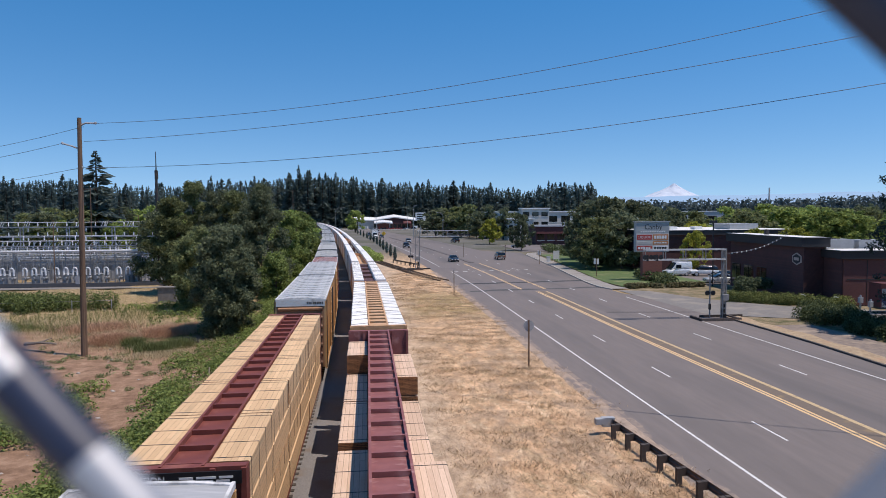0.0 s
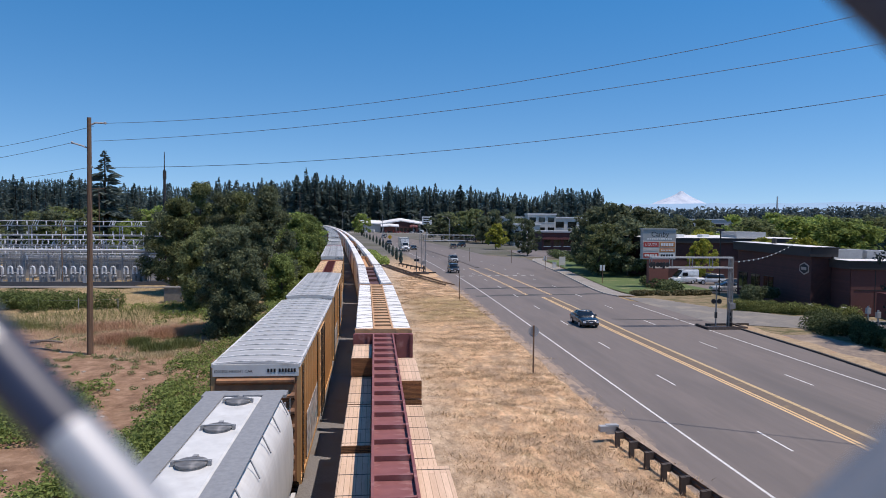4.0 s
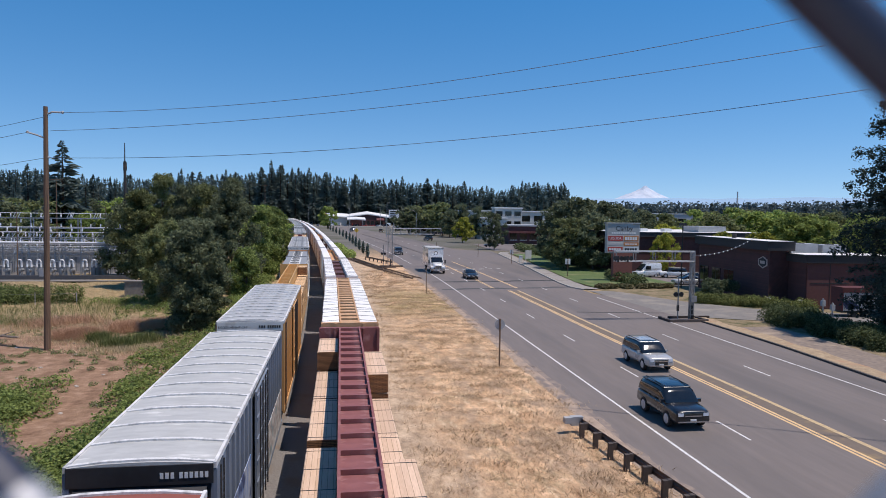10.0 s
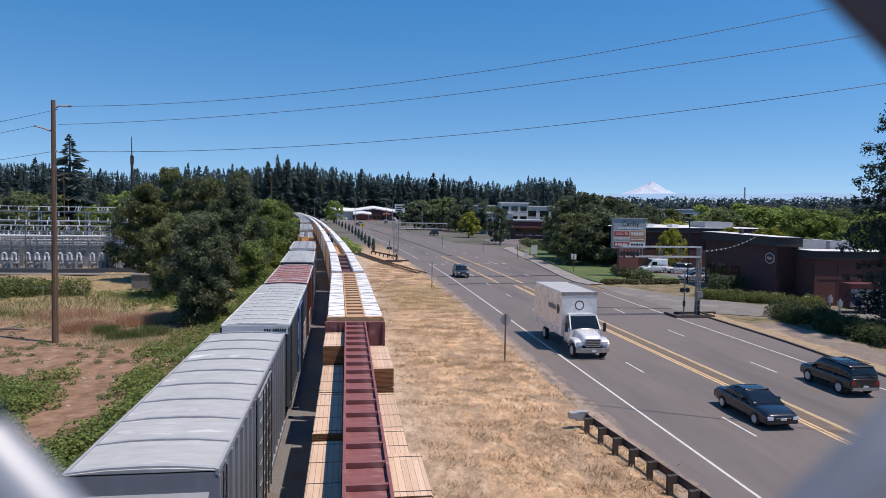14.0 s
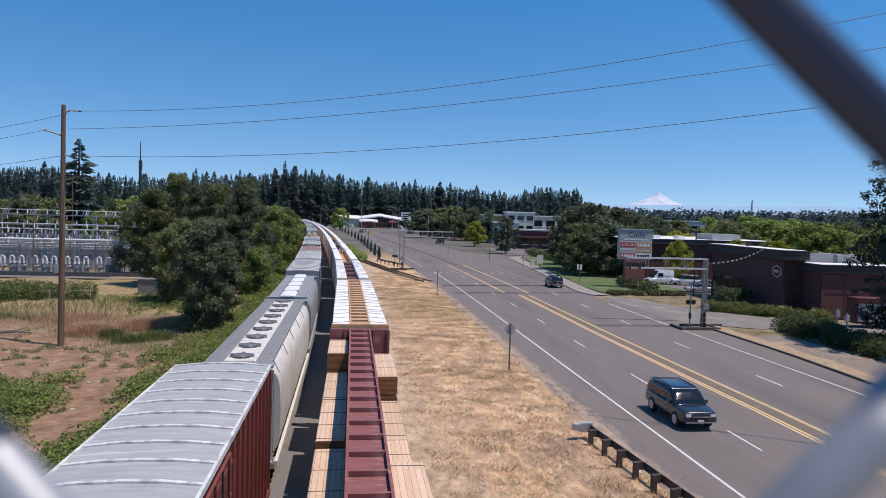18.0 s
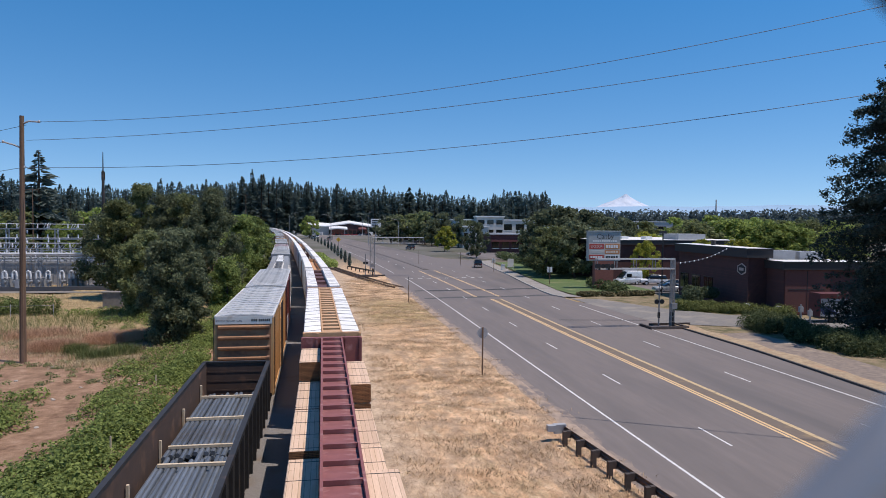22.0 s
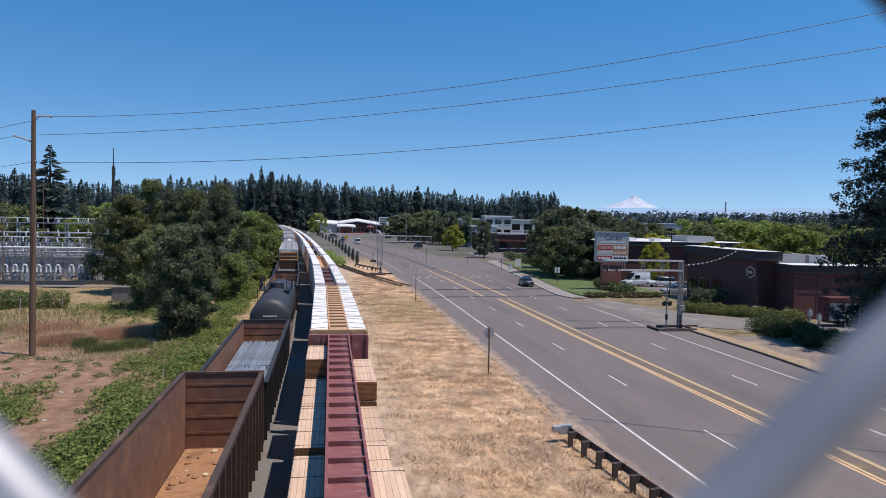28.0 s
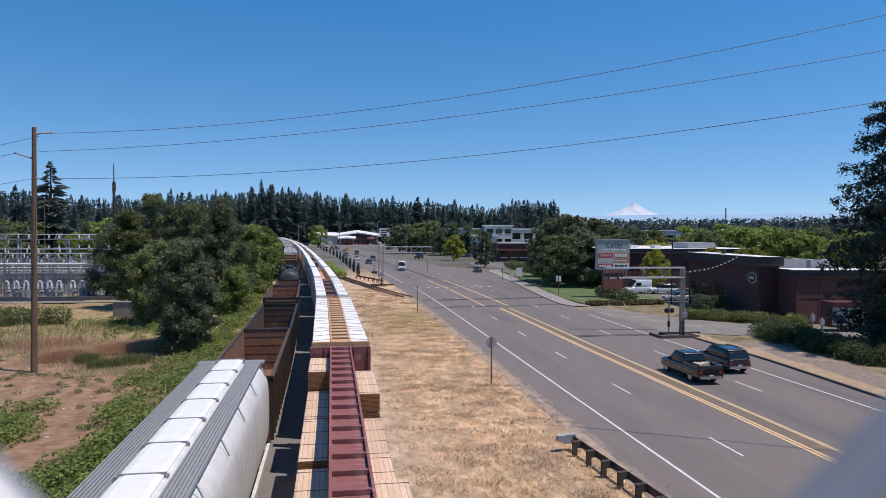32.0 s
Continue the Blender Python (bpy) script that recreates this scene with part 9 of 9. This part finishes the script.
def box_truck(label, size=1.0):
    v = thing("box_truck", label, "truck", "road vehicles")
    white = paint("truck_white", (0.76, 0.76, 0.75))
    part("chassis", Geo().box(-0.5, 0.5, -5.2, 4.3, 0.6, 0.92).box(-1.0, 1.0, -5.2, 1.4, 0.9, 1.05), BLACK_PAINT, v)
    part("cargo_box", Geo().box(-1.27, 1.27, -5.4, 1.6, 1.05, 4.1), white, v)
    for y in (1.5, -5.43):
        part("box_trim", Geo().box(-1.3, 1.3, y, y + 0.13, 3.92, 4.14), CHROME, v)
    part("box_roof", Geo().box(-1.25, 1.25, -5.35, 1.5, 4.1, 4.13), ROOF_PALE, v)
    part("cab", shell([(1.66, 0.72, 1.78, 1.12, 1.08), (2.2, 0.70, 1.78, 1.12, 1.08), (2.9, 0.72, 1.76, 1.10, 1.05)]), white, v)
    part("hood", shell([(2.85, 0.92, 1.80, 0.84, 0.76), (3.5, 0.90, 1.72, 0.80, 0.68), (4.2, 0.88, 1.56, 0.74, 0.60), (4.42, 0.92, 1.36, 0.66, 0.54)]), white, v, smooth=True)
    part("glasshouse", shell([(1.7, 1.74, 2.56, 1.05, 0.97), (2.3, 1.74, 2.62, 1.06, 0.97), (2.9, 1.74, 1.80, 1.03, 0.97)]), GLASS_DARK, v)
    part("cab_roof", shell([(1.66, 2.55, 2.72, 0.99, 0.9), (2.35, 2.58, 2.70, 0.98, 0.88)]), white, v)
    for s in (-1, 1):
        part("pillar", Geo().loft([[(s * 1.05 - 0.05, 2.86, 1.76), (s * 1.05 + 0.03, 2.86, 1.76), (s * 1.05 + 0.03, 2.96, 1.76), (s * 1.05 - 0.05, 2.96, 1.76)], [(s * 0.96 - 0.05, 2.26, 2.62), (s * 0.96 + 0.03, 2.26, 2.62), (s * 0.96 + 0.03, 2.36, 2.62), (s * 0.96 - 0.05, 2.36, 2.62)]]), white, v)
        part("door_post", Geo().box(s * 1.05 - 0.03, s * 1.05 + 0.03, 1.68, 1.84, 1.74, 2.6), white, v)
        x0, x1 = sorted((s * 0.70, s * 1.17))
        part("fender", Geo().loft([[(x0, y, z - 0.16), (x1, y, z - 0.16), (x1, y, z - 0.03), (x1 - 0.06 * s, y, z + 0.02), (x0, y, z + 0.08)] for y, z in ((2.88, 0.82), (3.02, 1.12), (3.25, 1.25), (3.85, 1.25), (4.15, 1.14), (4.36, 0.94))]), white, v)
        part("headlight", Geo().box(s * 0.88 - 0.17, s * 0.88 + 0.17, 4.22, 4.42, 0.96, 1.16), HEADLAMP, v)
        part("step", Geo().box(s * 1.0 - 0.14, s * 1.0 + 0.14, 1.75, 2.75, 0.50, 0.58), CHROME, v)
        part("mirror", Geo().box(s * 1.35 - 0.1, s * 1.35 + 0.1, 2.9, 3.0, 1.6, 2.2), BLACK_PAINT, v)
        part("side_lettering", Geo().box(min(s * 1.272, s * 1.28), max(s * 1.272, s * 1.28), -1.6, 0.2, 2.7, 3.05), material("faded_lettering", (0.12, 0.12, 0.12), (0.2, 0.2, 0.2), 3, 0.6), v)
        g = Geo().loft([[(s * (1.272 + d), 0.75 + 0.35 * math.cos(6.283 * k / 20), 2.85 + 0.35 * math.sin(6.283 * k / 20)) for k in range(20)] for d in (0, 0.008)])
        part("round_mark", g, INK, v)
    part("round_mark", Geo().loft([[(0.34 * math.cos(6.283 * k / 20), 1.605 + d, 3.22 + 0.34 * math.sin(6.283 * k / 20)) for k in range(20)] for d in (0, 0.006)]), INK, v)
    part("round_mark", Geo().loft([[(0.26 * math.cos(6.283 * k / 20), 1.612 + d, 3.22 + 0.26 * math.sin(6.283 * k / 20)) for k in range(20)] for d in (0, 0.006)]), WHITE_PAINT, v)
    part("bumper", Geo().loft([[(x, y - 0.12, 0.46), (x, y, 0.48), (x, y, 0.76), (x, y - 0.12, 0.80)] for x, y in ((-1.14, 4.48), (-0.7, 4.66), (0.7, 4.66), (1.14, 4.48))]), CHROME, v)
    gr = part("grille", Geo().box(-0.52, 0.52, 4.38, 4.47, 0.86, 1.36), CHROME, v)
    for k in range(4):
        part("grille_slot", Geo().box(-0.46, 0.46, 4.47, 4.476, 0.93 + 0.11 * k, 0.98 + 0.11 * k), BLACK_PAINT, gr)
    part("plate", Geo().box(-0.16, 0.16, 4.66, 4.68, 0.54, 0.68), WHITE_PAINT, v)
    for s in (-1, 1):
        for y in (3.58, -2.9):
            wh = part("wheel", tyre_mesh(0.48, 0.28), None, v, at=pose(s * 1.02, y, 0.48, 0, 0, 0 if s > 0 else 180))
            part("rim", rim_mesh(0.48, 0.28), None, wh)
    for c in v.children:
        c.matrix_basis = Matrix.Scale(size, 4) @ c.matrix_basis
    return v


BLACK_CAR = paint("black_car_paint", (0.012, 0.012, 0.014))
NAVY_CAR = paint("dark_blue_car_paint", (0.010, 0.013, 0.021))
SLATE_CAR = paint("slate_car_paint", (0.026, 0.031, 0.04))
SILVER_CAR = paint("silver_car_paint", (0.46, 0.46, 0.45))
GREY_CAR = paint("grey_car_paint", (0.13, 0.13, 0.135))
WHITE_CAR = paint("white_car_paint", (0.72, 0.72, 0.71))
TAN_CAR = paint("tan_car_paint", (0.16, 0.12, 0.085))
RED_CAR = paint("red_car_paint", (0.30, 0.03, 0.025))

DRIVES = []


def drive(v, keys, towards=True, off=None):
    """keys: rows of seconds, x, metres ahead. The path goes on at its last speed to the clip's ends."""
    ts, xs_, ys_ = [k[0] for k in keys], [k[1] for k in keys], [k[2] for k in keys]
    DRIVES.append((v, ts, xs_, [y + (1.2 if towards else 0.0) for y in ys_], towards))


# towards the camera
drive(road_car("sedan", "dark brown sedan on the road", NAVY_CAR), [(0, 19.4, 153.6), (1, 20.7, 133), (2, 21.1, 110.2), (3, 21.4, 88.1), (5.5, 21.2, 33.2), (5.7, 21.1, 28.7), (5.9, 21.1, 24.3), (6.1, 21.1, 19.9)])
drive(road_car("suv", "black station van on the road", BLACK_CAR, 4.5), [(0, 12.4, 222), (3, 15.0, 152), (5.5, 17.0, 107.5), (6.5, 17.4, 91.5), (7.5, 17.4, 73.5), (8.5, 17.4, 57.5), (9.5, 17.3, 40.5), (10.5, 17.2, 23.5)])
drive(road_car("suv", "silver sport utility car on the road", SILVER_CAR, 4.7), [(0, 15.5, 262), (3, 18.4, 186), (5.5, 21.4, 139), (6.5, 21.6, 116), (7.5, 21.7, 96), (8.5, 21.8, 75.5), (9.5, 21.7, 54.7), (10.5, 21.4, 33.6), (10.8, 21.3, 27.2), (11.0, 21.2, 22.9)])
drive(box_truck("white box truck with chrome bumper on the road", 1.07), [(0, 3.0, 315), (3, 8.3, 248), (5.5, 12.6, 196), (7, 14.4, 176), (8, 15.6, 159), (9, 16.4, 141), (10, 16.9, 121.5), (11, 17.1, 101.5), (12, 17.4, 83.2), (13, 17.4, 66.3), (14, 17.4, 49.5), (14.5, 17.3, 41.3)])
drive(road_car("sedan", "dark slate sedan on the road", NAVY_CAR, 4.9), [(0, 6.5, 330), (3, 11.5, 262), (5.5, 17.3, 203), (6.5, 18.2, 183), (7.5, 19.5, 166), (8.5, 20.3, 142), (9.5, 21.0, 120), (10.5, 21.3, 97.5), (11.5, 21.8, 78.5), (12.5, 21.6, 58.5), (13.5, 21.3, 40.3), (14, 21.1, 31.3)])
drive(road_car("suv", "dark blue sport utility car on the road", SLATE_CAR, 4.7), [(0, 1.0, 360), (6, 8.8, 243), (7, 10.6, 223), (9, 13.6, 192), (10, 14.6, 172), (11, 15.6, 156), (12, 16.6, 139), (13, 17.2, 120.5), (14, 17.6, 103), (14.5, 17.7, 94), (16.5, 18.2, 61.5), (17, 18.1, 51.9), (17.5, 17.9, 42.5), (18, 17.8, 33.3), (18.5, 17.7, 24.8)])
drive(road_car("van", "white high-roofed delivery van on the road", WHITE_CAR, 5.9), [(0, -60, 900), (24, 2.0, 400), (27.5, 10.4, 307), (28.5, 12.8, 284), (29.5, 15.0, 258), (30.5, 16.8, 230), (31.5, 18.4, 199), (32, 19.0, 184)])
drive(road_car("sedan", "dark sedan in distant traffic", BLACK_CAR), [(0, -60, 900), (24, 0.0, 385), (28, 5.4, 318), (30, 9.0, 265), (31, 10.6, 242), (32, 12.6, 221)])
drive(road_car("suv", "grey car in distant traffic", GREY_CAR), [(0, -60, 920), (24, -3, 425), (28, 6.6, 350), (30, 11.2, 295), (31, 13.2, 268), (32, 15.6, 246)])
drive(road_car("sedan", "white sedan in distant traffic", WHITE_CAR), [(0, -60, 960), (24, -5, 430), (28, 2.4, 345), (30, 6.6, 303), (31, 8.2, 281), (32, 9.8, 250)])
drive(road_car("suv", "black car in distant traffic", BLACK_CAR), [(0, -60, 980), (24, -8, 480), (28, 0.6, 405), (30, 6.4, 358), (31, 9.0, 335), (32, 12.4, 311)])
drive(road_car("sedan", "grey sedan in distant traffic", GREY_CAR), [(0, -60, 1000), (24, -16, 530), (28, -5.8, 455), (30, 1.0, 392), (31, 4.4, 366), (32, 7.4, 343)])
drive(road_car("van", "white van in distant traffic", WHITE_CAR, 5.6), [(0, -62, 1030), (24, -20, 540), (28, -12.5, 480), (30, -7.0, 440), (31, -4.2, 408), (32, -2.0, 375)])
drive(road_car("suv", "silver car in distant traffic", SILVER_CAR), [(0, 6.0, 420), (14, 8.0, 400), (32, 0.5, 425)])
drive(road_car("pickup", "grey pickup waiting in distant traffic", GREY_CAR, 5.6), [(0, 4.6, 385), (12, 6.4, 372), (20, 4, 384), (32, 2.0, 395)])
for lab, col, kind, keys in (("dark car queueing far down the road", BLACK_CAR, "suv", [(0, -26, 600), (22, -24, 585), (25, -21, 525), (32, -18, 515)]), ("grey car queueing far down the road", GREY_CAR, "sedan", [(0, -22, 560), (22, -10.4, 455), (25, -7, 420), (28, 0, 380), (32, 8, 290)]), ("white car queueing far down the road", WHITE_CAR, "suv", [(0, -31, 620), (22, -28, 605), (32, -23, 545)]), ("dark car queueing far down the road", NAVY_CAR, "sedan", [(0, -24, 540), (20, -20, 520), (32, -17, 500)])):
    drive(road_car(kind, lab, col), keys)
# away from the camera
drive(road_car("suv", "dark brown sport utility car driving away", TAN_CAR, 4.7), [(0, 31.4, 161), (1, 31.2, 184), (2, 30.9, 206), (3, 30.0, 228), (5.5, 27.5, 284), (10, 20, 370)], False)
drive(road_car("suv", "black sport utility car turning off", BLACK_CAR, 4.7), [(11.5, 29.3, -6), (14, 29.8, 37.5), (14.5, 30.2, 46), (16.5, 31.2, 80.5), (17.5, 31.6, 97), (18.5, 31.9, 112), (19.5, 33.0, 129), (20.5, 34.6, 144.5), (21.5, 35.6, 154), (22.5, 37.5, 163), (24, 41, 176), (25, 47, 189), (27, 62, 199), (32, 105, 208)], False)
drive(road_car("sedan", "dark slate sedan driving away", SLATE_CAR), [(21, 30.6, -6), (23.5, 31.0, 36.5), (24, 31.0, 45), (24.5, 31.0, 53.2), (25, 31.1, 62), (25.5, 31.3, 70.5), (27.5, 32.2, 102), (28.5, 33.4, 121), (29.5, 34.8, 138), (30.5, 36.2, 153), (31.5, 37.6, 168), (32, 38.4, 176)], False)
drive(road_car("pickup", "black pickup truck with loaded bed driving away", BLACK_CAR, 5.7), [(29, 25.8, -16), (31.3, 26.0, 31.5), (31.5, 26.0, 36.0), (32, 26.2, 46.5)], False)
drive(road_car("suv", "dark blue sport utility car driving away", NAVY_CAR, 4.6), [(29, 29.8, -15), (31.3, 30.0, 33.5), (31.5, 30.1, 38.3), (32, 30.4, 49.0)], False)
# parked
for (kind, c, x, y, a, lab) in (("van", WHITE_CAR, 52.6, 111.5, 95, "white van parked behind shrubs"), ("suv", WHITE_CAR, 56.8, 110.5, 80, "white car parked beside the shop"), ("sedan", SILVER_CAR, 53.5, 99, 85, "silver car parked beside the shop"), ("sedan", GREY_CAR, 57, 104, 95, "grey car parked beside the shop"),
                                ("suv", GREY_CAR, 6, 522, 20, "grey car parked at the fuel station"), ("sedan", RED_CAR, 24, 528, 70, "red car parked at the fuel station"), ("suv", BLACK_CAR, 34, 520, 80, "black car parked at the fuel station"), ("van", WHITE_CAR, -2, 532, 60, "white van parked by the store"), ("sedan", WHITE_CAR, -8, 536, 80, "white car parked by the store"), ("suv", SILVER_CAR, 40, 500, 90, "silver car parked near the sign"), ("suv", WHITE_CAR, -14, 540, 40, "white car parked by the store"), ("sedan", BLACK_CAR, 12, 530, 70, "black car parked by the store"), ("suv", NAVY_CAR, 30, 530, 100, "dark blue car parked by the store"), ("pickup", RED_CAR, 18, 524, 90, "red pickup parked at the fuel station"), ("sedan", SILVER_CAR, 28, 516, 30, "silver car parked at the fuel station"), ("van", WHITE_CAR, 36, 530, 90, "white van parked near the sign"), ("sedan", NAVY_CAR, 48, 215, 90, "dark car on the side street"), ("suv", BLACK_CAR, 33.5, 262, 20, "dark car near the side lawn")):
    v = road_car(kind, lab, c)
    v.matrix_world = pose(x, y, 0.03, 0, 0, a)
    tagged(v, group="parked cars")

# ================================================================ the overpass and its fence
deck = Geo().box(-70, 70, -13, 0.35, 7.7, 9.0)
deck.box(-70, 70, -0.02, 0.33, 9.0, 9.55)
solid("overpass_deck", deck, CONCRETE, "concrete overpass deck above the railway", "bridge", kind="structure")
for x in (-26, -11.5, 8.5, 40):
    solid("overpass_pier", Geo().box(x - 0.6, x + 0.6, -9, -3, -0.3, 7.7), CONCRETE, "concrete pier under the overpass", "bridge", kind="structure")
PITCH, SLACK, HOOK = 0.048, 1.3, 0.20 * 0.048
fence = thing("chain_link_fence", "galvanised chain-link fence on the overpass, shadow painted on its wires", "fence", at=pose(0.0040, 0.0454, 10.5498, -4, 0, -8))
FENCE_WIRE = material("fence_wire", (0.42, 0.425, 0.44), (0.33, 0.335, 0.35), 60, 0.45, 0.0, 0.35, stain=(0.27, 0.275, 0.29), stain_scale=24, stain_at=0.52)
# Dark blue colour paints the shadow that lies on parts of the bare wire.
WIRE_SHADE = material("painted_wire_shade", (0.020, 0.026, 0.055), (0.012, 0.016, 0.034), 60, 0.42, 0.0, 0.0, stain=(0.05, 0.06, 0.10), stain_scale=30, stain_at=0.56)


def picket(in_shade):
    """One zigzag wire with rounded bends that hook into its neighbours, shadow painted on some stretches."""
    g = Geo()
    corners = []
    for i in range(-8, 9):
        x, z = i * (1 - SLACK) * PITCH, i * (1 + SLACK) * PITCH
        corners += [(Vector((x, -0.002, z))), Vector((x - SLACK * PITCH, 0.002, z + SLACK * PITCH))]
    pts = [tuple(corners[0])]
    for a, v, b in zip(corners, corners[1:], corners[2:]):
        p, q = v + (a - v).normalized() * 0.26 * PITCH, v + (b - v).normalized() * 0.26 * PITCH
        last = Vector(pts[-1])
        pts += [tuple(last.lerp(p, k / 24)) for k in range(1, 24)]
        for k in range(7):
            t = k / 6
            w = p * (1 - t) ** 2 + v * 2 * t * (1 - t) + q * t * t
            pts.append((w.x, v.y * (1 - (2 * t - 1) ** 2) * 1.3, w.z))
    g.tube(pts, 0.0020, 12)
    for i, f in enumerate(g.f):
        x, z = sum(g.v[k][0] for k in f) / len(f) / PITCH, sum(g.v[k][2] for k in f) / len(f) / PITCH
        n = round((x + z) / 2)
        along, off = x - n * (1 - SLACK), abs(x + z - 2 * n)
        # faces that take the painted shadow colour
        if off < 0.16 and (in_shade or -0.80 < along < -0.68):
            g.m[i] = 1
    return g.mesh("wire", [FENCE_WIRE, WIRE_SHADE], True)


pk_me = [picket(False), picket(True)]
for i in range(-9, 10):
    m = round(i / (1 + SLACK))
    part("wire", pk_me[i % 2], None, fence, at=pose(i * (PITCH - HOOK) - m * (1 - SLACK) * PITCH, 0, i * PITCH - m * (1 + SLACK) * PITCH))
part("tie_wire", Geo().tube([(-0.6, 0, -0.9), (0.6, 0, -0.9)], 0.002, 6), GALV, fence)
part("bottom_post", Geo().box(-0.03, 0.03, 0.004, 0.06, -1.6, -0.5), GALV, fence)


# ================================================================ what moves
def motions():
    for car, s in TRAIN:
        rows = []
        for t in range(33):
            x, y, h = track(s + 13.0 * t, -4.65)
            rows.append((t, pose(x, y, 0, 0, 0, -math.degrees(h))))
        walk(car, rows)
    for v, ts, xs_, ys_, towards in DRIVES:
        rows = []

        def place(t):
            if t <= ts[0]:
                a, b = 0, 1
            elif t >= ts[-1]:
                a, b = len(ts) - 2, len(ts) - 1
            else:
                return float(np.interp(t, ts, xs_)), float(np.interp(t, ts, ys_))
            k = (t - ts[a]) / (ts[b] - ts[a])
            return xs_[a] + k * (xs_[b] - xs_[a]) * (0.15 if t > ts[-1] else 1), ys_[a] + k * (ys_[b] - ys_[a])
        for i in range(65):
            t = i / 2
            x, y = [(p + 2 * q + r) / 4 for p, q, r in zip(place(t - 0.3), place(t), place(t + 0.3))]
            xa, ya = place(t - 0.7)
            xb, yb = place(t + 0.7)
            h = math.atan2(-(xb - xa), yb - ya) if abs(yb - ya) + abs(xb - xa) > 0.3 else (math.pi if towards else 0)
            rows.append((t, pose(x, y, 0.028, 0, 0, math.degrees(h))))
        walk(v, rows)


motions()
